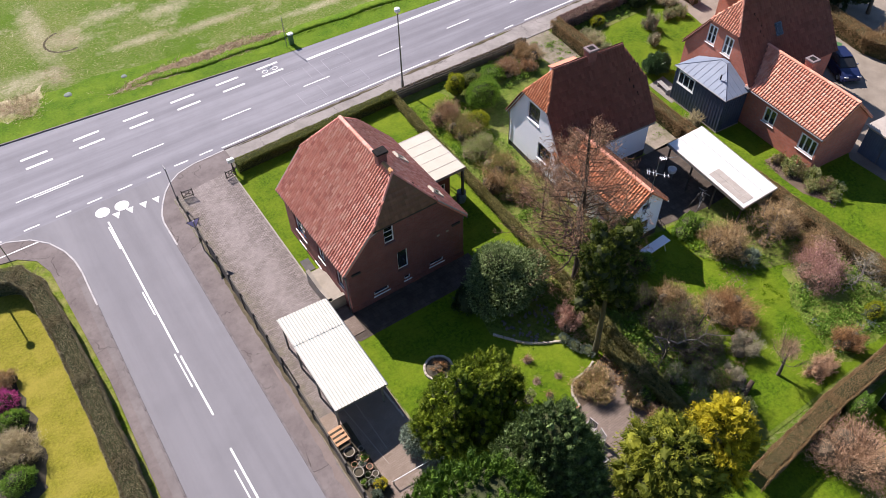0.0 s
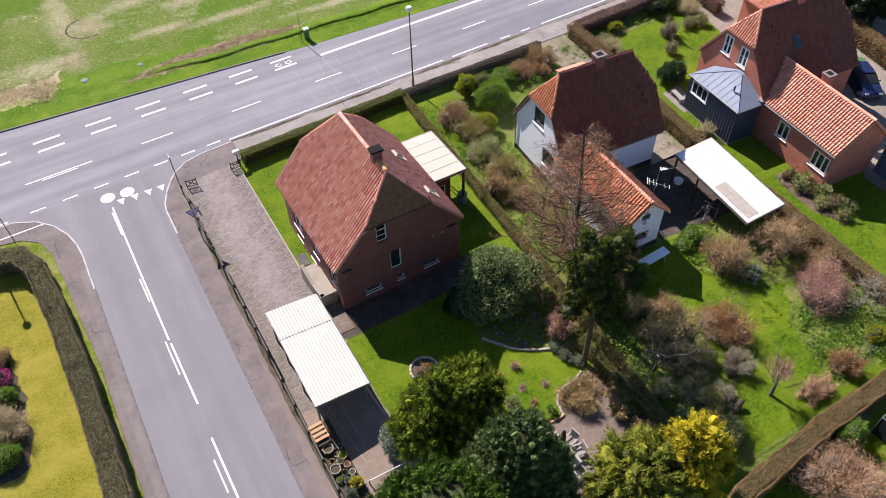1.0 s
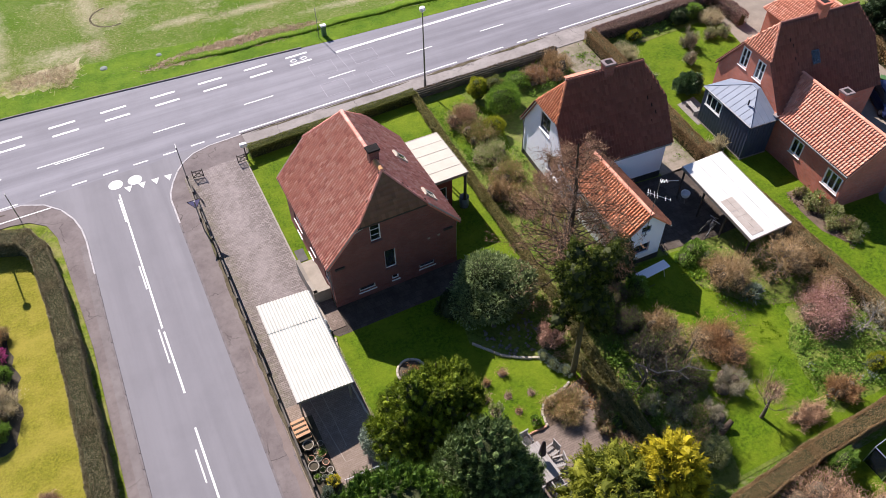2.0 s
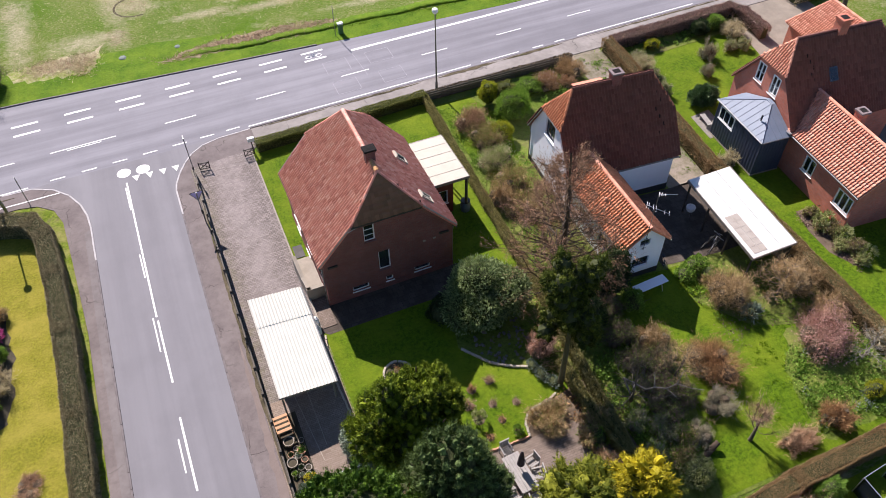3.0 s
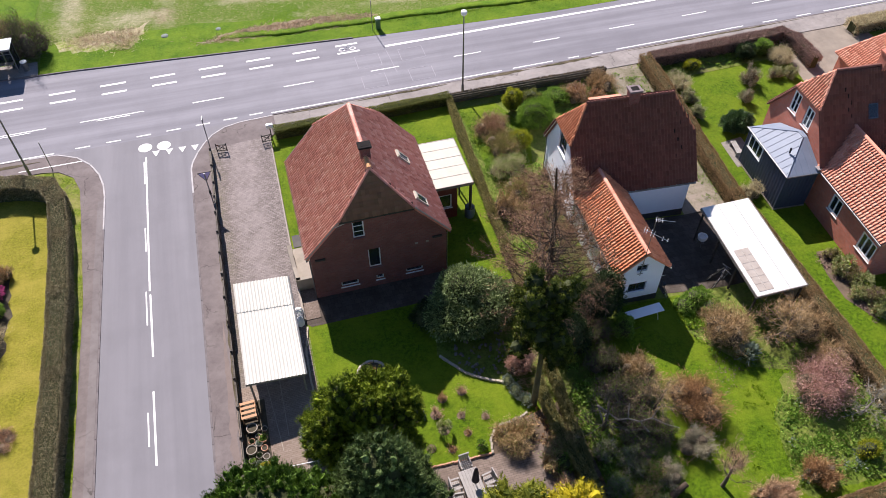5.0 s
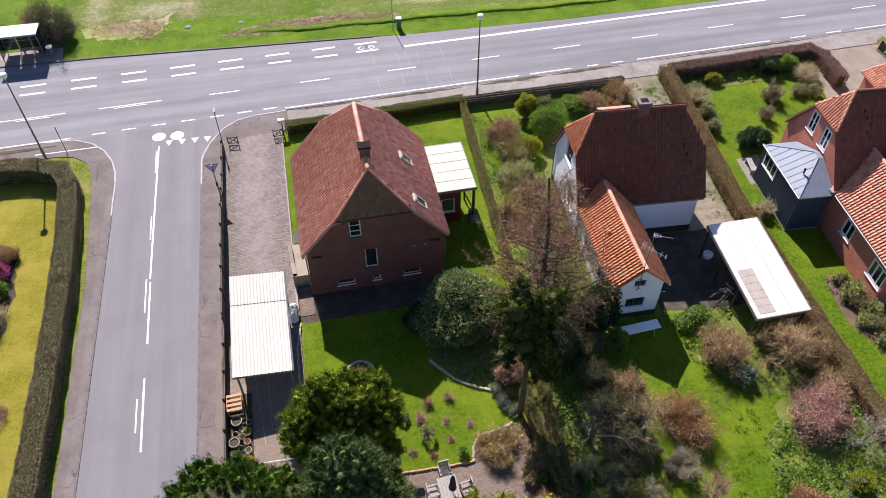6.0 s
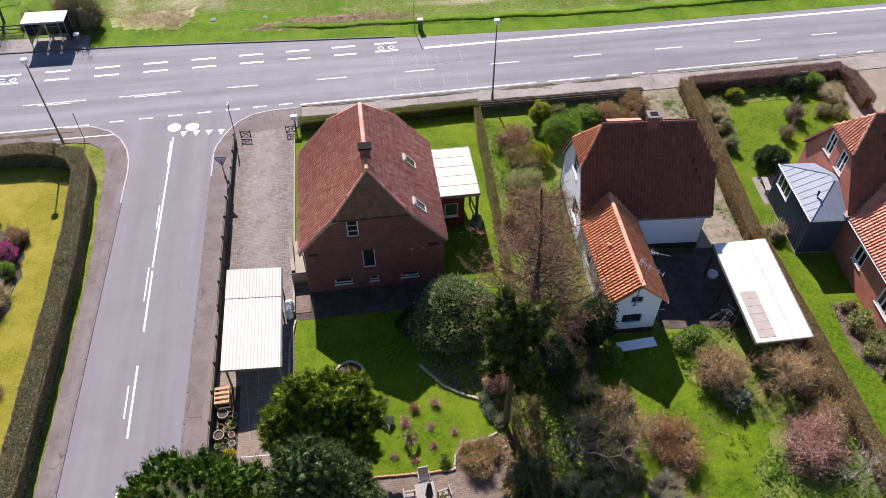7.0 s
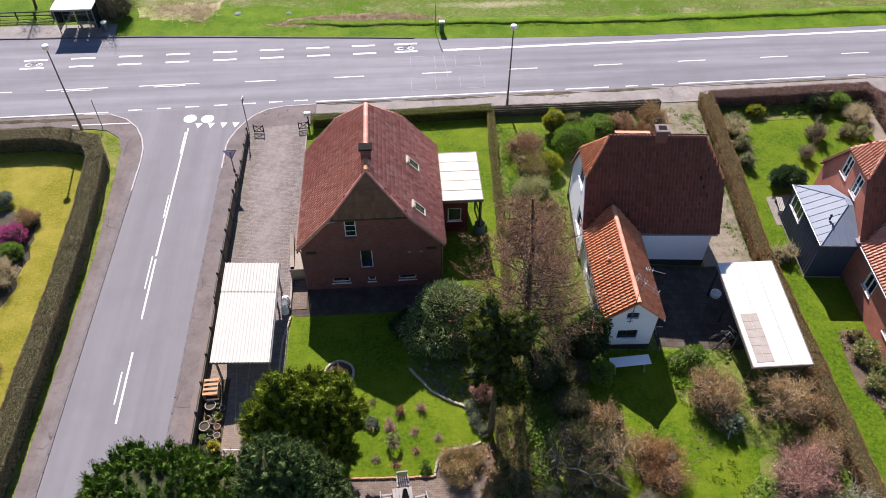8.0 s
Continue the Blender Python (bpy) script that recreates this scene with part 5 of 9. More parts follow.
# side road
for y0, y1, x in ((42.9, 29.7, 0.31), (29.4, 24.6, 0.42), (22.2, 17.6, 0.48), (14.6, 9.0, 0.5), (6.5, 1.0, 0.5)):
    strip(((x - 0.05, y0), (x + 0.03, y1)), 0.11, z=0.026, label="white centre line of the side road")
for y0, y1 in ((42.4, 39.9), (35.4, 33.2), (29.7, 27.0), (20.9, 18.8), (12.9, 10.4)):
    strip(((0.12, y0), (0.16, y1)), 0.08, z=0.026, label="short doubled warning line")
for x in (0.98, 1.93, 2.88, 3.8):
    bm = bmesh.new()
    bm.faces.new([bm.verts.new(p) for p in ((x - 0.27, 43.5 - 0.03 * x, 0.027), (x + 0.27, 43.48 - 0.03 * x, 0.027), (x - 0.01, 42.85 - 0.03 * x, 0.027))])
    r = bmesh.ops.extrude_face_region(bm, geom=bm.faces[:])
    bmesh.ops.translate(bm, vec=(0, 0, -0.009), verts=[g for g in r["geom"] if isinstance(g, bmesh.types.BMVert)])
    tagged(part("give_way_tooth", bm, M_PAINT), "white give-way triangle painted on asphalt", "road marking", "give-way triangles", "structure")
for x, y in ((0.21, 44.05), (1.55, 43.95)):
    tagged(part("traffic_dot", lathe([(0.5, 0.014), (0.5, 0.022), (0.44, 0.03)], 24, pose(x, y, 0)), M_PAINT), "large round white dot on the junction", "road marking", "junction dots", "structure")


def bike_symbol(x):
    """A painted bicycle: two rings and a frame."""
    y = axis(x) + 4.02
    t = thing("bicycle_symbol", "white painted bicycle symbol on the cycle lane", "road marking", x, y, 0.02, kind="structure")
    for cx in (-0.45, 0.45):
        bm = bmesh.new()
        ring = [[bm.verts.new((cx + r * math.cos(a), 0.85 * r * math.sin(a) - 0.1, 0.004)) for r in (0.2, 0.28)] for a in [2 * math.pi * k / 16 for k in range(16)]]
        for a, b in zip(ring, ring[1:] + ring[:1]):
            bm.faces.new((a[0], a[1], b[1], b[0]))
        part("wheel", bm, M_PAINT, t)
    part("frame_lines", rods(((-0.45, -0.1, 0), (-0.12, 0.2, 0), 0.03), ((-0.12, 0.2, 0), (0.3, 0.2, 0), 0.03), ((0.3, 0.2, 0), (0.45, -0.1, 0), 0.03), ((-0.45, -0.1, 0), (0.02, -0.1, 0), 0.03), ((0.02, -0.1, 0), (0.3, 0.2, 0), 0.03), ((0.22, 0.32, 0), (0.42, 0.32, 0), 0.03), sides=4), M_PAINT, t)


bike_symbol(-14.0)
bike_symbol(17.2)


# dry patches of the pasture
def ragged(poly, seed, step=0.5, deep=0.28):
    """A plan outline with a frayed edge."""
    rng = random.Random(seed)
    out = []
    for (x0, y0), (x1, y1) in zip(poly, poly[1:] + poly[:1]):
        n = max(1, int(math.hypot(x1 - x0, y1 - y0) / step))
        out += [(x0 + (x1 - x0) * k / n + rng.uniform(-deep, deep), y0 + (y1 - y0) * k / n + rng.uniform(-deep, deep)) for k in range(n)]
    return out


DRY_STRIP = [(4.7, 57.5), (8.0, 57.1), (11.5, 57.0), (17.2, 56.7), (21.0, 56.9), (21.0, 57.8), (17.5, 58.8), (12.3, 58.9), (9.3, 58.8)]
HEAP = [(-7.2, 61.0), (-4.0, 61.6), (-0.3, 61.7), (0.7, 62.3), (-0.3, 59.6), (-1.0, 58.2), (-6.6, 59.2)]
patch("dry_grass", ragged(HEAP, 3), 0.012, M_STRAWG, "heap of bleached flattened straw", "grass", z=0.0)
patch("dry_grass", ragged(DRY_STRIP, 1), 0.012, M_DRYG, "strip of flattened reddish dry grass", "grass", z=0.0)
patch("bed", ragged([(31.8, 7.0), (39.0, 7.0), (38.8, 14.2), (34.6, 13.6), (32.8, 11.4), (32.0, 9.2)], 6, 0.5, 0.2), 0.02, M_WEED, "overgrown border of weeds and low plants", "bed")
patch("bed", ragged([(-11.5, 25.0), (-8.2, 25.4), (-7.7, 30.0), (-8.2, 33.4), (-10.4, 34.6), (-12.5, 34.0)], 7, 0.5, 0.2), 0.016, M_SOIL, "flower bed with shrubs", "bed", z=0.0)


# ---- the dark red house on the corner ----
def corner_house():
    h = thing("house", "red-brick corner house with steep half-hipped pantile roof", "house")
    X0, X1, Y0, Y1 = 10.3, 18.5, 26.3, 34.9
    rx, rz, ez = 14.4, 8.66, 3.68
    ex0, ex1 = 10.06, 18.74
    slope = (rz - ez) / (rx - ex0)
    hz = 6.16
    w = X1 - X0
    top = rz - 0.14
    eave = ez + slope * (X0 - ex0) - 0.12
    ops = [(12.95 - X0, 4.5, 13.62 - X0, 5.82), (13.68 - X0, 1.72, 14.42 - X0, 3.35), (11.85 - X0, 0.52, 12.92 - X0, 0.95), (14.03 - X0, 0.54, 14.5 - X0, 0.95), (15.92 - X0, 0.56, 16.98 - X0, 0.95)]
    clips = [(rx - X0, top, -slope, 1), (rx - X0, top, slope, 1)]
    for nm, y, m in (("gable_wall", Y0, pose(X0, Y0, 0)), ("gable_wall", Y1, pose(X1, Y1, 0, 0, 0, 180))):
        wall(nm, h, m, w, hz - 0.05, ops if y == Y0 else (), 0.3, clips if y == Y0 else [(X1 - rx, top, -slope, 1), (X1 - rx, top, slope, 1)], M_BRICK1, -0.3)
    window(h, pose(X0 + ops[0][0], Y0, 4.5), 0.67, 1.32, 1, 3, sill=M_BRICK1)
    window(h, pose(X0 + ops[1][0], Y0, 1.72), 0.74, 1.63, 1, 1, paint=M_FRAME, sill=M_BRICK1)
    for o in ops[2:]:
        window(h, pose(X0 + o[0], Y0, o[1]), o[2] - o[0], o[3] - o[1], 1, 1, sill=M_FRAME, name="basement_window")
    west = [(1.0, 1.25, 2.5, 2.75), (6.6, 1.2, 7.5, 3.0), (4.2, 1.5, 5.1, 2.6), (1.2, 0.3, 2.1, 0.7), (3.4, 0.3, 4.2, 0.7)]
    wall("side_wall", h, pose(X0, Y1 - 0.3, 0, 0, 0, -90), Y1 - Y0 - 0.6, eave, west, 0.3, (), M_BRICK1, -0.3)
    for k, o in enumerate(west):
        window(h, pose(X0, Y1 - 0.3 - o[0], o[1], 0, 0, -90), o[2] - o[0], o[3] - o[1], 2 if k in (0, 2) else 1, 2 if k == 0 else 1, sill=M_FRAME if k != 1 else None, name="entrance_door" if k == 1 else "window")
    wall("side_wall", h, pose(X1, Y0 + 0.3, 0, 0, 0, 90), Y1 - Y0 - 0.6, eave, (), 0.3, (), M_BRICK1, -0.3)
    part("plinth", boxes((X0 - 0.03, Y0 - 0.03, -0.3, X1 + 0.03, Y0, 0.45), (X0 - 0.03, Y0, -0.3, X0, Y1, 0.25)), M_BRICK1, h, "projecting brick plinth")
    # roof
    ya, yb = Y0 - 0.14, Y1 + 0.3
    na, nb = 27.3, 33.3
    length = math.hypot(rx - ex0, rz - ez)
    up = (hz - ez) / (rz - ez) * length
    L = yb - ya
    poly = [(0, 0), (L, 0), (L, up), (nb - ya, length), (na - ya, length), (0, up)]
    roof_slope(h, "roof_slope", (ex1, ya, ez), (0, 1, 0), (rx - ex1, 0, rz - ez), poly, M_TILE1, single=300, seed=3)
    mirror = [(L - u, v) for u, v in poly[::-1]]
    roof_slope(h, "roof_slope", (ex0, yb, ez), (0, -1, 0), (rx - ex0, 0, rz - ez), mirror, M_TILE1, seed=4)
    half = (rz - hz) / slope
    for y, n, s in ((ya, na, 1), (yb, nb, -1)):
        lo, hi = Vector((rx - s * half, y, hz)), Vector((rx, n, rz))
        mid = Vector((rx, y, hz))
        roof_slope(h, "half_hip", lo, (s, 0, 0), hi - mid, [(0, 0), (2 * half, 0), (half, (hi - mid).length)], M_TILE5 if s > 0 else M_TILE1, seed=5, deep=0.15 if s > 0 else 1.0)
        for q in (rx - half, rx + half):
            ridge_line(h, (q, y, hz + 0.05), (rx, n, rz + 0.05), M_TILE1, 0.09, 0.36, "hip_tile")
        part("hip_eave", boxes((rx - half, min(y, y + s * 0.1), hz - 0.16, rx + half, max(y, y + s * 0.1), hz - 0.02)), M_TIMBER, h)
        for e, dx in ((ex0, 1), (ex1, -1)):
            a, b = Vector((e, y + s * 0.03, ez + 0.04)), Vector((rx - dx * half, y + s * 0.03, hz + 0.04))
            part("verge_board", rods((a, b, 0.05), sides=6), M_SHEET2, h)
    ridge_line(h, (rx, na, rz + 0.06), (rx, 28.2, rz + 0.06), M_LICHEN, 0.13, 0.4)
    ridge_line(h, (rx, 28.85, rz + 0.06), (rx, nb, rz + 0.06), M_TILE1, 0.13, 0.4)
    chimney(h, 14.42, 28.53, 7.8, 9.4, 0.56, 0.42, M_BRICK1, M_SOOT_HOLE)
    # gutters and pipes
    for e in (ex0 + 0.02, ex1 - 0.02):
        g = part("gutter", rods(((e, ya, ez - 0.13), (e, yb, ez - 0.13), 0.055)), M_FELT, h)
        x = X0 - 0.07 if e < 14 else X1 + 0.07
        part("downpipe", rods(((e, Y0 + 0.15, ez - 0.08), (x, Y0 + 0.15, ez - 0.45), 0.04), ((x, Y0 + 0.15, ez - 0.45), (x, Y0 + 0.15, 0), 0.04)), M_STEEL, g)
    # roof windows
    n = Vector((ez - rz, 0, rx - ex1)).normalized()
    n = -n if n.z < 0 else n
    v = Vector((rx - ex1, 0, rz - ez)).normalized()
    for x, y0 in ((17.0, 30.7), (17.2, 27.05)):
        z = rz - slope * (x - rx) + 0.09
        m = Matrix.Translation((x, y0, z)) @ Matrix((Vector((0, 1, 0)), v, n)).transposed().to_4x4()
        bm = boxes((0, -0.55, 0.03, 0.07, 0.55, 0.14), (0.58, -0.55, 0.03, 0.65, 0.55, 0.14), (0.07, -0.55, 0.03, 0.58, -0.47, 0.14), (0.07, 0.4, 0.03, 0.58, 0.55, 0.19))
        rw = part("roof_window", bm, M_CREAM, h, "pale metal roof window", m)
        part("pane", boxes((0.07, -0.47, 0.06, 0.58, 0.4, 0.1)), M_GLASS, rw)
    for x in (16.63, 17.3):
        part("wall_vent", boxes((x - 0.09, Y0 - 0.03, 3.0, x + 0.09, Y0, 3.14), bevel=0.01), M_CONC, h)
    for x in (10.55, 17.62):
        part("wall_anchor", boxes((x, Y0 - 0.1, 3.3, x + 0.6, Y0, 3.42)), M_TIMBER, h)
    part("gable_cable", rods(((12.0, Y0 - 0.15, 5.86), (12.7, Y0 - 0.05, 5.98), 0.025), sides=5), M_SHEET, h)
    return h


corner_house()


def sun_porch():
    t = thing("porch", "dark red timber porch with pale flat sheet roof", "porch")
    x0, x1, y0, y1, up = 18.53, 21.36, 30.2, 34.8, 0.34
    r = part("roof_frame", boxes((x0 + 0.2, y0 + 0.03, 2.86 + up, x1 - 0.02, y1 - 0.03, 3.0 + up)), M_TIMBER, t)
    for k in range(5):
        a, b = y0 + (y1 - y0) * k / 5, y0 + (y1 - y0) * (k + 1) / 5
        part("roof_sheet", boxes((x0 + 0.25, a + 0.006, 3.01 + up, x1 + 0.04, b - 0.006, 3.05 + up + 0.004 * (k % 2))), M_CREAM, r, "cream fibre sheet")
    for k in range(6):
        y = y0 + (y1 - y0) * k / 5
        part("joint_strip", boxes((x0 + 0.25, y - 0.02, 3.052 + up, x1 + 0.03, y + 0.02, 3.066 + up)), M_SHEET2, r)
    part("fascia", boxes((x1 + 0.045, y0, 2.84 + up, x1 + 0.09, y1, 3.06 + up), (x0 + 0.25, y0 - 0.03, 2.84 + up, x1 + 0.09, y0 - 0.002, 3.06 + up)), M_GREYWOOD, t)
    w = 1.95
    wall("board_wall", t, pose(x0 + 0.05, y0 + 0.55, 0), w, 2.86 + up, [(0.65, 1.0, 1.55, 2.15)], 0.1, (), M_REDWOOD)
    window(t, pose(x0 + 0.7, y0 + 0.55, 1.0), 0.9, 1.15, 1, 1, sill=M_FRAME, deep=0.02)
    wall("board_wall", t, pose(x0 + 2.0, y0 + 0.66, 0, 0, 0, 90), 3.7, 2.86 + up, [(0.4, 0.9, 3.4, 2.2)], 0.1, (), M_REDWOOD)
    window(t, pose(x0 + 2.0, y0 + 1.06, 0.9, 0, 0, 90), 3.0, 1.3, 3, 1, deep=0.02)
    for k in range(16):
        part("batten", boxes((x0 + 0.06 + k * 0.122, y0 + 0.52, 0.05, x0 + 0.1 + k * 0.122, y0 + 0.548, 0.93)), M_REDWOOD, t)
    for y in (y0 + 0.12, y0 + 2.5, y1 - 0.15):
        part("post", boxes((x1 - 0.16, y - 0.05, 0, x1 - 0.06, y + 0.05, 2.86 + up)), M_TIMBER, t)
    part("downpipe", rods(((x1 - 0.02, y0 + 0.08, 2.9 + up), (x1 - 0.02, y0 + 0.08, 0.9), 0.035)), M_STEEL, t)
    bar = thing("rain_barrel", "blue-grey plastic rain barrel under the downpipe", "barrel", 21.35, 30.55, 0)
    part("barrel_body", lathe([(0.3, 0), (0.34, 0.2), (0.35, 0.5), (0.31, 0.85), (0.29, 0.85), (0.29, 0.7)], 18), M_BARREL, bar)
    part("lid", lathe([(0.33, 0.86), (0.33, 0.89), (0.1, 0.92)], 18), M_BLACK, bar)


sun_porch()


def basement_steps():
    t = thing("stair_wall", "low rendered stairwell wall with pale coping", "wall")
    def coping(a, b, z0, z1, wide=0.24):
        a, b = Vector((*a, 0)), Vector((*b, 0))
        d = (b - a).normalized()
        s = Vector((-d.y, d.x, 0)) * wide / 2
        bm = bmesh.new()
        pts = [a - s, a + s, b + s, b - s]
        lo = [bm.verts.new((p.x, p.y, -0.2)) for p in pts]
        hi = [bm.verts.new((p.x, p.y, z)) for p, z in zip(pts, (z0, z0, z1, z1))]
        bm.faces.new(lo)
        bm.faces.new(hi)
        for k in range(4):
            bm.faces.new((lo[k], lo[(k + 1) % 4], hi[(k + 1) % 4], hi[k]))
        return bm
    part("side_wall", coping((9.18, 29.9), (9.26, 28.3), 1.35, 1.0), M_CONC, t)
    part("side_wall", coping((9.26, 28.3), (9.36, 27.15), 1.0, 1.0), M_CONC, t)
    part("end_wall", coping((9.2, 27.25), (10.27, 27.25), 1.0, 1.0), M_CONC, t)
    part("landing", boxes((9.34, 27.38, -0.1, 10.26, 29.6, 0.75)), M_CONC, t)
    for k in range(4):
        part("step", boxes((9.34, 29.6 + 0.28 * k, -0.1, 10.26, 29.88 + 0.28 * k, 0.58 - 0.17 * k)), M_CONC, t)
    # Paved strip at ground level beside the steps, with no stairwell below it.
    part("side_paving", boxes((9.32, 24.75, 0.018, 10.24, 27.12, 0.05)), M_PATIO, t, "brown paved strip beside the steps")
    part("paving_edge", boxes((9.2, 24.7, 0.0, 9.32, 27.12, 0.28)), M_CONC, t)
    d = thing("door_mat", "dark grating mat beside the entrance", "mat", 9.75, 31.4, 0.022)
    part("mat", boxes((-0.3, -0.55, 0, 0.3, 0.55, 0.02)), M_FELT, d)


basement_steps()


def corrugated(x0, x1, y0, y1, z0, z1, pitch, high, material, drop=0.0):
    """A wavy sheet: waves across x, sloping from y0 to y1 and falling by drop towards x1."""
    n = int((x1 - x0) / pitch * 6)
    xs = np.linspace(x0, x1, n + 1)
    wave = high * np.cos((xs - x0) / pitch * 2 * math.pi) - drop * (xs - x0) / (x1 - x0)
    rows = []
    for y, z in ((y0, z0), (y1, z1)):
        for d in (0.0, -0.012):
            rows.append(np.stack([xs, np.full_like(xs, y), z + wave + d], 1))
    v = np.concatenate(rows)
    k, m = np.arange(n), n + 1
    quad = lambda a, b: np.stack([a * m + k, a * m + k + 1, b * m + k + 1, b * m + k], 1)
    return quads_mesh("roof_sheet", v, np.concatenate([quad(0, 2), quad(3, 1), quad(1, 0), quad(2, 3)]), material, False)


def carport():
    t = thing("carport", "open carport with white corrugated fibre-cement roof", "carport")
    x0, x1, drop = 5.7, 8.8, 0.25
    for y0, y1, z0, z1 in ((24.35, 26.5, 2.545, 2.61), (19.6, 24.45, 2.37, 2.52)):
        part("roof_sheet", corrugated(x0, x1, y0, y1, z0, z1, 0.185, 0.027 if y0 > 24 else 0.02, M_SHEET, drop), None, t)
    tilt = math.degrees(math.atan2(drop, x1 - x0))
    for y in (19.8, 22.1, 24.3, 26.3):
        z = 2.33 + 0.035 * (y - 19.6)
        part("rafter", boxes((0.04, -0.035, -0.16, x1 - x0 - 0.04, 0.035, -0.02)), M_GREYWOOD, t, m=pose(x0, y, z, 0, tilt, 0))
    for x, z in ((5.86, 2.08), (8.64, 1.86)):
        part("beam", boxes((x - 0.04, 19.7, z - 0.06, x + 0.04, 26.4, z + 0.06)), M_GREYWOOD, t)
        for y in (19.95, 22.2, 24.5, 26.2):
            part("post", boxes((x - 0.05, y - 0.05, 0, x + 0.05, y + 0.05, z - 0.06)), M_GREYWOOD, t)
    part("gutter", rods(((8.85, 19.62, 2.04), (8.85, 26.48, 2.28), 0.05)), M_STEEL, t)
    part("fascia", boxes((0, -0.02, -0.17, x1 - x0, 0.02, -0.035)), M_GREYWOOD, t, m=pose(x0, 19.64, 2.35, 0, tilt, 0))


carport()


# ---- the white house ----
def half_hip_house(h, x0, x1, y0, y1, rz, ez, hz, over, hip_in, tile, hip_tile, seed, single=0, lift=0.0):
    """A roof along x with half-hips at both ends, over walls from x0 to x1 and y0 to y1. Returns the slope and the ridge's y."""
    ry = (y0 + y1) / 2
    ey0, ey1 = y0 - over, y1 + over
    slope = (rz - ez) / (ry - ey0)
    length = math.hypot(ry - ey0, rz - ez)
    up = (hz - ez) / (rz - ez) * length
    xa, xb = x0 - 0.15, x1 + 0.15
    L = xb - xa
    poly = [(0, 0), (L, 0), (L, up), (L - hip_in, length), (hip_in, length), (0, up)]
    roof_slope(h, "roof_slope", (xa, ey0, ez), (1, 0, 0), (0, ry - ey0, rz - ez), poly, tile, single=single, seed=seed, deep=1.5)
    roof_slope(h, "roof_slope", (xb, ey1, ez), (-1, 0, 0), (0, ry - ey1, rz - ez), poly, tile, seed=seed + 1)
    half = (rz - hz) / slope
    for x, n, s in ((xa, xa + hip_in, -1), (xb, xb - hip_in, 1)):
        hi, mid = Vector((n, ry, rz)), Vector((x, ry, hz))
        lo = Vector((x, ry + half, hz)) if s < 0 else Vector((x, ry - half, hz))
        roof_slope(h, "half_hip", lo, (0, s, 0), hi - mid, [(0, 0), (2 * half, 0), (half, (hi - mid).length)], hip_tile, seed=seed + 2)
        for q in (ry - half, ry + half):
            ridge_line(h, (x, q, hz + 0.05), (n, ry, rz + 0.05), hip_tile, 0.085, 0.36, "hip_tile")
        for e, d in ((ey0, 1), (ey1, -1)):
            part("verge_board", rods(((x - s * 0.03, e, ez - 0.06), (x - s * 0.03, ry - d * half, hz - 0.06), 0.055), sides=4), M_FRAME if hip_tile is M_TILE2 else tile, h)
    ridge_line(h, (xa + hip_in, ry, rz + 0.08), (xb - hip_in, ry, rz + 0.08), tile, 0.12, 0.4)
    return slope, ry


def gable_walls(h, x0, x1, y0, y1, rz, ez, hz, over, material, west=(), east=(), south=(), north=(), base=-0.6):
    ry = (y0 + y1) / 2
    slope = (rz - ez) / (ry - (y0 - over))
    eave = ez + slope * over - 0.12
    w = y1 - y0
    clips = [(w / 2, rz - 0.14, -slope, 1), (w / 2, rz - 0.14, slope, 1)]
    wall("gable_wall", h, pose(x0, y1, 0, 0, 0, -90), w, hz - 0.03, west, 0.3, clips, material, base)
    wall("gable_wall", h, pose(x1, y0, 0, 0, 0, 90), w, hz - 0.03, east, 0.3, clips, material, base)
    wall("long_wall", h, pose(x0 + 0.3, y0, 0), x1 - x0 - 0.6, eave, south, 0.3, (), material, base)
    wall("long_wall", h, pose(x1 - 0.3, y1, 0, 0, 0, 180), x1 - x0 - 0.6, eave, north, 0.3, (), material, base)


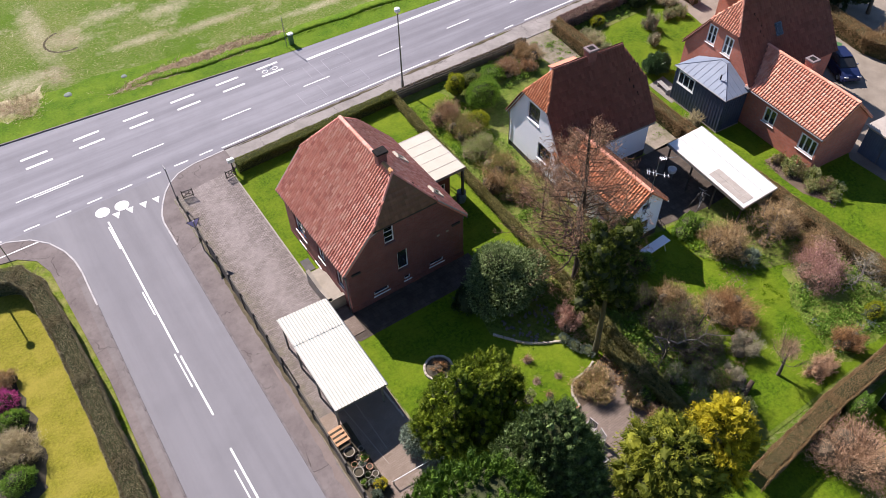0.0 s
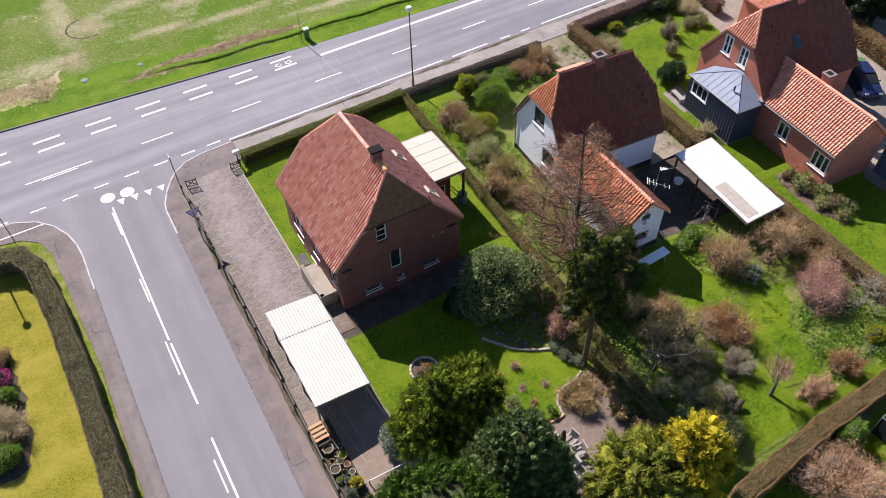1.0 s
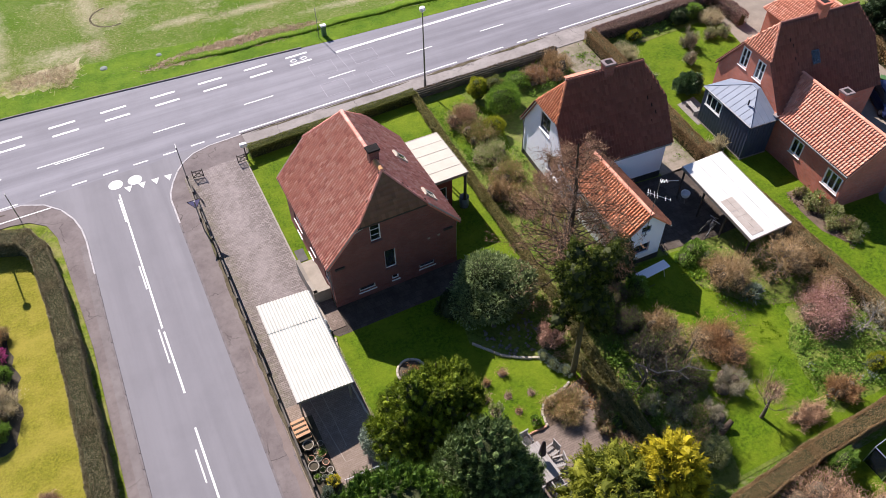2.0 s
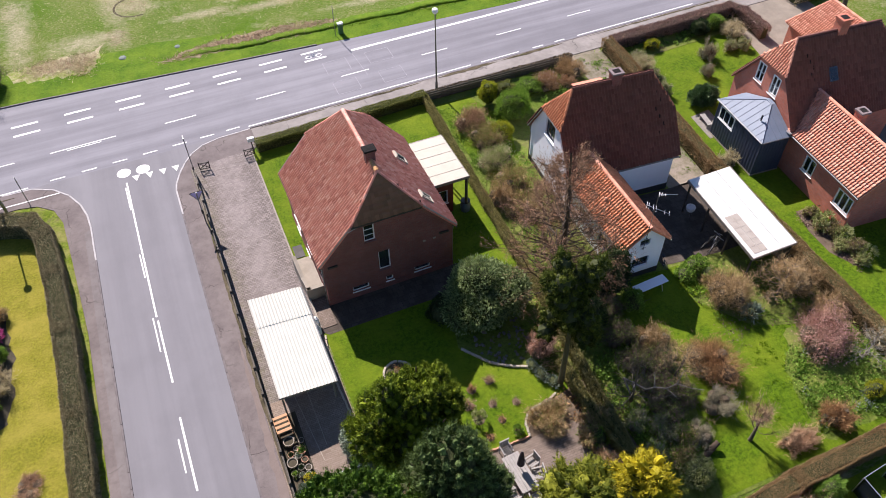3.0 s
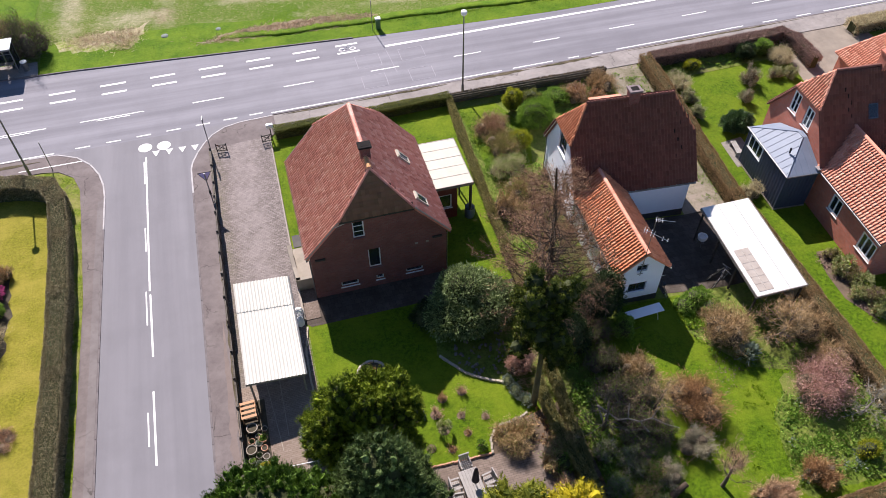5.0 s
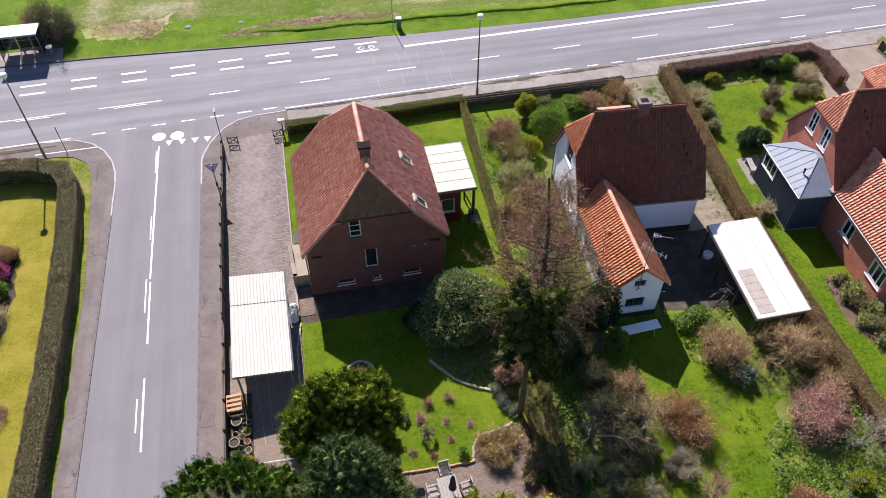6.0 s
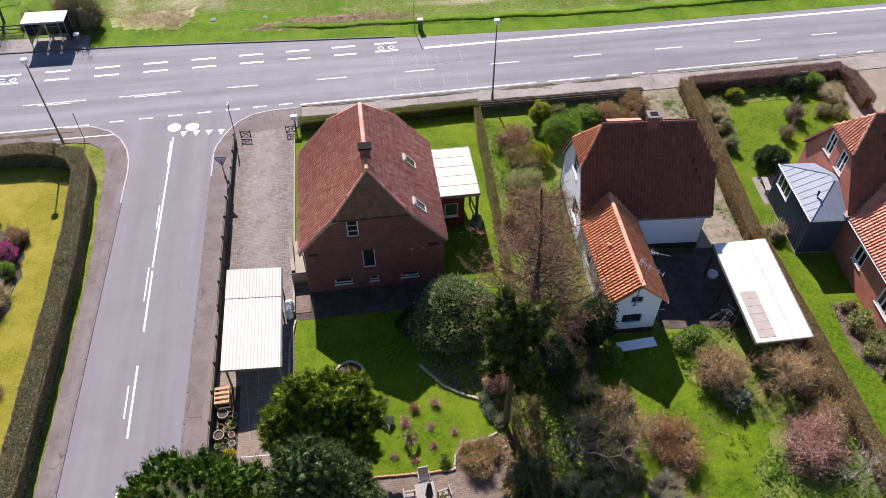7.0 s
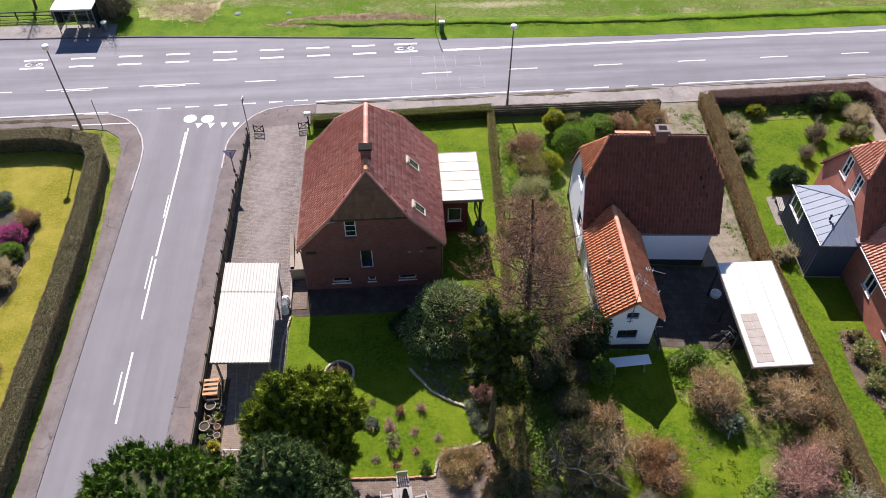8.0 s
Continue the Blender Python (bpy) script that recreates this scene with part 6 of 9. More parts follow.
def white_house():
    h = thing("house", "white-rendered house with dark red half-hipped tile roof", "house", 31.63, 30.43, gz(31.7, 28.5), -4.3)
    z = -h.location.z
    x0, x1, y0, y1 = -3.95, 4.05, -3.0, 3.0
    rz, ez, hz = 7.66 + z, 2.8 + z, 5.6 + z
    west = [(2.15, 3.8 + z, 3.5, 5.2 + z), (3.6, 1.2 + z, 5.1, 2.6 + z)]
    gable_walls(h, x0, x1, y0, y1, rz, ez, hz, 0.28, M_WHITE, west)
    for o in west:
        window(h, pose(x0, y1 - o[0], o[1], 0, 0, -90), o[2] - o[0], o[3] - o[1], 2, 2, M_FRAME_B, M_FRAME)
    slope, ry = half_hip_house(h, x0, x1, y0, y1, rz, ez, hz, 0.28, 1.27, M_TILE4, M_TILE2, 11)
    part("plinth", boxes((x0 - 0.025, y0 - 0.025, -0.6, x1 + 0.025, y0 - 0.002, 0.12 + z), (x0 - 0.025, y0, -0.6, x0 - 0.002, y1, 0.32 + z)), M_PLINTH, h, "black tarred plinth")
    chimney(h, 0.22, 0.0, rz - 0.6, rz + 0.72, 0.66, 0.56, M_BRICK1, M_CAP)
    for y in (y0 - 0.34, y1 + 0.34):
        part("gutter", rods(((x0 - 0.15, y, ez - 0.05), (x1 + 0.15, y, ez - 0.05), 0.06)), M_STEEL, h)
    part("downpipe", rods(((x0 + 0.02, y1 + 0.25, ez - 0.1), (x0 - 0.06, y1 - 0.1, ez - 0.5), 0.04), ((x0 - 0.06, y1 - 0.1, ez - 0.5), (x0 - 0.06, y1 - 0.1, -0.1), 0.04)), M_STEEL, h)
    pitch = (rz - ez) / 3.28
    # Dark slabs stand in for the unlit gaps of missing tiles.
    for k in range(8):
        y = -0.45 - 0.3 * k
        part("missing_tile_mark", boxes((-0.05, -0.13, 0.05, 0.05, 0.13, 0.085)), M_SOOT_HOLE, h, m=pose(2.75 + 0.21 * (k % 3) + 0.03 * k, y, rz + y * pitch + 0.02, math.degrees(math.atan(pitch))))
    # shed dormer on the road side
    d = part("dormer", boxes((-2.1, 0.35, rz - 1.9, -0.2, 1.25, rz - 0.7)), M_WHITE, h, "low white dormer with tiled roof")
    part("dormer_roof", boxes((-2.2, -0.1, -0.03, -0.05, 1.3, 0.03), bevel=0.01), M_TILE3, d, m=pose(0, 0.1, rz - 0.28, -15))
    part("wall_lamp", lathe([(0.07, 0), (0.09, 0.08), (0.03, 0.16)], 10, pose(-0.9, y0 - 0.06, 1.75 + z)), M_STEEL, h)
    return h


white_house()


def annex():
    h = thing("annex", "low white annex with orange pantile roof", "house", 28.93, 24.0, gz(29, 23), -1.8)
    z = -h.location.z
    half, rz, ez = 1.72, 4.36, 2.84
    rz, ez = rz + z, ez + z
    ya, yb = -3.4, 4.2
    slope = (rz - ez) / half
    length = math.hypot(half, rz - ez)
    wx = 1.42
    clips = [(wx, rz - 0.14, -slope, 1), (wx, rz - 0.14, slope, 1)]
    ops = [(1.05, 2.72 + z, 1.72, 3.25 + z), (0.8, 0.82 + z, 1.95, 1.66 + z)]
    wall("gable_wall", h, pose(-wx, ya + 0.2, 0), 2 * wx, rz, ops, 0.25, clips, M_WHITE, -0.6)
    window(h, pose(-wx + ops[0][0], ya + 0.2, ops[0][1]), 0.67, 0.53, 1, 1, M_FRAME_B)
    window(h, pose(-wx + ops[1][0], ya + 0.2, ops[1][1]), 1.15, 0.84, 2, 1, M_FRAME_B)
    eave = ez + slope * (half - wx) - 0.12
    west = [(1.4, 0.9 + z, 2.4, 1.9 + z), (4.0, 0.9 + z, 5.2, 1.9 + z)]
    wall("side_wall", h, pose(-wx, yb - 0.6, 0, 0, 0, -90), yb - ya - 1.05, eave, west, 0.25, (), M_WHITE, -0.6)
    for o in west:
        window(h, pose(-wx, yb - 0.6 - o[0], o[1], 0, 0, -90), o[2] - o[0], o[3] - o[1], 2, 1, M_FRAME_B, M_FRAME)
    east = [(2.0, 0.0 + z, 2.9, 2.05 + z), (4.2, 0.9 + z, 5.2, 1.9 + z)]
    wall("side_wall", h, pose(wx, ya + 0.45, 0, 0, 0, 90), yb - ya - 1.05, eave, east, 0.25, (), M_WHITE, -0.6)
    part("door", boxes((wx - 0.16, ya + 2.45, z, wx - 0.1, ya + 3.35, 2.05 + z)), M_FRAME_B, h)
    window(h, pose(wx, ya + 0.45 + 4.2, 0.9 + z, 0, 0, 90), 1.0, 1.0, 2, 1, M_FRAME_B)
    part("plinth", boxes((-wx - 0.02, ya + 0.178, -0.6, wx + 0.02, ya + 0.198, 0.3 + z)), M_PLINTH, h)
    L = yb - ya
    roof_slope(h, "roof_slope", (half, ya, ez), (0, 1, 0), (-half, 0, rz - ez), [(0, 0), (L, 0), (L, length), (0, length)], M_TILE2, w=0.215, single=0, seed=31)
    roof_slope(h, "roof_slope", (-half, yb, ez), (0, -1, 0), (half, 0, rz - ez), [(0, 0), (L, 0), (L, length), (0, length)], M_TILE2, w=0.215, single=140, seed=32)
    ridge_line(h, (0, ya, rz + 0.04), (0, yb - 0.2, rz + 0.04), M_TILE3, 0.13, 0.4)
    for s in (-1, 1):
        part("verge_board", rods(((s * half, ya + 0.05, ez - 0.08), (0, ya + 0.05, rz - 0.08), 0.05), sides=4), M_FRAME, h)
        part("gutter", rods(((s * (half + 0.03), ya, ez - 0.13), (s * (half + 0.03), yb - 1.0, ez - 0.13), 0.05)), M_FRAME if s > 0 else M_FELT, h)
    part("roof_vent", lathe([(0.09, 0), (0.09, 0.25), (0.12, 0.26), (0.05, 0.32)], 10, pose(-0.85, 0.3, rz - 0.85 * slope)), M_TERRA, h)
    a = thing("aerial", "grey metal television aerials on a mast at the gable", "aerial", 28.67, 20.7, 2.5)
    part("mast", rods(((0, 0, 0), (-0.03, -0.06, 2.2), 0.025), ((-0.03, -0.06, 2.2), (-0.07, -0.12, 5.0), 0.018)), M_STEEL, a)
    part("bracket", rods(((-0.17, 0.02, 0.12), (0.17, 0.02, 0.12), 0.02), ((-0.12, 0.02, 0.95), (0.15, 0.02, 0.95), 0.02), sides=5), M_STEEL, a)
    for p, q, span, places in (((-0.2, 0.5, 3.45), (0.88, -0.42, 3.1), 0.3, (0.03, 0.12, 0.3, 0.42, 0.78, 0.97)), ((-0.2, -0.22, 4.9), (0.7, -0.7, 4.95), 0.16, (0.05, 0.13, 0.22, 0.36))):
        p, q = Vector(p), Vector(q)
        d = (q - p).normalized()
        side = Vector((-d.y, d.x, 0.0)).normalized()
        rows = [(p, q, 0.016)]
        for k in places:
            c = p + (q - p) * k
            rows.append((c - side * span * (1 - 0.4 * k), c + side * span * (1 - 0.4 * k), 0.011))
        part("antenna", rods(*rows, sides=5), M_ALU, a)


annex()


def long_carport():
    t = thing("lean_to", "long open lean-to with pale sheet roof", "shed", 35.02, 17.93, gz(36.5, 21), 0.0)
    g = -t.location.z
    zn, zf, w, L = 1.66 + g, 2.4 + g, 3.34, 6.95
    m = Matrix.Translation((0, 0, zn)) @ pose(0, 0, 0, math.degrees(math.atan2(zf - zn, L)))
    r = part("roof_deck", boxes((0.03, 0.02, -0.12, w - 0.03, L, -0.015)), M_GREYWOOD, t, m=m)
    for k in range(1, 4):
        x = w * k / 3
        part("roof_sheet", boxes((max(0, x - w / 3) + 0.008, 0, 0, x - 0.008, L, 0.02 + 0.004 * (k % 2)), bevel=0.003), M_SHEETW, r, "pale bleached roof sheet")
    for i in range(2):
        for j in range(6):
            part("old_sheet", boxes((0.28 + 0.5 * i, 0.25 + 0.52 * j, 0.026, 0.76 + 0.5 * i, 0.75 + 0.52 * j, 0.04)), M_SHEET2, r, "weathered brownish sheet")
    part("edge_board", boxes((-0.05, -0.04, -0.16, 0, L, 0.035), (w, -0.04, -0.16, w + 0.05, L, 0.035), (0, -0.05, -0.16, w, -0.004, 0.03)), M_GREYWOOD, r)
    for x in (0.12, w - 0.12):
        for y, zz in ((0.15, zn), (2.4, zn + 0.3), (4.6, zn + 0.6), (6.7, zf)):
            part("post", boxes((x - 0.05, y - 0.05, -0.1, x + 0.05, y + 0.05, zz - 0.1)), M_TIMBER, t)
    part("back_wall", boxes((w - 0.1, 0.2, -0.1, w - 0.06, L - 0.1, zn - 0.2)), M_GREYWOOD, t)


long_carport()


# ---- the red brick house with the glazed room ----
def brick_house():
    h = thing("house", "red-brick house with half-hipped red tile roof", "house", 44.45, 29.2, gz(47, 28), -4.5)
    z = -h.location.z
    x0, x1, y0, y1 = 0.0, 9.0, -3.45, 3.45
    rz, ez, hz = 7.9 + z, 2.95 + z, 5.95 + z
    west = [(1.9, 4.05 + z, 2.8, 5.6 + z), (3.6, 3.95 + z, 4.5, 5.5 + z)]
    gable_walls(h, x0, x1, y0, y1, rz, ez, hz, 0.2, M_BRICK3, west)
    for o in west:
        window(h, pose(x0, y1 - o[0], o[1], 0, 0, -90), 0.9, 1.55, 2, 2, M_FRAME, M_FRAME, 0.04, 0.13, rail=0.06)
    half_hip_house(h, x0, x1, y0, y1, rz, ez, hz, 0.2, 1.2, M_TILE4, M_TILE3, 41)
    chimney(h, 4.6, 0.05, rz - 0.5, rz + 0.95, 0.7, 0.7, M_BRICK3, M_BRICK3)
    sl = math.atan2(rz - ez, 3.65)
    rw = part("roof_window", boxes((-0.35, -0.5, 0.02, 0.35, 0.5, 0.1)), M_FRAME_B, h, "blue-tinted roof window", pose(3.6, -1.75, rz - 1.75 * (rz - ez) / 3.65 + 0.12, math.degrees(sl)))
    part("pane", boxes((-0.28, -0.43, 0.1, 0.28, 0.43, 0.112)), M_GLASS, rw)
    # Missing tiles: raised slabs that carry the gap's shade as colour.
    for k in range(9):
        part("missing_tile_mark", boxes((-0.05, -0.13, 0.05, 0.05, 0.13, 0.085)), M_SOOT_HOLE, h, m=pose(1.7 + 0.13 * (k % 3) + 0.05 * k, -0.75 - 0.26 * k, rz - (0.75 + 0.26 * k) * (rz - ez) / 3.65 + 0.02, math.degrees(sl)))
    # south wing
    half, wz, we = 2.5, 4.95 + z, 2.75 + z
    cx, ya, yb = 2.4, -10.6, -0.9
    slope = (wz - we) / half
    length = math.hypot(half, wz - we)
    ops = [(2.5, 0.95 + z, 3.6, 2.25 + z), (5.9, 0.75 + z, 7.4, 2.15 + z)]
    wx = 2.25
    wall("wing_wall", h, pose(cx - wx, y0, 0, 0, 0, -90), y0 - ya - 0.2, we + slope * (half - wx) - 0.1, [(o[0] - 0.6, o[1], o[2] - 0.6, o[3]) for o in ops], 0.3, (), M_BRICK3, -0.6)
    for o, c in zip(ops, (2, 3)):
        window(h, pose(cx - wx, y0 - o[0] + 0.6, o[1], 0, 0, -90), o[2] - o[0], o[3] - o[1], c, 1, M_FRAME, M_FRAME, 0.04, 0.13, rail=0.06)
    clips = [(wx, wz - 0.13, -slope, 1), (wx, wz - 0.13, slope, 1)]
    wall("wing_gable", h, pose(cx - wx + 0.3, ya + 0.2, 0), 2 * wx - 0.3, wz, (), 0.3, [(wx - 0.3, wz - 0.13, -slope, 1), (wx - 0.3, wz - 0.13, slope, 1)], M_BRICK3, -0.6)
    wall("wing_wall", h, pose(cx + wx, ya + 0.5, 0, 0, 0, 90), y0 - ya - 0.5, we + slope * (half - wx) - 0.1, (), 0.3, (), M_BRICK3, -0.6)
    L = yb - ya
    roof_slope(h, "wing_slope", (cx - half, yb, we), (0, -1, 0), (half, 0, wz - we), [(2.3, 0), (L, 0), (L, length), (0.2, length)], M_TILE3, w=0.225, h=0.33, single=150, seed=51)
    roof_slope(h, "wing_slope", (cx + half, ya, we), (0, 1, 0), (-half, 0, wz - we), [(0, 0), (L - 2.3, 0), (L - 0.2, length), (0, length)], M_TILE3, w=0.225, h=0.33, seed=52)
    ridge_line(h, (cx, ya, wz + 0.04), (cx, yb, wz + 0.04), M_TILE3, 0.13, 0.4)
    chimney(h, cx + 0.6, -5.7, wz - 1.0, wz + 0.55, 0.6, 0.6, M_BRICK3, M_CAP)
    part("gutter", rods(((cx - half - 0.05, -3.5, we - 0.05), (cx - half - 0.05, ya, we - 0.05), 0.06)), M_STEEL, h)
    part("lead_flashing", boxes((-0.35, -3.75, we + 0.1, 0.15, -3.35, we + 0.16)), M_ALU, h)
    # north wing
    half, wz, we = 2.6, 5.6 + z, 3.4 + z
    cx, ya, yb = 10.3, 1.2, 8.0
    length = math.hypot(half, wz - we)
    L = yb - ya
    roof_slope(h, "north_slope", (cx - half, yb, we), (0, -1, 0), (half, 0, wz - we), [(0, 0), (L - 2.0, 0), (L, length), (1.4, length)], M_TILE3, w=0.215, h=0.33, seed=53)
    roof_slope(h, "north_slope", (cx + half, ya, we), (0, 1, 0), (-half, 0, wz - we), [(2, 0), (L, 0), (L - 1.4, length), (0, length)], M_TILE3, w=0.215, h=0.33, seed=54)
    roof_slope(h, "north_hip", (cx + half, yb, we), (-1, 0, 0), (0, -1.4, wz - we), [(0, 0), (2 * half, 0), (half, math.hypot(1.4, wz - we))], M_TILE3, w=0.215, h=0.33, seed=55)
    ridge_line(h, (cx, ya, wz + 0.04), (cx, yb - 1.4, wz + 0.04), M_TILE3, 0.13, 0.4)
    for s in (-1, 1):
        ridge_line(h, (cx + s * half, yb, we + 0.04), (cx, yb - 1.4, wz + 0.04), M_TILE3, 0.1, 0.4, "hip_tile")
    part("north_wall", boxes((cx - 2.35, 3.45, -0.6, cx + 2.35, yb - 0.25, we - 0.02)), M_BRICK3, h, "brick wall of the north wing")
    return h


brick_house()


def garden_room():
    t = thing("garden_room", "dark-clad garden room with hipped zinc roof", "house", 44.4, 29.05, gz(43, 28), -4.5)
    z = -t.location.z
    xw, y0, y1 = -2.3, -3.45, 1.75
    top = 2.62 + z
    ops = [(0.35, 1.3 + z, 2.1, 2.4 + z)]
    wall("clad_wall", t, pose(xw, y1, 0, 0, 0, -90), y1 - y0, top, ops, 0.2, (), M_SLATE, -0.6)
    wall("clad_wall", t, pose(xw + 0.2, y0, 0), -xw - 0.22, top, (), 0.2, (), M_SLATE, -0.6)
    wall("clad_wall", t, pose(-0.02, y1, 0, 0, 0, 180), -xw - 0.22, top, [(0.4, 0.2 + z, 2.0, 2.3 + z)], 0.2, (), M_SLATE, -0.6)
    window(t, pose(xw, y1 - ops[0][0], ops[0][1], 0, 0, -90), 1.75, 1.1, 3, 1, M_FRAME, M_FRAME, deep=-0.03, bar=0.1)
    window(t, pose(-0.42, y1, 0.2 + z, 0, 0, 180), 1.6, 2.1, 2, 1, M_FRAME, deep=0.03)
    n = int((y1 - y0) / 0.28)
    for k in range(n + 1):
        y = y0 + 0.02 + (y1 - y0 - 0.04) * k / n
        if not (y1 - ops[0][2] - 0.04 < y < y1 - ops[0][0] + 0.04):
            part("batten", boxes((xw - 0.035, y - 0.025, -0.3, xw - 0.002, y + 0.025, top)), M_SLATE, t)
        else:
            part("batten", boxes((xw - 0.035, y - 0.025, -0.3, xw - 0.002, y + 0.025, 1.2 + z)), M_SLATE, t)
    for k in range(9):
        x = xw + 0.1 - xw * k / 9
        part("batten", boxes((x - 0.025, y0 - 0.035, -0.3, x + 0.025, y0 - 0.002, top)), M_SLATE, t)
    part("plinth", boxes((xw - 0.06, y0 - 0.06, -0.6, -0.02, y0 - 0.04, 0.12), (xw - 0.06, y0 - 0.04, -0.6, xw - 0.04, y1, 0.12)), M_CONC, t)
    # zinc roof: hips that rise to a short ridge against the brick wall
    e, rz = top + 0.02, 3.75 + z
    ym = (y0 + y1) / 2
    c = [Vector(p) for p in ((xw - 0.12, y1 + 0.12, e), (xw - 0.12, y0 - 0.12, e), (-0.02, y0 - 0.12, e), (-0.02, y1 + 0.12, e), (-0.35, ym - 0.3, rz), (-0.02, ym - 0.3, rz), (-0.35, ym + 0.3, rz), (-0.02, ym + 0.3, rz))]
    bm = bmesh.new()
    v = [bm.verts.new(p) for p in c]
    for f in ((0, 1, 4, 6), (1, 2, 5, 4), (3, 0, 6, 7), (4, 5, 7, 6)):
        bm.faces.new([v[k] for k in f])
    r = bmesh.ops.extrude_face_region(bm, geom=bm.faces[:])
    bmesh.ops.translate(bm, vec=(0, 0, -0.06), verts=[g for g in r["geom"] if isinstance(g, bmesh.types.BMVert)])
    roof = part("zinc_roof", bm, M_ZINC, t, "standing-seam zinc roof")
    for k in range(10):
        f = (k + 0.5) / 10
        a = c[1].lerp(c[0], f)
        lim = min(1.0, f / 0.43, (1 - f) / 0.43)
        b = Vector((xw - 0.12 + 2.05 * lim, a.y, e + (rz - e) * lim))
        up = Vector((0, 0, 0.015))
        part("seam", rods((a + up, b + up, 0.012), sides=4), M_ZINC, roof)
    for k in range(5):
        f = (k + 0.5) / 5
        a = c[1].lerp(c[2], f)
        lim = min(1.0, f)
        b = Vector((a.x, y0 - 0.12 + (ym - 0.3 - y0 + 0.12) * lim, e + (rz - e) * lim))
        part("seam", rods((a + up, b + up, 0.012), sides=4), M_ZINC, roof)
    for a, b in ((c[1], c[4]), (c[0], c[6]), (c[4], c[6])):
        part("ridge_seam", rods((a + Vector((0, 0, 0.02)), b + Vector((0, 0, 0.02)), 0.025), sides=5), M_ZINC, roof)
    part("vent_pipe", rods(((xw + 0.75, y0 + 1.55, e + 0.55), (xw + 0.75, y0 + 1.55, e + 0.95), 0.06), ((xw + 0.75, y0 + 1.55, e + 0.95), (xw + 0.62, y0 + 1.45, e + 1.02), 0.06)), M_BLACK, roof)
    part("gutter", rods(((xw - 0.16, y0 - 0.14, e - 0.04), (xw - 0.16, y1 + 0.14, e - 0.04), 0.05), ((xw - 0.16, y0 - 0.16, e - 0.04), (-0.02, y0 - 0.16, e - 0.04), 0.05)), M_STEEL, t)


garden_room()


def blue_shed():
    t = thing("shed", "blue-grey boarded shed with pale flat roof", "shed", 48.3, 14.0, gz(48, 15), -4.5)
    part("wall", boxes((0, 0, -0.2, 5.5, 4.2, 2.35)), M_BLUEWALL, t)
    part("roof", boxes((-0.2, -0.2, 2.36, 5.7, 4.4, 2.48)), M_SHEET2, t, "grey felt flat roof")
    for k in range(24):
        part("batten", boxes((-0.03, 0.02 + k * 0.178, -0.2, -0.002, 0.06 + k * 0.178, 2.3)), M_BLUEWALL, t)
    part("downpipe", rods(((-0.06, 2.6, 2.3), (-0.06, 2.6, 0), 0.04)), M_STEEL, t)


blue_shed()


# ---- street furniture ----
def street_lamp(x, y, high, label):
    t = thing("street_lamp", label, "street lamp", x, y, 0.0, group="street lamps")
    part("base", lathe([(0.11, 0), (0.11, 0.9), (0.075, 1.0)], 10), M_STEEL, t)
    part("pole", rods(((0, 0, 0.95), (0, 0, high - 0.3), 0.075, 0.045)), M_STEEL, t)
    part("lamp_head", lathe([(0.06, high - 0.35), (0.11, high - 0.3), (0.22, high - 0.18), (0.25, high - 0.04), (0.21, high + 0.07), (0.1, high + 0.12)], 16), M_LAMPW, t, "white mushroom lamp head")


street_lamp(24.88, 43.9, 7.3, "tall grey street lamp behind the garden fence")
street_lamp(-7.78, 43.2, 7.25, "tall grey street lamp beside the clipped hedge")


def give_way_sign():
    t = thing("give_way_sign", "triangular road sign seen from its grey back", "road sign", 4.72, 36.5, 0.1)
    part("post", rods(((0, 0, 0), (0, 0, 2.75), 0.04)), M_STEEL, t)
    bm = bmesh.new()
    f = bm.faces.new([bm.verts.new(p) for p in ((-0.42, 0.05, 2.75), (0.42, 0.05, 2.75), (0, 0.05, 2.03))])
    r = bmesh.ops.extrude_face_region(bm, geom=[f])
    bmesh.ops.translate(bm, vec=(0, 0.03, 0), verts=[g for g in r["geom"] if isinstance(g, bmesh.types.BMVert)])
    p = part("plate", bm, M_SIGNBACK, t, "lilac-grey sign back")
    for a, b in (((-0.43, 2.76), (0.43, 2.76)), ((0.43, 2.76), (0, 2.02)), ((0, 2.02), (-0.43, 2.76))):
        part("rim", rods(((a[0], 0.06, a[1]), (b[0], 0.06, b[1]), 0.022), sides=5), M_BLACK, p)
    part("clamp", boxes((-0.07, -0.05, 0.85, 0.07, 0.05, 1.2), bevel=0.02), M_BLACK, t)


give_way_sign()


def tall_sign(x, y, high):
    t = thing("street_sign", "slim grey post with a narrow sign seen edge-on", "road sign", x, y, 0.1)
    part("post", rods(((0, 0, 0), (0, 0, high), 0.035)), M_STEEL, t)
    part("plate", boxes((-0.02, -0.03, high - 0.4, 0.02, 0.5, high - 0.06)), M_FRAME_B, t)


tall_sign(4.95, 42.1, 3.0)


def marker_post(x, y):
    t = thing("marker_post", "slim pole beside a small green cabinet", "pole", x, y, 0)
    part("pole", rods(((0, 0, 0), (0, 0, 2.9), 0.03)), M_STEEL, t)
    c = thing("street_cabinet", "small dark green cabinet with white lid on the verge", "cabinet", x + 0.55, y + 0.15, 0)
    part("cabinet_body", boxes((-0.2, -0.16, 0, 0.2, 0.16, 0.95), bevel=0.02), M_GREENBIN, c)
    part("lid", boxes((-0.25, -0.21, 0.95, 0.25, 0.21, 1.08), bevel=0.03), M_FRAME, c, "white lid")


marker_post(19.95, 55.3)


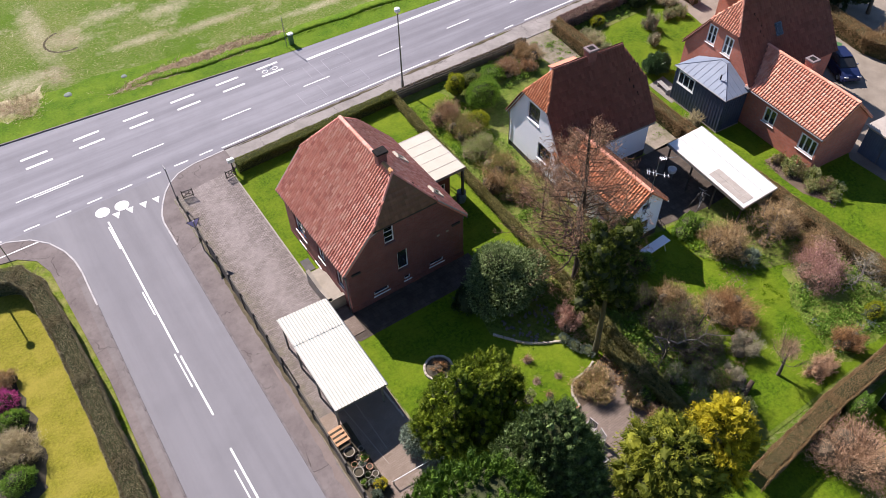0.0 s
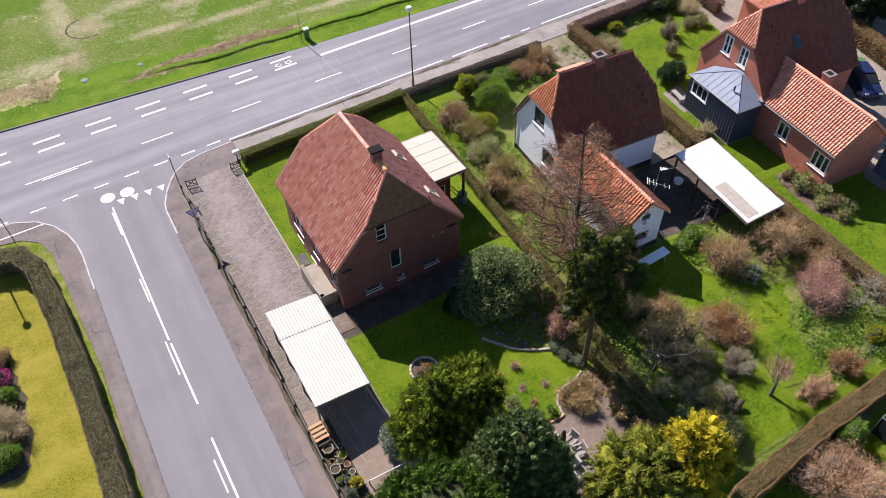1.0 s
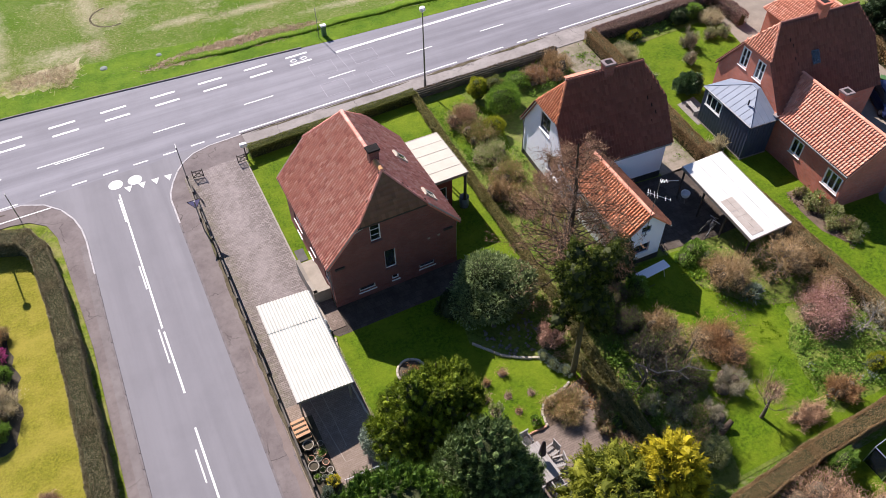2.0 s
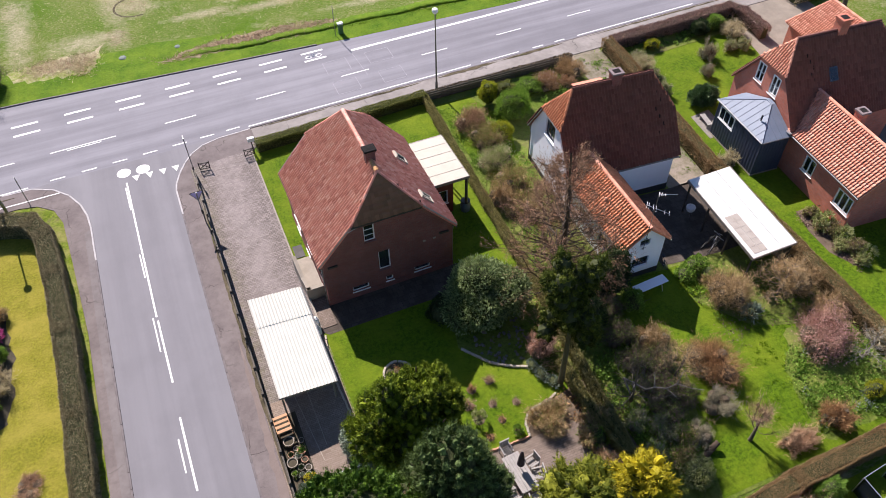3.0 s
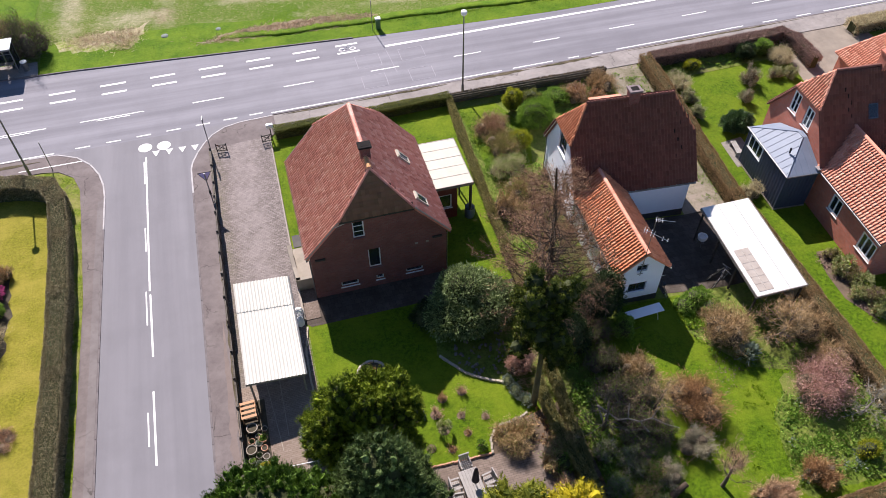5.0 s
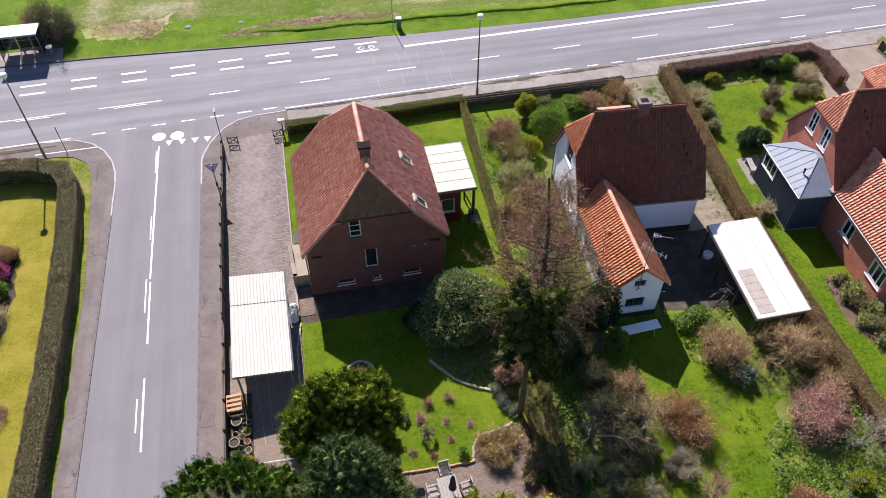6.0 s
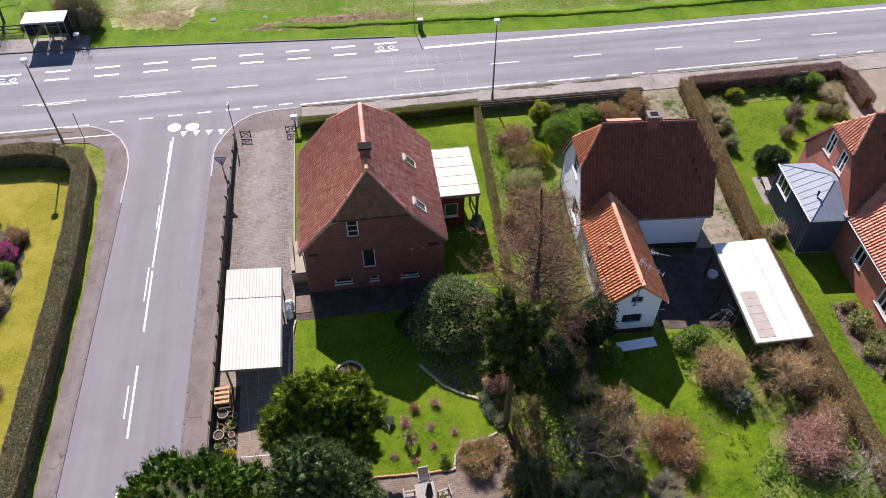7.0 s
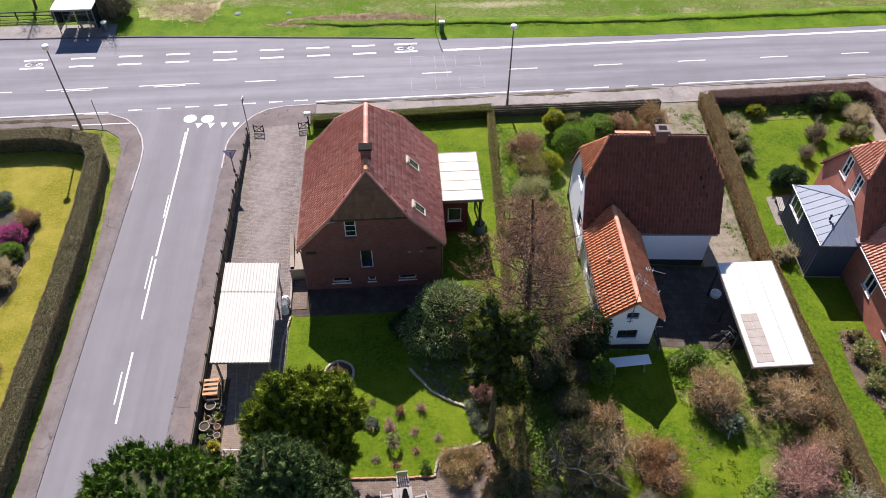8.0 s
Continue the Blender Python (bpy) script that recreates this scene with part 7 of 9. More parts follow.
def bent_pole():
    t = thing("sign_post", "slim dark sign post on the grass corner", "pole", -6.25, 43.3, 0.03)
    part("post", rods(((0, 0, 0), (0, 0, 2.6), 0.03)), M_STEEL, t)


bent_pole()


def bus_shelter():
    t = thing("bus_shelter", "glazed bus shelter with white flat roof", "bus shelter", -12.95, 56.75, 0.1)
    w, d, hgt = 3.3, 1.5, 2.35
    r = part("roof", boxes((-0.1, -0.2, hgt, w + 0.1, d + 0.1, hgt + 0.1), bevel=0.02), M_LAMPW, t, "white roof panel")
    part("roof_edge", boxes((-0.1, -0.23, hgt - 0.06, w + 0.1, -0.2, hgt + 0.06)), M_STEEL, r)
    for x in (0.03, w / 3, 2 * w / 3, w - 0.03):
        part("post", boxes((x - 0.03, d - 0.06, 0, x + 0.03, d, hgt)), M_STEEL, t)
    for x in (0.03, w - 0.03):
        part("post", boxes((x - 0.03, 0, 0, x + 0.03, 0.06, hgt)), M_STEEL, t)
        part("side_pane", boxes((x - 0.008, 0.08, 0.3, x + 0.008, d - 0.08, hgt - 0.1)), M_GLASS, t)
    for k in range(3):
        part("back_pane", boxes((w * k / 3 + 0.07, d - 0.04, 0.3, w * (k + 1) / 3 - 0.07, d - 0.025, hgt - 0.1)), M_GLASS, t)
    part("rail", boxes((0.05, d - 0.05, 1.05, w - 0.05, d - 0.01, 1.1)), M_STEEL, t)
    b = thing("bench", "slatted grey bench inside the bus shelter", "bench", -11.6, 57.6, 0.1)
    for k in range(3):
        part("slat", boxes((0, 0.16 * k, 0.43, 1.5, 0.16 * k + 0.12, 0.47)), M_TEAK, b)
    for x in (0.15, 1.35):
        part("leg", boxes((x - 0.03, 0.05, 0, x + 0.03, 0.4, 0.43)), M_STEEL, b)
    q = thing("litter_bin", "grey litter bin with white lid beside the shelter", "bin", -9.2, 57.2, 0.1)
    part("bin_body", lathe([(0.22, 0), (0.24, 0.75), (0.2, 0.75)], 14), M_STEEL, q)
    part("lid", lathe([(0.27, 0.76), (0.27, 0.84), (0.1, 0.9)], 14), M_LAMPW, q)
    f = thing("low_fence", "low dark railing behind the footway", "fence", -40, 59.6, 0, 0)
    for k in range(17):
        part("post", boxes((k * 1.6 - 0.05, -0.05, 0, k * 1.6 + 0.05, 0.05, 0.8)), M_TIMBER, f)
    for z in (0.35, 0.68):
        part("rail", boxes((0, -0.03, z, 25.6, 0.03, z + 0.1)), M_TIMBER, f)


bus_shelter()


# ---- fences and gates ----
def drive_gate(x, y, rz, label):
    t = thing("gate", label, "gate", x, y, 0.066, rz, group="open drive gates")
    w, hgt = 0.78, 0.68
    part("gate_frame", boxes((0, -0.03, 0.05, 0.06, 0.03, hgt + 0.1), (w - 0.06, -0.03, 0.05, w, 0.03, hgt + 0.1), (0.06, -0.025, 0.1, w - 0.06, 0.025, 0.16), (0.06, -0.025, hgt - 0.06, w - 0.06, 0.025, hgt)), M_TIMBER, t)
    for k in (1, 2):
        part("upright", boxes((w * k / 3 - 0.015, 0.03, 0.16, w * k / 3 + 0.015, 0.05, hgt - 0.06)), M_TIMBER, t)
    part("cross_brace", rods(((0.06, 0, 0.16), (w - 0.06, 0, hgt - 0.06), 0.025), sides=4), M_TIMBER, t)
    part("cross_brace", rods(((0.06, 0.02, hgt - 0.06), (w - 0.06, 0.02, 0.16), 0.025), sides=4), M_TIMBER, t)


drive_gate(5.35, 42.0, -8, "black timber gate leaf with crossed braces")
drive_gate(8.7, 42.1, 4, "black timber gate leaf beside the hedge end")
bm_box = thing("letter_box", "white letter box on a post at the gate", "letter box", 9.45, 42.55, 0.06)
part("post", boxes((-0.04, -0.04, 0, 0.04, 0.04, 1.0)), M_TIMBER, bm_box)
part("letter_box_body", boxes((-0.25, -0.15, 1.0, 0.25, 0.15, 1.3), bevel=0.03), M_FRAME, bm_box)


def board_fence():
    t = thing("fence", "weathered grey-green board fence along the pavement", "fence", 4.95, 0, 0)
    rng = random.Random(5)
    y = 41.5
    bays = []
    while y > 10:
        tall = 0.85 if y > 37.5 else (1.2 if y > 35.5 else 1.45 if y > 26 else 0.95)
        bays.append((y, max(y - 1.85, 10), tall))
        y -= 1.85
    for y1, y0, hgt in bays:
        part("post", boxes((-0.06, y1 - 0.05, 0, 0.06, y1 + 0.05, hgt + 0.12), bevel=0.01), M_TIMBER, t)
        for z in (0.2, hgt - 0.12):
            part("rail", boxes((0.02, y0 + 0.05, z, 0.07, y1 - 0.05, z + 0.08)), M_FENCE, t)
        n = int((y1 - y0) / 0.125)
        for k in range(n):
            a = y0 + 0.06 + (y1 - y0 - 0.12) * k / n
            part("board", boxes((-0.015, a, 0.06, 0.015, a + 0.105, hgt + rng.uniform(-0.02, 0.02))), M_FENCE, t)


board_fence()


def roadside_fence():
    t = thing("fence", "low dark horizontal-board fence along the road", "fence", 0, 0, 0)
    n = 7
    for k in range(n + 1):
        x = 23.6 + 13.2 * k / n
        part("post", boxes((x - 0.05, 43.0, 0, x + 0.05, 43.1, 0.92)), M_TIMBER, t)
    for z in (0.06, 0.27, 0.48, 0.69):
        part("board", boxes((23.5, 42.96, z, 36.9, 42.998, z + 0.18)), M_FENCE, t)


roadside_fence()


# ---- garden furniture ----
def garden_chair(m):
    t = thing("garden_chair", "grey slatted wooden garden armchair", "chair", group="chairs round the patio table")
    for x in (-0.26, 0.26):
        for y in (-0.25, 0.25):
            part("leg", boxes((x - 0.03, y - 0.03, 0, x + 0.03, y + 0.03, 0.66 if y < 0 else 0.62)), M_TEAK, t)
        part("armrest", boxes((x - 0.04, -0.28, 0.64, x + 0.04, 0.3, 0.67)), M_TEAK, t)
    seat = part("seat", boxes((-0.23, -0.24, 0.385, -0.19, 0.24, 0.408), (0.19, -0.24, 0.385, 0.23, 0.24, 0.408)), M_TEAK, t)
    back = part("backrest", boxes((-0.28, 0.25, 1.0, 0.28, 0.31, 1.08)), M_TEAK, t)
    for k in range(5):
        part("slat", boxes((-0.24, -0.24 + k * 0.1, 0.41, 0.24, -0.16 + k * 0.1, 0.44)), M_TEAK, seat)
        part("slat", boxes((-0.25 + k * 0.105, 0.26, 0.4, -0.17 + k * 0.105, 0.3, 0.998)), M_TEAK, back)
    t.matrix_basis = m
    return t


def patio_table():
    t = thing("patio_table", "silver-grey slatted wooden patio table", "table", 15.75, 11.65, 0.022, 4)
    for k in range(6):
        part("slat", boxes((-0.48 + k * 0.162, -1.05, 0.71, -0.48 + k * 0.162 + 0.15, 1.05, 0.745)), M_TEAK, t)
    for x in (-0.38, 0.38):
        for y in (-0.9, 0.9):
            part("leg", boxes((x - 0.04, y - 0.04, 0, x + 0.04, y + 0.04, 0.71)), M_TEAK, t)
    part("apron", boxes((-0.4, -0.93, 0.62, -0.37, 0.93, 0.705), (0.37, -0.93, 0.62, 0.4, 0.93, 0.705)), M_TEAK, t)
    first = garden_chair(pose(15.72, 13.1, 0.022, 0, 0, 4))
    for x, y, a in ((14.92, 12.15, 92), (14.9, 11.4, 84), (14.95, 10.75, 95), (16.62, 12.0, -80), (16.6, 11.3, -100), (15.9, 10.25, 180)):
        copy_thing(first, pose(x, y, 0.022, 0, 0, a))
    u = thing("parasol", "closed dark parasol standing through the table", "parasol", 15.85, 11.85, 0.022)
    part("pole", rods(((0, 0, 0), (0, 0, 2.5), 0.022)), M_GREYWOOD, u)
    bm = lathe([(0.04, 2.45), (0.09, 2.3), (0.14, 1.9), (0.17, 1.45), (0.2, 1.2), (0.1, 1.15)], 14)
    for v in bm.verts:
        k = 1 + 0.22 * math.sin(7 * math.atan2(v.co.y, v.co.x))
        v.co.x, v.co.y = v.co.x * k, v.co.y * k
    part("canopy", bm, M_CLOTH, u, "furled dark canopy")


patio_table()


def trestle_table():
    t = thing("trestle_table", "white board table on trestles in the shade", "table", 28.75, 19.4, gz(28.8, 19.5), 3)
    part("tabletop", boxes((-1.15, -0.32, 0.74, 1.15, 0.32, 0.79), bevel=0.01), M_WHITE, t, "stained white board")
    for x in (-0.85, 0.85):
        part("trestle", rods(((x, -0.35, 0), (x, -0.02, 0.74), 0.03), ((x, 0.35, 0), (x, 0.02, 0.74), 0.03), ((x, -0.2, 0.35), (x, 0.2, 0.35), 0.02), sides=5), M_ALU, t)


trestle_table()


def bicycle(x, y, z, rz, material, lean=8):
    t = thing("bicycle", "dark bicycle leaning in the yard", "bicycle")
    t.matrix_basis = pose(x, y, z, lean, 0, rz)
    for cx in (-0.52, 0.52):
        bm = bmesh.new()
        rows = []
        for k in range(18):
            a, b = 2 * math.pi * k / 18, 2 * math.pi * (k + 1) / 18
            rows.append(((cx + 0.33 * math.cos(a), 0, 0.35 + 0.33 * math.sin(a)), (cx + 0.33 * math.cos(b), 0, 0.35 + 0.33 * math.sin(b)), 0.02))
        wheel = part("wheel", rods(*rows, sides=5), M_BLACK, t)
        part("spokes", rods(*[((cx, 0, 0.35), (cx + 0.32 * math.cos(2 * math.pi * k / 8), 0, 0.35 + 0.32 * math.sin(2 * math.pi * k / 8)), 0.006) for k in range(8)], sides=3), M_ALU, wheel)
    part("bicycle_frame", rods(((-0.52, 0, 0.35), (-0.1, 0, 0.33), 0.018), ((-0.1, 0, 0.33), (0.4, 0, 0.85), 0.02), ((-0.22, 0, 0.85), (-0.1, 0, 0.33), 0.02), ((-0.22, 0, 0.8), (0.4, 0, 0.82), 0.02), ((-0.52, 0, 0.35), (-0.22, 0, 0.8), 0.016), ((0.52, 0, 0.35), (0.38, 0, 0.95), 0.02), sides=6), material, t)
    part("handlebar", rods(((0.36, -0.28, 0.98), (0.38, 0, 0.98), 0.015), ((0.36, 0.28, 0.98), (0.38, 0, 0.98), 0.015), sides=6), M_ALU, t)
    part("saddle", boxes((-0.36, -0.07, 0.92, -0.1, 0.07, 0.99), bevel=0.02), M_BLACK, t)


bicycle(34.75, 20.85, gz(34.5, 21) + 0.02, 25, M_BLACK)
bicycle(34.95, 21.15, gz(34.7, 21.2) + 0.02, 40, M_FRAME_B)
bicycle(34.85, 21.45, gz(34.6, 21.6) + 0.02, 15, M_BLACK, 14)
bicycle(30.95, 21.2, gz(31, 21.2) + 0.02, 85, M_BLACK, -6)


def kettle_grill():
    t = thing("washing_tub", "white enamel tub on a stand in the yard", "tub", 35.3, 24.15, gz(34.7, 24.1) + 0.016)
    part("tub", lathe([(0.22, 0.5), (0.3, 0.62), (0.32, 0.85), (0.27, 0.85), (0.24, 0.66)], 16), M_FRAME, t)
    for k in range(3):
        a = 2.1 * k
        part("leg", rods(((0.25 * math.cos(a), 0.25 * math.sin(a), 0), (0.18 * math.cos(a), 0.18 * math.sin(a), 0.55), 0.02), sides=5), M_STEEL, t)


kettle_grill()


def flower_pot(x, y, r, hgt, material, label, plant=None, seed=0, z=0.072):
    t = thing("flower_pot", label, "flower pot", x, y, z, group="pots in the strip")
    part("pot", lathe([(r * 0.7, 0), (r * 0.95, hgt * 0.85), (r * 1.08, hgt * 0.86), (r * 1.08, hgt), (r * 0.92, hgt), (r * 0.88, hgt * 0.82)], 16), material, t)
    part("compost", lathe([(r * 0.87, hgt * 0.8), (r * 0.86, hgt * 0.84)], 14), M_SOIL, t)
    if plant:
        rng = np.random.default_rng(seed)
        n = 90
        base = np.stack([rng.normal(size=n) * r * 0.4, rng.normal(size=n) * r * 0.4, np.full(n, hgt * 0.8)], 1)
        way = unit(rng.normal(size=(n, 3)) + np.array((0, 0, 1.2)))
        mesh_part("plant", blades(base, way, r * rng.uniform(0.6, 1.5, n), r * 0.3, rng), plant, t)


pots = random.Random(8)
for k, (x, y, r) in enumerate(((5.5, 18.2, 0.28), (6.0, 17.5, 0.22), (5.35, 16.95, 0.27), (5.75, 17.3, 0.18), (5.7, 16.6, 0.17), (6.0, 16.95, 0.17), (5.3, 16.4, 0.16), (6.05, 16.45, 0.17), (5.65, 16.2, 0.15), (5.4, 17.5, 0.16), (6.12, 18.1, 0.15), (5.95, 16.1, 0.15), (5.75, 17.75, 0.14))):
    flower_pot(x, y, r, r * 1.25, (M_CONC, M_TERRA, M_CONC, M_SHEET2)[k % 4], ("pale concrete flower pot", "terracotta flower pot in the strip", "grey concrete flower pot", "bleached clay flower pot")[k % 4], (None, L_GREEN, None, L_SILVER, L_DARK)[k % 5], k)


def pallet_stack():
    t = thing("pallet_crate", "orange-brown wooden crate beside the fence", "crate", 5.45, 19.15, 0.072, 2)
    for k in range(4):
        part("slat", boxes((-0.4, -0.5 + k * 0.29, 0.62, 0.4, -0.34 + k * 0.29, 0.65)), M_PALEWOOD, t)
    for x in (-0.4, 0.36):
        for z in (0.05, 0.3, 0.52):
            part("side_board", boxes((x, -0.5, z, x + 0.03, 0.52, z + 0.12)), M_PALEWOOD, t)
    for x, y in ((-0.37, -0.47), (0.3, 0.43)):
        part("corner_post", boxes((x, y, 0, x + 0.06, y + 0.06, 0.62)), M_PALEWOOD, t)


pallet_stack()


def drive_bar():
    t = thing("barrier_bar", "low white bar across the end of the drive", "barrier", 6.5, 15.45, 0.066)
    for x in (0.05, 2.05):
        part("post", boxes((x - 0.03, -0.03, 0, x + 0.03, 0.03, 0.46), bevel=0.008), M_GREYWOOD, t)
    part("bar", rods(((0, 0, 0.43), (2.12, -0.1, 0.43), 0.025)), M_FRAME, t)


drive_bar()
for x0, y0, x1, y1 in ((6.5, 21.2, 6.93, 16.6), (7.25, 21.2, 7.3, 17.4)):
    strip(((x0, y0), (x1, y1)), 0.035, 0.076, M_CONC, "paving_joint", "pale filled joint in the paved apron")
leafy_bush("forsythia", "small yellow-flowered shrub beside the pots", 5.95, 15.75, [(0, 0, 0.3, 0.34, 0.3, 0.32)], L_YELLOW, 500, 0.1, 331, 0.5, 0.4, 0.07)
leafy_bush("perennial", "pale green plant at the end of the pots", 5.45, 15.3, [(0, 0, 0.25, 0.3, 0.3, 0.28)], L_SILVER, 400, 0.12, 332, 0.5, 0.5, 0.07, category="plant")


def white_bags():
    for k, (x, y, s) in enumerate(((9.0, 25.2, 0.3), (8.98, 24.55, 0.26))):
        t = thing("garden_bag", "crumpled white sack beside the carport", "sack", x, y, 0.03)
        bm = bmesh.new()
        bmesh.ops.create_icosphere(bm, subdivisions=3, radius=s)
        for v in bm.verts:
            v.co *= 1 + 0.25 * noise.noise(v.co * 6 + Vector((k * 3, 0, 0)))
            v.co.z = max(0, v.co.z * 1.5 + s)
        part("sack", bm, M_FRAME, t)


white_bags()


def edging(path, label, size=0.2, seed=1, material=None):
    """A row of rounded bricks laid end to end along the edge of a bed."""
    t = thing("stone_edging", label, "stone edging")
    rng = random.Random(seed)
    shapes = []
    for k in range(4):
        bm = boxes((-0.5, -0.5, -0.5, 0.5, 0.5, 0.5), bevel=0.12)
        for v in bm.verts:
            v.co *= rng.uniform(0.9, 1.06)
        me = bpy.data.meshes.new("stone")
        bm.to_mesh(me)
        bm.free()
        me.materials.append(material or M_EDGE)
        shapes.append(me)
    for (x0, y0), (x1, y1) in zip(path, path[1:]):
        length = math.hypot(x1 - x0, y1 - y0)
        n = max(1, round(length / (size * 1.1)))
        a = math.atan2(y1 - y0, x1 - x0)
        for k in range(n):
            f = (k + 0.5) / n
            x, y = x0 + (x1 - x0) * f + rng.uniform(-0.015, 0.015), y0 + (y1 - y0) * f + rng.uniform(-0.015, 0.015)
            part("stone", rng.choice(shapes), None, t, m=Matrix.LocRotScale((x, y, gz(x, y) + 0.05), Euler((rng.uniform(-0.08, 0.08), rng.uniform(-0.08, 0.08), a + rng.uniform(-0.1, 0.1))), (length / n * 0.97, size * 0.7, 0.16)))


edging(arc(12.35, 20.0, 0.82, 0, 360, 20), "ring of pale stones round a flower bed", 0.19, 2)
edging([(16.3, 20.1), (17.5, 18.5), (18.3, 17.95), (19.3, 17.4), (19.7, 17.4)], "curved row of pale edging stones", 0.2, 3)
edging([(17.35, 13.5), (17.5, 14.3), (17.85, 14.75), (18.3, 14.95), (19.2, 15.0), (19.9, 15.3)], "curved row of pale edging stones beside the patio", 0.18, 4)
edging([(12.3, 13.68), (17.3, 13.5)], "straight brick edging between lawn and patio", 0.14, 5, M_TERRA)
edging([(9.35, 24.2), (9.0, 22.5), (8.95, 20.6), (9.05, 18.5)], "row of dull edging stones along the lawn", 0.16, 6)


def rubble():
    t = thing("rock_pile", "scattered field stones under the bush", "stones")
    rng = random.Random(12)
    bm = bmesh.new()
    bmesh.ops.create_icosphere(bm, subdivisions=1, radius=0.5)
    for v in bm.verts:
        v.co *= rng.uniform(0.75, 1.15)
    me = bpy.data.meshes.new("stone")
    bm.to_mesh(me)
    bm.free()
    me.materials.append(M_STONE)
    for _ in range(80):
        x, y = rng.uniform(17.2, 20.3), rng.uniform(17.9, 20.8)
        if (x - 17.2) + (y - 17.9) * 1.2 > 1.1:
            s = rng.uniform(0.1, 0.32)
            part("stone", me, None, t, m=Matrix.LocRotScale((x, y, s * 0.25), Euler((rng.random() * 3, rng.random() * 3, rng.random() * 6)), (s, s, s * 0.7)))


rubble()
rose = thing("rose_bed", "round soil bed with bare rose stems", "flower bed", 12.35, 20.0, 0)
part("mound", lathe([(0.78, 0.0), (0.7, 0.05), (0.4, 0.09), (0.05, 0.11)], 20), M_SOIL, rose)


def blue_car():
    t = thing("car", "dark blue hatchback parked on gravel", "car", 56.3, 25.4, gz(56.6, 25.4) + 0.02, -118)
    def loft(rows, name, material, label=""):
        bm = bmesh.new()
        rings = []
        for x, w0, w1, z0, z1 in rows:
            pts = ((-w0, z0), (-w0 * 1.02, z0 + (z1 - z0) * 0.45), (-w1, z1 - 0.03), (-w1 * 0.8, z1), (w1 * 0.8, z1), (w1, z1 - 0.03), (w0 * 1.02, z0 + (z1 - z0) * 0.45), (w0, z0))
            rings.append([bm.verts.new((x, y, z)) for y, z in pts])
        for a, b in zip(rings, rings[1:]):
            for k in range(8):
                bm.faces.new((a[k], a[(k + 1) % 8], b[(k + 1) % 8], b[k]))
        bm.faces.new(rings[0])
        bm.faces.new(rings[-1])
        return part(name, bm, material, t, label)
    loft(((-2.0, 0.7, 0.66, 0.35, 0.75), (-1.9, 0.82, 0.76, 0.25, 0.95), (-1.2, 0.86, 0.8, 0.2, 1.0), (0.6, 0.86, 0.8, 0.2, 0.97), (1.3, 0.86, 0.76, 0.2, 0.88), (1.85, 0.8, 0.68, 0.25, 0.74), (2.0, 0.68, 0.6, 0.35, 0.6)), "body", M_CARBLUE)
    loft(((-1.85, 0.74, 0.7, 0.93, 1.0), (-1.45, 0.76, 0.62, 0.95, 1.42), (-0.4, 0.77, 0.62, 0.97, 1.48), (0.25, 0.77, 0.62, 0.97, 1.4), (0.95, 0.74, 0.7, 0.93, 0.97)), "cabin_glass", M_BLACK, "tinted windows")
    part("roof_panel", boxes((-1.4, -0.56, 1.44, 0.2, 0.56, 1.5), bevel=0.03), M_CARBLUE, t)
    for x in (-1.25, 1.25):
        for y in (-0.8, 0.8):
            w = part("wheel", rods(((x, y - 0.09, 0.31), (x, y + 0.09, 0.31), 0.31), sides=18), M_BLACK, t)
            part("rim", rods(((x, y - 0.1, 0.31), (x, y + 0.1, 0.31), 0.19), sides=12), M_ALU, w)
    for y in (-0.55, 0.55):
        part("headlight", boxes((1.86, y - 0.16, 0.6, 1.97, y + 0.16, 0.72), bevel=0.02), M_ALU, t)
        part("mirror", boxes((0.55, y * 1.6 - 0.06, 0.95, 0.7, y * 1.6 + 0.06, 1.07), bevel=0.02), M_CARBLUE, t)


blue_car()
for x, y, mat, label in ((57.9, 27.2, M_GREENBIN, "green wheeled refuse bin"), (57.2, 27.8, M_BLACK, "black wheeled refuse bin")):
    b = thing("wheelie_bin", label, "bin", x, y, gz(x, y) + 0.02, 30)
    part("bin_body", boxes((-0.28, -0.33, 0.08, 0.28, 0.33, 0.98), bevel=0.03), mat, b)
    part("lid", boxes((-0.3, -0.36, 0.985, 0.3, 0.36, 1.05), bevel=0.02), mat, b)
    for s in (-0.22, 0.22):
        part("wheel", rods(((s - 0.03, 0.3, 0.1), (s + 0.03, 0.3, 0.1), 0.1), sides=12), M_BLACK, b)


def greenhouse():
    t = thing("greenhouse", "small aluminium-framed greenhouse behind the hedge", "greenhouse", 30.9, 2.0, gz(31, 3))
    w, L, e, r = 2.0, 2.4, 1.5, 2.15
    for x in (0, w):
        for y in (0, L / 2, L):
            part("post", boxes((x - 0.02, y - 0.02, 0, x + 0.02, y + 0.02, e)), M_ALU, t)
        part("eave_bar", boxes((x - 0.02, 0, e, x + 0.02, L, e + 0.04)), M_ALU, t)
        part("side_pane", boxes((x - 0.005, 0.03, 0.05, x + 0.005, L - 0.03, e)), M_GLASS, t)
    for y in (0, L / 2, L):
        part("rafter", rods(((0, y, e), (w / 2, y, r), 0.02), ((w / 2, y, r), (w, y, e), 0.02), sides=4), M_ALU, t)
    part("ridge_bar", rods(((w / 2, 0, r), (w / 2, L, r), 0.025), sides=4), M_ALU, t)


greenhouse()


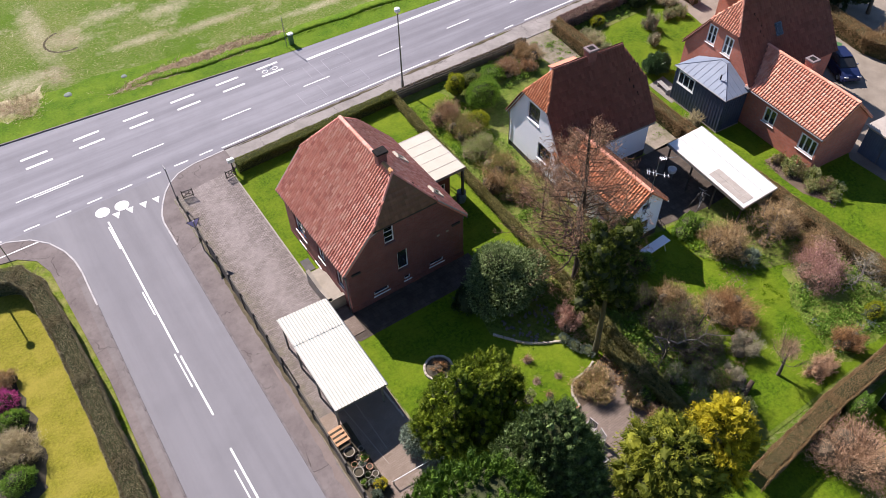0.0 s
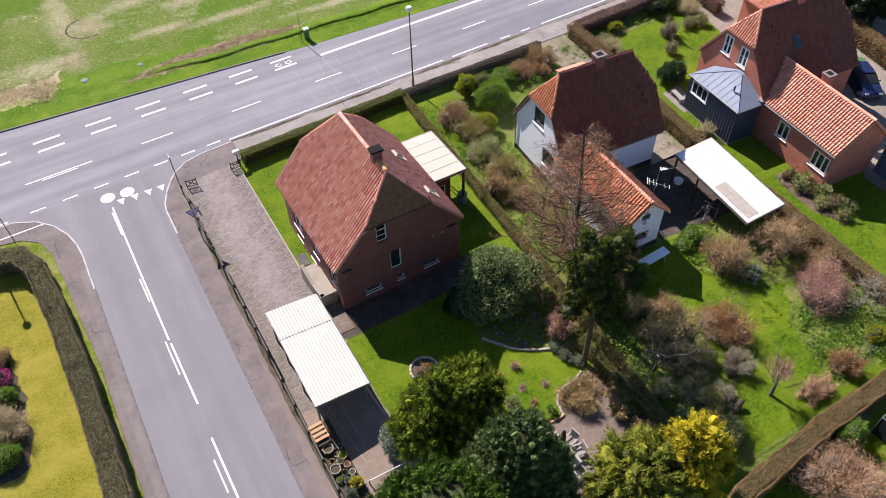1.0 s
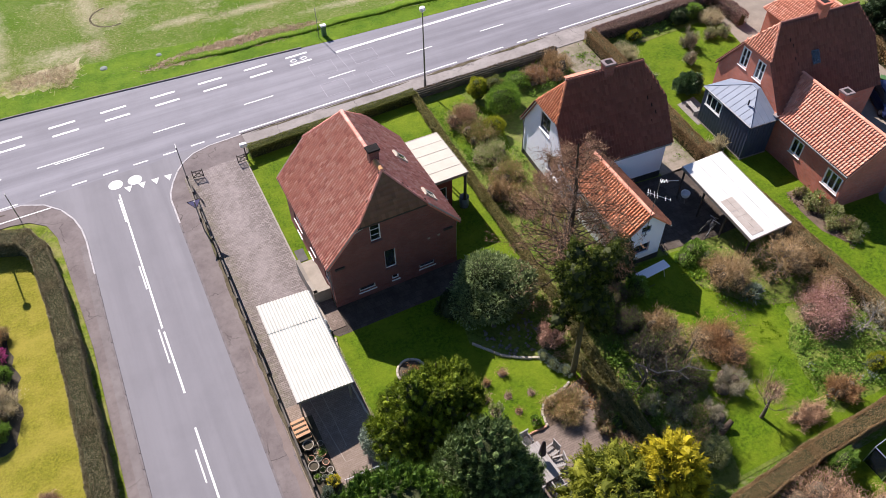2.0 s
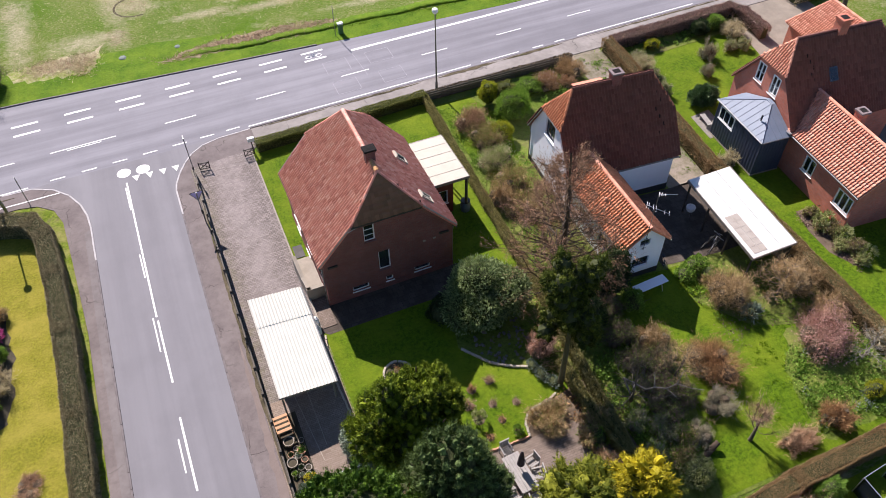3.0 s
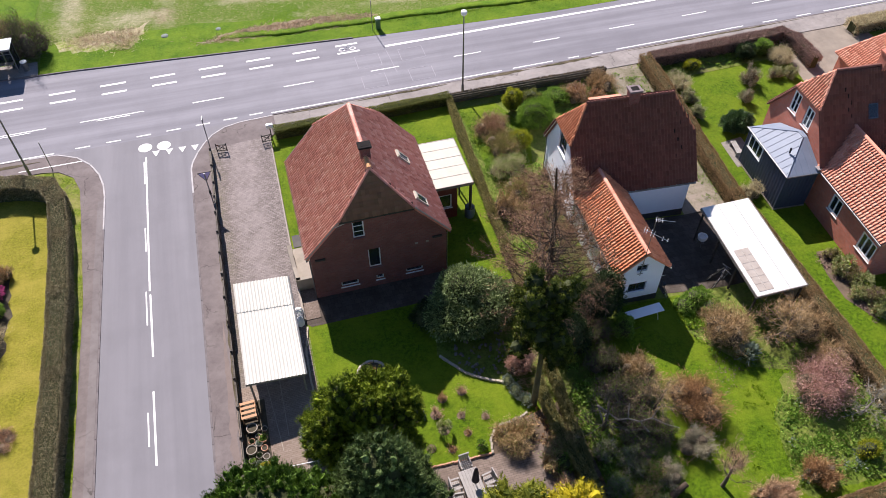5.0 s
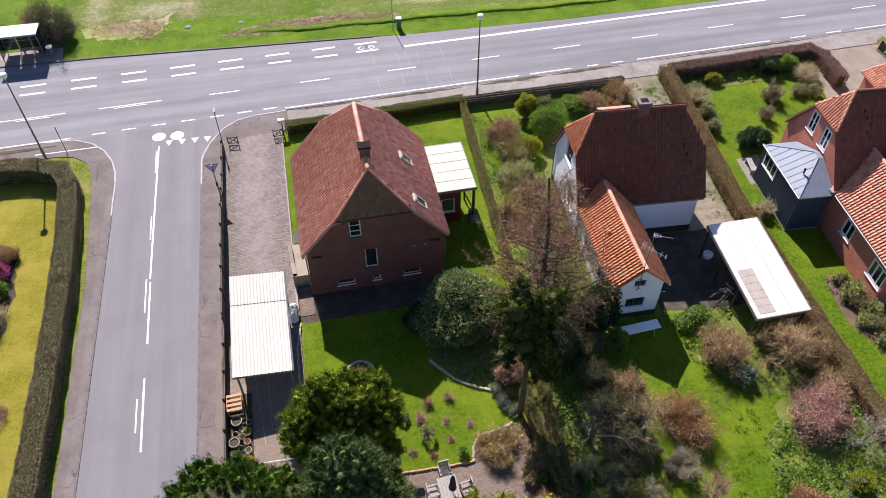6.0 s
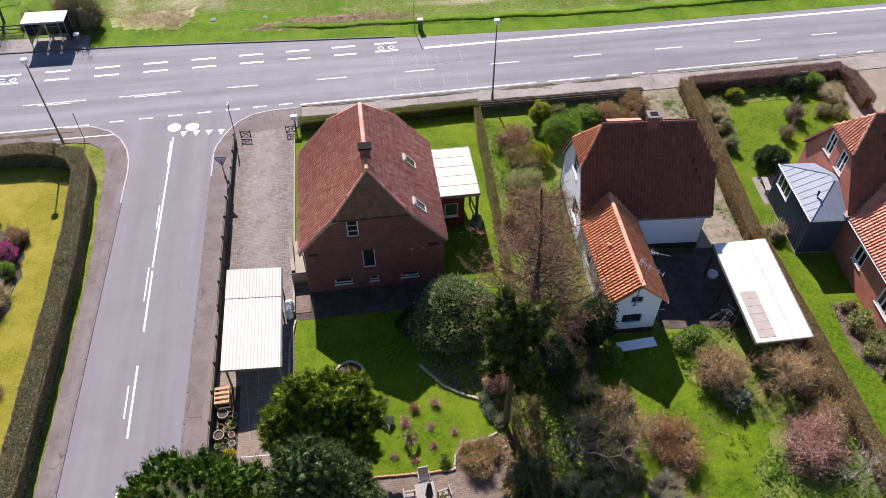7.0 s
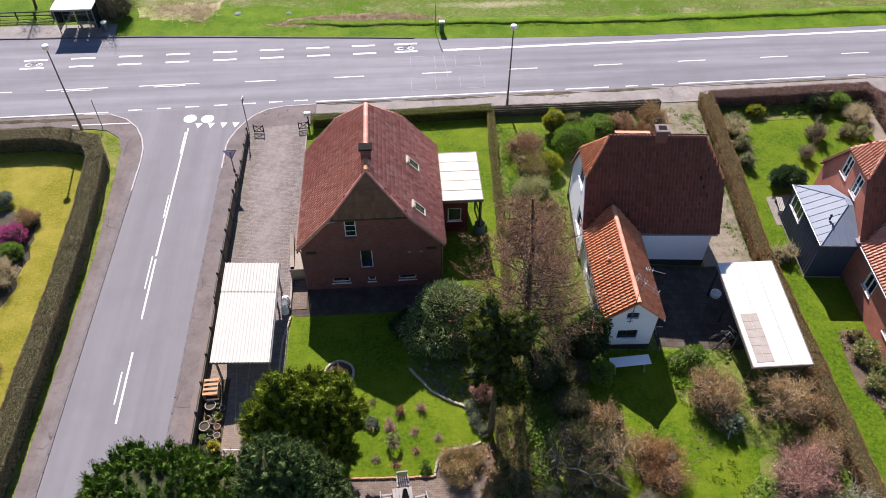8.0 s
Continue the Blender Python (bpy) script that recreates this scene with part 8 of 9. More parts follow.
def garden_bench():
    t = thing("garden_bench", "weathered wooden bench on the small terrace", "bench", 42.55, 32.0, gz(42, 31.6), 80)
    for k in range(4):
        part("slat", boxes((-0.7, -0.2 + 0.11 * k, 0.42, 0.7, -0.11 + 0.11 * k, 0.45)), M_TEAK, t)
    for x in (-0.6, 0.6):
        part("leg", boxes((x - 0.04, -0.2, 0, x + 0.04, 0.22, 0.42)), M_TEAK, t)
    patch("terrace", [(41.8, 30.35), (43.6, 30.55), (43.8, 33.3), (42.0, 33.1)], 0.03, M_GREYWOOD, "small weathered wooden terrace", "terrace", 0.04, grid=2.0)


garden_bench()


# ---- hedges ----
hedge("hedge", "low brown overgrown bank of stems behind the board fence", [(23.7, 43.33), (36.8, 43.38)], 0.4, 0.62, L_DARKTWIG, 10, 1500, 0.1, core=M_TWIGCORE, twiggy=0.3)
hedge("hedge", "tall clipped grey-green hedge along the side road", [(-4.5, 6.0), (-4.5, 24), (-4.62, 30), (-4.9, 35), (-5.25, 38.6), (-6.0, 40.2), (-7.9, 41.0), (-9.5, 41.25), (-30, 40.7)], 1.2, 1.45, L_HEDGE, 1, 1500, 0.075)
hedge("hedge", "clipped olive hedge between front lawn and pavement", [(9.9, 42.55), (23.3, 43.05)], 0.75, 0.95, L_HEDGEG, 2)
hedge("hedge", "thin ragged hedge between the two gardens", [(23.45, 43.0), (23.15, 38), (22.75, 30), (22.4, 22.0), (21.95, 16), (21.5, 10.0)], 0.5, 0.8, L_HEDGEM, 3, 2000, 0.08, twiggy=0.4)
hedge("hedge", "clipped brown hedge beside the gravel drive", [(40.48, 43.2), (39.9, 34), (39.3, 27), (39.2, 18), (39.1, 9.0)], 0.95, 1.3, L_BEECH, 4, 1300, 0.075)
hedge("hedge", "reddish bare hedge along the main road", [(41.2, 43.3), (48, 43.5), (53.6, 43.7), (54.2, 42.5), (54.0, 39.5)], 0.9, 1.2, L_HEDGER, 5, 1300, 0.1, twiggy=0.7)
hedge("hedge", "long clipped brown hedge across the gardens", [(21.8, 5.1), (28, 5.65), (34, 5.8), (42, 5.9), (60, 6.0)], 1.0, 1.55, L_BEECH, 6, 2000, 0.06)
hedge("hedge", "low brown hedge behind the gravel drive", [(62.0, 20.0), (60.6, 26), (61.5, 31), (62.0, 35)], 1.4, 1.5, L_BEECH, 7, 700, 0.11)
hedge("hedge", "roadside hedge of straw-coloured stems", [(60.6, 43.2), (68, 43.5)], 1.2, 1.1, L_STRAW, 8, 700, 0.15, twiggy=0.7)

# ---- the corner garden ----
leafy_bush("rhododendron", "large dark rhododendron bush with leathery leaves", 18.45, 22.35, [(0, 0, 1.3, 1.9, 1.8, 1.4), (1.2, 0.4, 1.2, 1.4, 1.5, 1.3), (-1.0, -0.5, 1.1, 1.4, 1.4, 1.2), (0.1, 0.3, 2.3, 1.5, 1.4, 1.25), (-0.3, -1.2, 1.4, 1.2, 1.1, 1.1), (1.0, -0.9, 1.6, 1.1, 1.1, 1.1), (1.9, -0.3, 1.3, 1.2, 1.2, 1.2)], L_RHOD, 19000, 0.2, 101, 0.4, 0.1)
leafy_bush("shrub", "low dark evergreen shrub in the shade of the gable", 16.3, 22.6, [(0, 0, 0.7, 0.95, 0.9, 0.8)], L_DARK, 3500, 0.11, 102)
twig_bush("shrub", "pinkish-brown twiggy shrub beside the hedge", 20.5, 18.1, 0.95, 1.7, L_PINKTWIG, 5200, 103, 0.014)
twig_bush("shrub", "rust-brown spirea at the patio corner", 18.85, 14.0, 1.35, 0.95, L_TWIG, 5200, 104, 0.013, 0.9, L_BOX, 1500, 0.06)
twig_bush("shrub", "dry brown shrub at the garden edge", 20.9, 13.0, 0.9, 1.0, L_TWIG, 2600, 105, 0.014, 0.8, L_GREEN, 700, 0.07)
leafy_bush("perennial", "clump of fresh green leaves in the bark bed", 20.6, 12.0, [(0, 0, 0.35, 0.5, 0.6, 0.4)], L_GREEN, 700, 0.2, 106, 0.25, 0.8, category="plant")
leafy_bush("lavender", "silver-grey lavender row along the lawn edge", 19.7, 16.6, [(0, 0, 0.2, 0.3, 0.5, 0.25), (-0.2, 0.7, 0.2, 0.3, 0.4, 0.22), (0.4, -0.7, 0.2, 0.3, 0.4, 0.22)], L_SILVER, 1600, 0.12, 107, 0.2, 0.9, category="plant")
leafy_bush("ivy", "pale variegated ivy mound beside the carport", 8.75, 16.6, [(0, 0, 0.7, 0.75, 0.95, 0.8), (0.3, -0.9, 0.5, 0.6, 0.6, 0.6)], L_SILVER, 5200, 0.1, 108, 0.6, 0.1)
for k, (x, y, r, hh, leaf, label) in enumerate((
    (14.2, 18.05, 0.3, 0.16, L_TWIG, "bare rose stump in a round lawn bed"), (15.7, 17.35, 0.36, 0.75, L_RED, "small reddish shrub on the lawn"), (16.85, 17.5, 0.34, 0.7, L_MAUVE, "small bare twiggy shrub on the lawn"),
    (14.15, 16.65, 0.4, 0.35, L_SILVER, "silver-green clump on the lawn"), (15.1, 16.5, 0.42, 0.7, L_MAUVE, "small pink-budded shrub on the lawn"), (15.3, 15.5, 0.42, 0.85, L_SILVER, "pale flowering shrub on the lawn"),
    (16.4, 16.1, 0.32, 0.2, L_DRY, "small dry plant in a round lawn bed"), (16.45, 15.0, 0.3, 0.22, L_RED, "small red-leaved plant on the lawn"), (17.65, 15.7, 0.3, 0.2, L_DRY, "small withered plant in the lawn"),
    (14.35, 14.65, 0.35, 0.25, L_DRY, "small brown plant in the lawn"), (16.9, 14.0, 0.3, 0.5, L_GREEN, "small bright green shrub on the lawn"), (15.4, 14.3, 0.3, 0.2, L_RED, "low reddish plant on the lawn"))):
    patch("bed", arc(x, y, r * 0.75, 0, 330, 11), 0.01, M_BARK, "small round soil bed in the lawn", "bed", z=0.0)
    if k in (3, 5, 10):
        leafy_bush("small_shrub", label, x, y, [(0, 0, hh * 0.42, r * 0.85, r * 0.85, hh * 0.5)], {3: L_SILVER, 5: L_PALE, 10: L_GREEN}[k], 620, 0.11, 120 + k, 0.5, 0.4, 0.01, core=False)
    else:
        twig_bush("small_shrub", label, x, y, r * (1.0 if hh > 0.4 else 0.8), hh * 0.62, leaf, 300, 120 + k, 0.01, 0.6, {0: L_BOX, 4: L_PINK, 9: L_BOX}.get(k, leaf), 260, 0.05, z=0.01)
twig_bush("rose", "bare rose stems in a ringed bed", 12.35, 20.0, 0.6, 0.4, L_RED, 900, 140, 0.014, 0.6, z=0.08)


def yew():
    rng = np.random.default_rng(151)
    t = thing("yew_tree", "broad dark olive evergreen tree with many tops", "tree", 11.6, 14.7, 0)
    for k in range(6):
        a = k * 1.05
        s, _, _ = crooked((0.25 * math.cos(a), 0.25 * math.sin(a), 0), (math.cos(a) * 1.4, math.sin(a) * 1.4, 6.0), 6.1, 0.14, 0.03, rng, 6, 0.1)
        mesh_part("trunk", one_limb(s), M_TRUNK, t, smooth=True)
    lobes = [(-0.5, 0.3, 3.0, 1.8, 1.7, 2.6)]
    for k in range(46):
        a, r = k * 2.4, 2.75 * math.sqrt((k + 0.5) / 46)
        lobes.append((r * math.cos(a) - 0.5, r * math.sin(a) * 0.85 + 0.2, 6.1 - 0.4 * r * r + rng.uniform(-0.9, 0.9), 0.44, 0.44, rng.uniform(0.7, 1.3)))
    clump_crown(t, lobes, L_YEW, 1300, 150, 0.2, rng, 1.5, 0.9, 0.1, 0.3, 0.0, -0.5, 0.08, core=M_CORE, share=0.8, stretch=1.4, apart=1.35, aim=1.3, heart=0.62)


yew()


def pine(x, y, h, lobes, n, leaf, seed, label, size=0.4):
    rng = np.random.default_rng(seed)
    t = thing("pine_tree", label, "tree", x, y, gz(x, y))
    segs, _, _ = crooked((0, 0, -0.1), (0, 0, 1), h * 0.9, 0.24, 0.05, rng, 8, 0.03, 0.1)
    mesh_part("trunk", one_limb(segs), M_TRUNK, t, smooth=True)
    limb = []
    for c in lobes:
        s, _, _ = crooked((0, 0, max(1.0, c[2] - 1.2)), (c[0], c[1], c[2] - max(1.0, c[2] - 1.2)), math.hypot(c[0], c[1]) + 1.0, 0.07, 0.02, rng, 4, 0.1)
        limb += s
    woody("limb", tubes(limb, 5), M_TRUNK, t)
    clump_crown(t, lobes, leaf, int(n * 0.36), 120, 0.18, rng, 1.6, 0.9, 0.11, 0.22, 0.0, -0.4, 0.06, core=M_CORE, share=0.82, stretch=1.3, apart=1.4, aim=1.3, heart=0.6)


def pine_lobes(h, r, low, count, seed):
    rng = np.random.default_rng(seed)
    out = [(0, 0, h - 1.2, r * 0.42, r * 0.42, 1.2)]
    for k in range(count):
        f = (k + 0.5) / count
        z = low + (h - 1.4 - low) * f
        reach = r * (1 - 0.72 * f ** 1.6) * rng.uniform(0.7, 1.0)
        a = k * 2.4 + rng.uniform(-0.3, 0.3)
        out.append((reach * math.cos(a) * 0.75, reach * math.sin(a) * 0.75, z, 0.7 + 0.2 * (1 - f), 0.7 + 0.2 * (1 - f), 0.55))
    return out


pine(11.1, 9.5, 11.0, pine_lobes(11.0, 2.9, 4.6, 70, 5), 3600, L_PINE, 161, "tall grey-green pine with loose branches", 0.5)
pine(6.7, 8.3, 11.7, pine_lobes(11.7, 4.7, 5.4, 100, 6), 5600, L_PINE2, 162, "broad dark green mountain pine by the road", 0.5)
twig_bush("shrub", "dead brown branches between the two pines", 9.6, 9.4, 1.1, 1.2, L_MAUVE, 2600, 163, 0.016, 0.6, z=6.9)


def conifer(x, y, lobes, leaf, n, seed, label, size=0.34, lift=-0.15, trunk=(0.2, 6.0), lean=(0, 0), bark=None, name="conifer", width=0.3, clumps=0.3, r=0.3, flat=0.6, hang=0.0, stretch=0.5, share=0.6, apart=1.35):
    rng = np.random.default_rng(seed)
    t = thing(name, label, "tree", x, y, gz(x, y))
    segs, _, _ = crooked((0, 0, -0.1), (lean[0], lean[1], trunk[1]), trunk[1], trunk[0], 0.05, rng, 7, 0.03)
    mesh_part("trunk", one_limb(segs), bark or M_TRUNK, t, smooth=True)
    clump_crown(t, lobes, leaf, int(n * clumps), 120, r, rng, lift, flat, size, width, hang, -0.6, 0.12, core=M_CORE, share=share, stretch=stretch, apart=apart, heart=0.6)


conifer(20.4, 15.7, [(0.25, 0.5, 8.0, 0.5, 0.5, 1.7)] + [(0.25 + (0.5 + 0.75 * ((k * 3) % 7) / 7) * math.cos(k * 2.4), 0.5 + (0.5 + 0.75 * ((k * 3) % 7) / 7) * math.sin(k * 2.4), 4.2 + 5.3 * ((k * 7) % 31) / 31, 0.52, 0.52, 0.62) for k in range(31)], L_THUJA, 2600, 171, "dark cypress with a bare trunk", 0.1, 0.9, (0.19, 9.0), (-0.02, 0.05), M_TRUNKG, width=0.42, clumps=0.28, r=0.22, flat=1.0, share=0.85, apart=1.6)
conifer(16.1, 6.9, [(0, 0, 3.6, 1.7, 1.7, 3.0)] + [(1.9 * math.sqrt((k + 0.5) / 26) * math.cos(k * 2.4), 2.0 * math.sqrt((k + 0.5) / 26) * math.sin(k * 2.4), 7.2 - 2.6 * (k + 0.5) / 26, 0.6, 0.6, 0.75) for k in range(26)], L_CONIF, 3400, 172, "spreading olive-green cypress with feathery sprays", 0.15, 0.1, (0.18, 6.0), width=0.3, clumps=0.2, r=0.3, flat=0.5, hang=0.8, stretch=1.6)
conifer(18.0, 6.4, [(0, 0, 5.8, 1.1, 1.1, 2.9)] + [(1.25 * math.sqrt((k + 0.5) / 18) * math.cos(k * 2.4), 1.25 * math.sqrt((k + 0.5) / 18) * math.sin(k * 2.4), 8.6 - 3.4 * (k + 0.5) / 18, 0.5, 0.5, 0.6) for k in range(18)], L_GOLD, 2200, 173, "golden yellow cypress with feathery sprays", 0.14, 0.1, (0.18, 7.5), width=0.34, clumps=0.24, r=0.26, flat=0.5, hang=0.8, stretch=1.5)

# ---- the border between the gardens ----
bare_tree("larch_tree", "leafless reddish-brown larch between the gardens", 23.1, 20.6, 12.7, 4.2, 181, 120, 95, L_LARCH, (0.0, 0.0), 0.26, 0.2, M_LARCHBARK, 0.019, 0.03, 0.36)
bare_tree("small_tree", "bare brown garden tree beside the annex", 24.9, 26.0, 5.6, 2.6, 182, 46, 90, L_LARCH, (0.1, 0), 0.1, 0.12, M_TRUNK, 0.018, 0.14, 0.36)
bare_tree("small_tree", "bare bushy tree at the hedge", 24.6, 23.4, 5.0, 2.4, 183, 40, 90, L_LARCH, (0, 0.1), 0.09, 0.12, M_TRUNK, 0.018, 0.14, 0.36)
elder = bare_tree("elder_tree", "dark bare elder with a long pale twisted limb", 23.4, 13.2, 3.2, 2.4, 184, 18, 16, L_DARKTWIG, (0.2, -0.1), 0.12, 0.1, M_TRUNK, 0.018, 0.08, 0.45)
bend = [Vector(p) for p in ((0, 0, 0.5), (-0.15, 0.8, 1.3), (0.1, 0.2, 1.5), (0.5, -0.3, 1.35), (0.95, -0.45, 1.5), (1.5, -0.75, 1.45), (2.1, -0.8, 1.6), (2.7, -1.3, 1.5), (3.2, -1.7, 1.6))]
part("low_limb", rods(*[(p, q, 0.052 - 0.004 * k, 0.048 - 0.004 * k) for k, (p, q) in enumerate(zip(bend, bend[1:]))], ((0.95, -0.45, 1.5), (1.2, 0.1, 2.0), 0.03), ((1.5, -0.75, 1.45), (1.7, -1.4, 1.4), 0.03), ((0.1, 0.2, 1.5), (-0.4, -0.3, 2.1), 0.035), ((2.1, -0.8, 1.6), (2.6, -0.5, 2.0), 0.025), sides=6), M_LIMB, elder, "pale bare limb")
bare_tree("elder_tree", "tangled bare shrub tree in the shade", 26.4, 13.4, 2.8, 2.0, 185, 26, 25, L_TWIG, (-0.1, 0.1), 0.08, 0.1, M_TRUNK, 0.018, 0.1, 0.45)
leafy_bush("evergreen", "very dark evergreen bush against the annex gable", 26.3, 20.3, [(0, 0, 1.7, 1.1, 1.1, 1.7), (0.4, 0.4, 2.4, 0.8, 0.8, 1.1), (-0.6, 0, 1.2, 0.9, 0.9, 1.1)], L_DARK, 8000, 0.13, 186)
leafy_bush("shrub", "fresh green shrub beside the trestle table", 27.0, 18.7, [(0, 0, 0.7, 0.6, 0.7, 0.8)], L_GREEN, 2200, 0.11, 187)
leafy_bush("evergreen", "dark green bush below the cypress", 23.6, 18.6, [(0, 0, 1.2, 1.1, 1.1, 1.3), (0.4, 0.8, 0.9, 0.8, 0.8, 0.9)], L_DARK, 5000, 0.13, 188)
twig_bush("shrub", "rounded russet shrub on the lawn edge", 28.7, 13.3, 1.75, 2.1, L_RED, 7500, 189, 0.014, 0.8, L_RED, 1500, 0.05)
twig_bush("shrub", "dull brown shrub under the trees", 26.7, 15.6, 1.3, 1.8, L_TWIG, 4200, 190, 0.015)
twig_bush("shrub", "brown shrub in the dark bed", 20.2, 12.2, 0.8, 0.9, L_TWIG, 3000, 191, 0.015, 0.7, L_GREEN, 500, 0.08)
twig_bush("shrub", "brown shrub at the foot of the hedge", 20.3, 10.4, 0.8, 0.9, L_MAUVE, 3000, 192, 0.015, 0.7, L_GREEN, 500, 0.08)
twig_bush("shrub", "straggling brown shrub by the thin hedge", 23.9, 30.0, 1.1, 1.9, L_TWIG, 3500, 193, 0.015)

for k, (x, y, r, h) in enumerate(((24.6, 11.6, 1.0, 1.1), (25.0, 13.0, 1.2, 1.4), (24.8, 15.0, 1.0, 1.4), (26.0, 14.6, 1.3, 1.8), (26.3, 12.2, 0.9, 1.0), (25.0, 17.0, 1.0, 1.4), (25.4, 19.0, 1.0, 1.6))):
    twig_bush("thicket", "dark tangled bare thicket below the trees", x, y, r, h, L_DARKTWIG, 3600, 600 + k, 0.013, 0.5, L_GREEN if k % 2 else L_BOX, 1300, 0.09)

# ---- garden of the white house ----
twig_bush("shrub", "mauve-brown bare shrub in the front garden", 25.6, 38.4, 1.5, 1.7, L_MAUVE, 6500, 201, 0.013, 0.7, L_GREEN, 900, 0.07)
twig_bush("shrub", "olive and brown mixed shrub in the front garden", 25.7, 36.2, 1.6, 1.6, L_TWIG, 6000, 202, 0.013, 0.6, L_BOX, 4200, 0.08)
leafy_bush("shrub", "yellow-green rounded shrub in the front garden", 27.0, 36.4, [(0, 0, 0.75, 0.8, 0.75, 0.75)], L_LIME, 4000, 0.1, 203)
twig_bush("shrub", "pale twiggy shrub along the hedge", 25.2, 33.8, 1.6, 1.6, L_STRAW, 5000, 204, 0.012, 0.7, L_GREEN, 5000, 0.09)
twig_bush("shrub", "mixed green and brown shrub beside the house", 25.6, 31.4, 1.5, 1.5, L_TWIG, 5500, 205, 0.013, 0.7, L_GREEN, 3600, 0.08)
twig_bush("shrub", "low tangled shrub below the bare trees", 25.0, 28.9, 1.4, 1.3, L_TWIG, 4500, 200, 0.013, 0.7, L_GREEN, 2600, 0.08)
leafy_bush("clipped_shrub", "clipped yellow-green dome by the fence", 27.95, 40.75, [(0, 0, 1.0, 0.72, 0.72, 1.1)], L_LIME, 6000, 0.085, 206, 0.5, 0.0)
leafy_bush("clipped_shrub", "grey-green rounded shrub by the fence", 29.4, 40.7, [(0, 0, 0.8, 0.85, 0.8, 0.9)], L_HEDGEG, 5200, 0.09, 207)
leafy_bush("clipped_shrub", "large rounded green box shrub", 28.95, 38.4, [(0, 0, 1.1, 1.3, 1.15, 1.2), (1.0, 1.0, 0.8, 0.8, 0.8, 0.85)], L_BOX, 15000, 0.09, 208, 0.5, 0.0)
leafy_bush("shrub", "bright green ground shrub behind the fence", 31.8, 41.0, [(0, 0, 0.45, 1.1, 0.9, 0.5)], L_GREEN, 3000, 0.13, 209)
twig_bush("shrub", "reddish hydrangea with dry flower heads", 33.25, 40.8, 1.0, 1.3, L_RED, 4200, 210, 0.015, 0.7, L_DRY, 2600, 0.1)
twig_bush("shrub", "brown shrub at the drive corner", 35.7, 41.5, 1.15, 1.4, L_TWIG, 4600, 211, 0.015, 0.7, L_BEECH, 2200, 0.08)
twig_bush("shrub", "low russet shrub beside the drive", 34.95, 40.2, 0.8, 0.85, L_RED, 3600, 212, 0.014, 0.8, L_DRY, 1800, 0.07)
twig_bush("shrub", "dense brown bare shrub behind the yard", 32.9, 17.2, 1.7, 1.9, L_TWIG, 7200, 213, 0.015, 0.8)
bare_tree("small_tree", "low bare tree below the lean-to", 36.2, 16.2, 2.7, 2.0, 214, 32, 70, L_TWIG, (0, 0), 0.09, 0.1, M_LIMB, 0.024, 0.1, 0.5)
twig_bush("shrub", "dark brown shrub beside the hedge", 37.7, 16.0, 1.1, 1.8, L_TWIG, 4200, 215, 0.015, 0.8)
leafy_bush("shrub", "fresh green bramble beside the yard", 32.6, 19.9, [(0, 0, 0.4, 0.9, 0.6, 0.5), (-0.9, -0.3, 0.3, 0.6, 0.6, 0.4), (0.5, -0.9, 0.35, 0.6, 0.6, 0.45)], L_GREEN, 2800, 0.15, 216)
leafy_bush("fern", "grey-green yucca clump in the soil bed", 33.4, 15.4, [(0, 0, 0.4, 0.4, 0.4, 0.5)], L_SILVER, 500, 0.4, 217, 0.14, 0.9, category="plant")
twig_bush("flowering_shrub", "large bare shrub with pale pink blossom", 36.1, 12.3, 1.85, 2.3, L_PINKTWIG, 9000, 218, 0.014, 0.6, L_PINK, 4200, 0.08)
twig_bush("shrub", "brown bare shrub beside the pink one", 37.4, 13.6, 1.6, 1.8, L_TWIG, 5000, 219, 0.014, 0.6)
bare_tree("fruit_tree", "small pruned fruit tree with upright shoots", 27.9, 8.7, 2.3, 1.7, 221, 20, 40, L_PINKTWIG, (0.3, 0.1), 0.12, 0.4, M_TRUNK, 0.016, 0.4, 0.4)
twig_bush("shrub", "rounded russet clipped shrub by the hedge", 32.9, 7.9, 0.95, 1.45, L_RED, 4600, 222, 0.013, 0.8, L_RED, 2400, 0.05)
twig_bush("shrub", "low dry grey-brown shrub", 30.2, 7.6, 1.5, 0.8, L_MAUVE, 4000, 223, 0.014, 0.5, ry=0.7)
leafy_bush("forsythia", "small yellow-flowered shrub in the border", 36.2, 8.4, [(0, 0, 0.45, 0.7, 0.45, 0.5)], L_LIME, 1500, 0.09, 226)
bare_tree("small_tree", "grey bare branches over the border", 37.4, 10.4, 2.4, 1.6, 227, 22, 16, L_GREYTWIG, (0, 0), 0.07, 0.1, M_LIMB, 0.024, 0.05, 0.45)
twig_bush("shrub", "large mauve-brown bare shrub behind the hedge", 26.6, 3.0, 2.4, 2.3, L_MAUVE, 9000, 228, 0.016, 0.7)
twig_bush("shrub", "large brown bare shrub behind the hedge", 29.6, 1.2, 2.0, 2.2, L_MAUVE, 7000, 229, 0.016, 0.7)
leafy_bush("evergreen", "light green ivy hanging on the hedge", 29.2, 4.7, [(0, 0, 0.8, 0.9, 0.5, 0.9)], L_GREEN, 2400, 0.11, 230)
stump = thing("tree_stump", "dark split tree stump on the lawn", "tree stump", 25.2, 8.9, gz(25.2, 8.9), 20)
part("stump", rods(((0, 0, -0.05), (0.85, -0.1, 0.5), 0.19, 0.14), sides=10), M_LARCHBARK, stump)

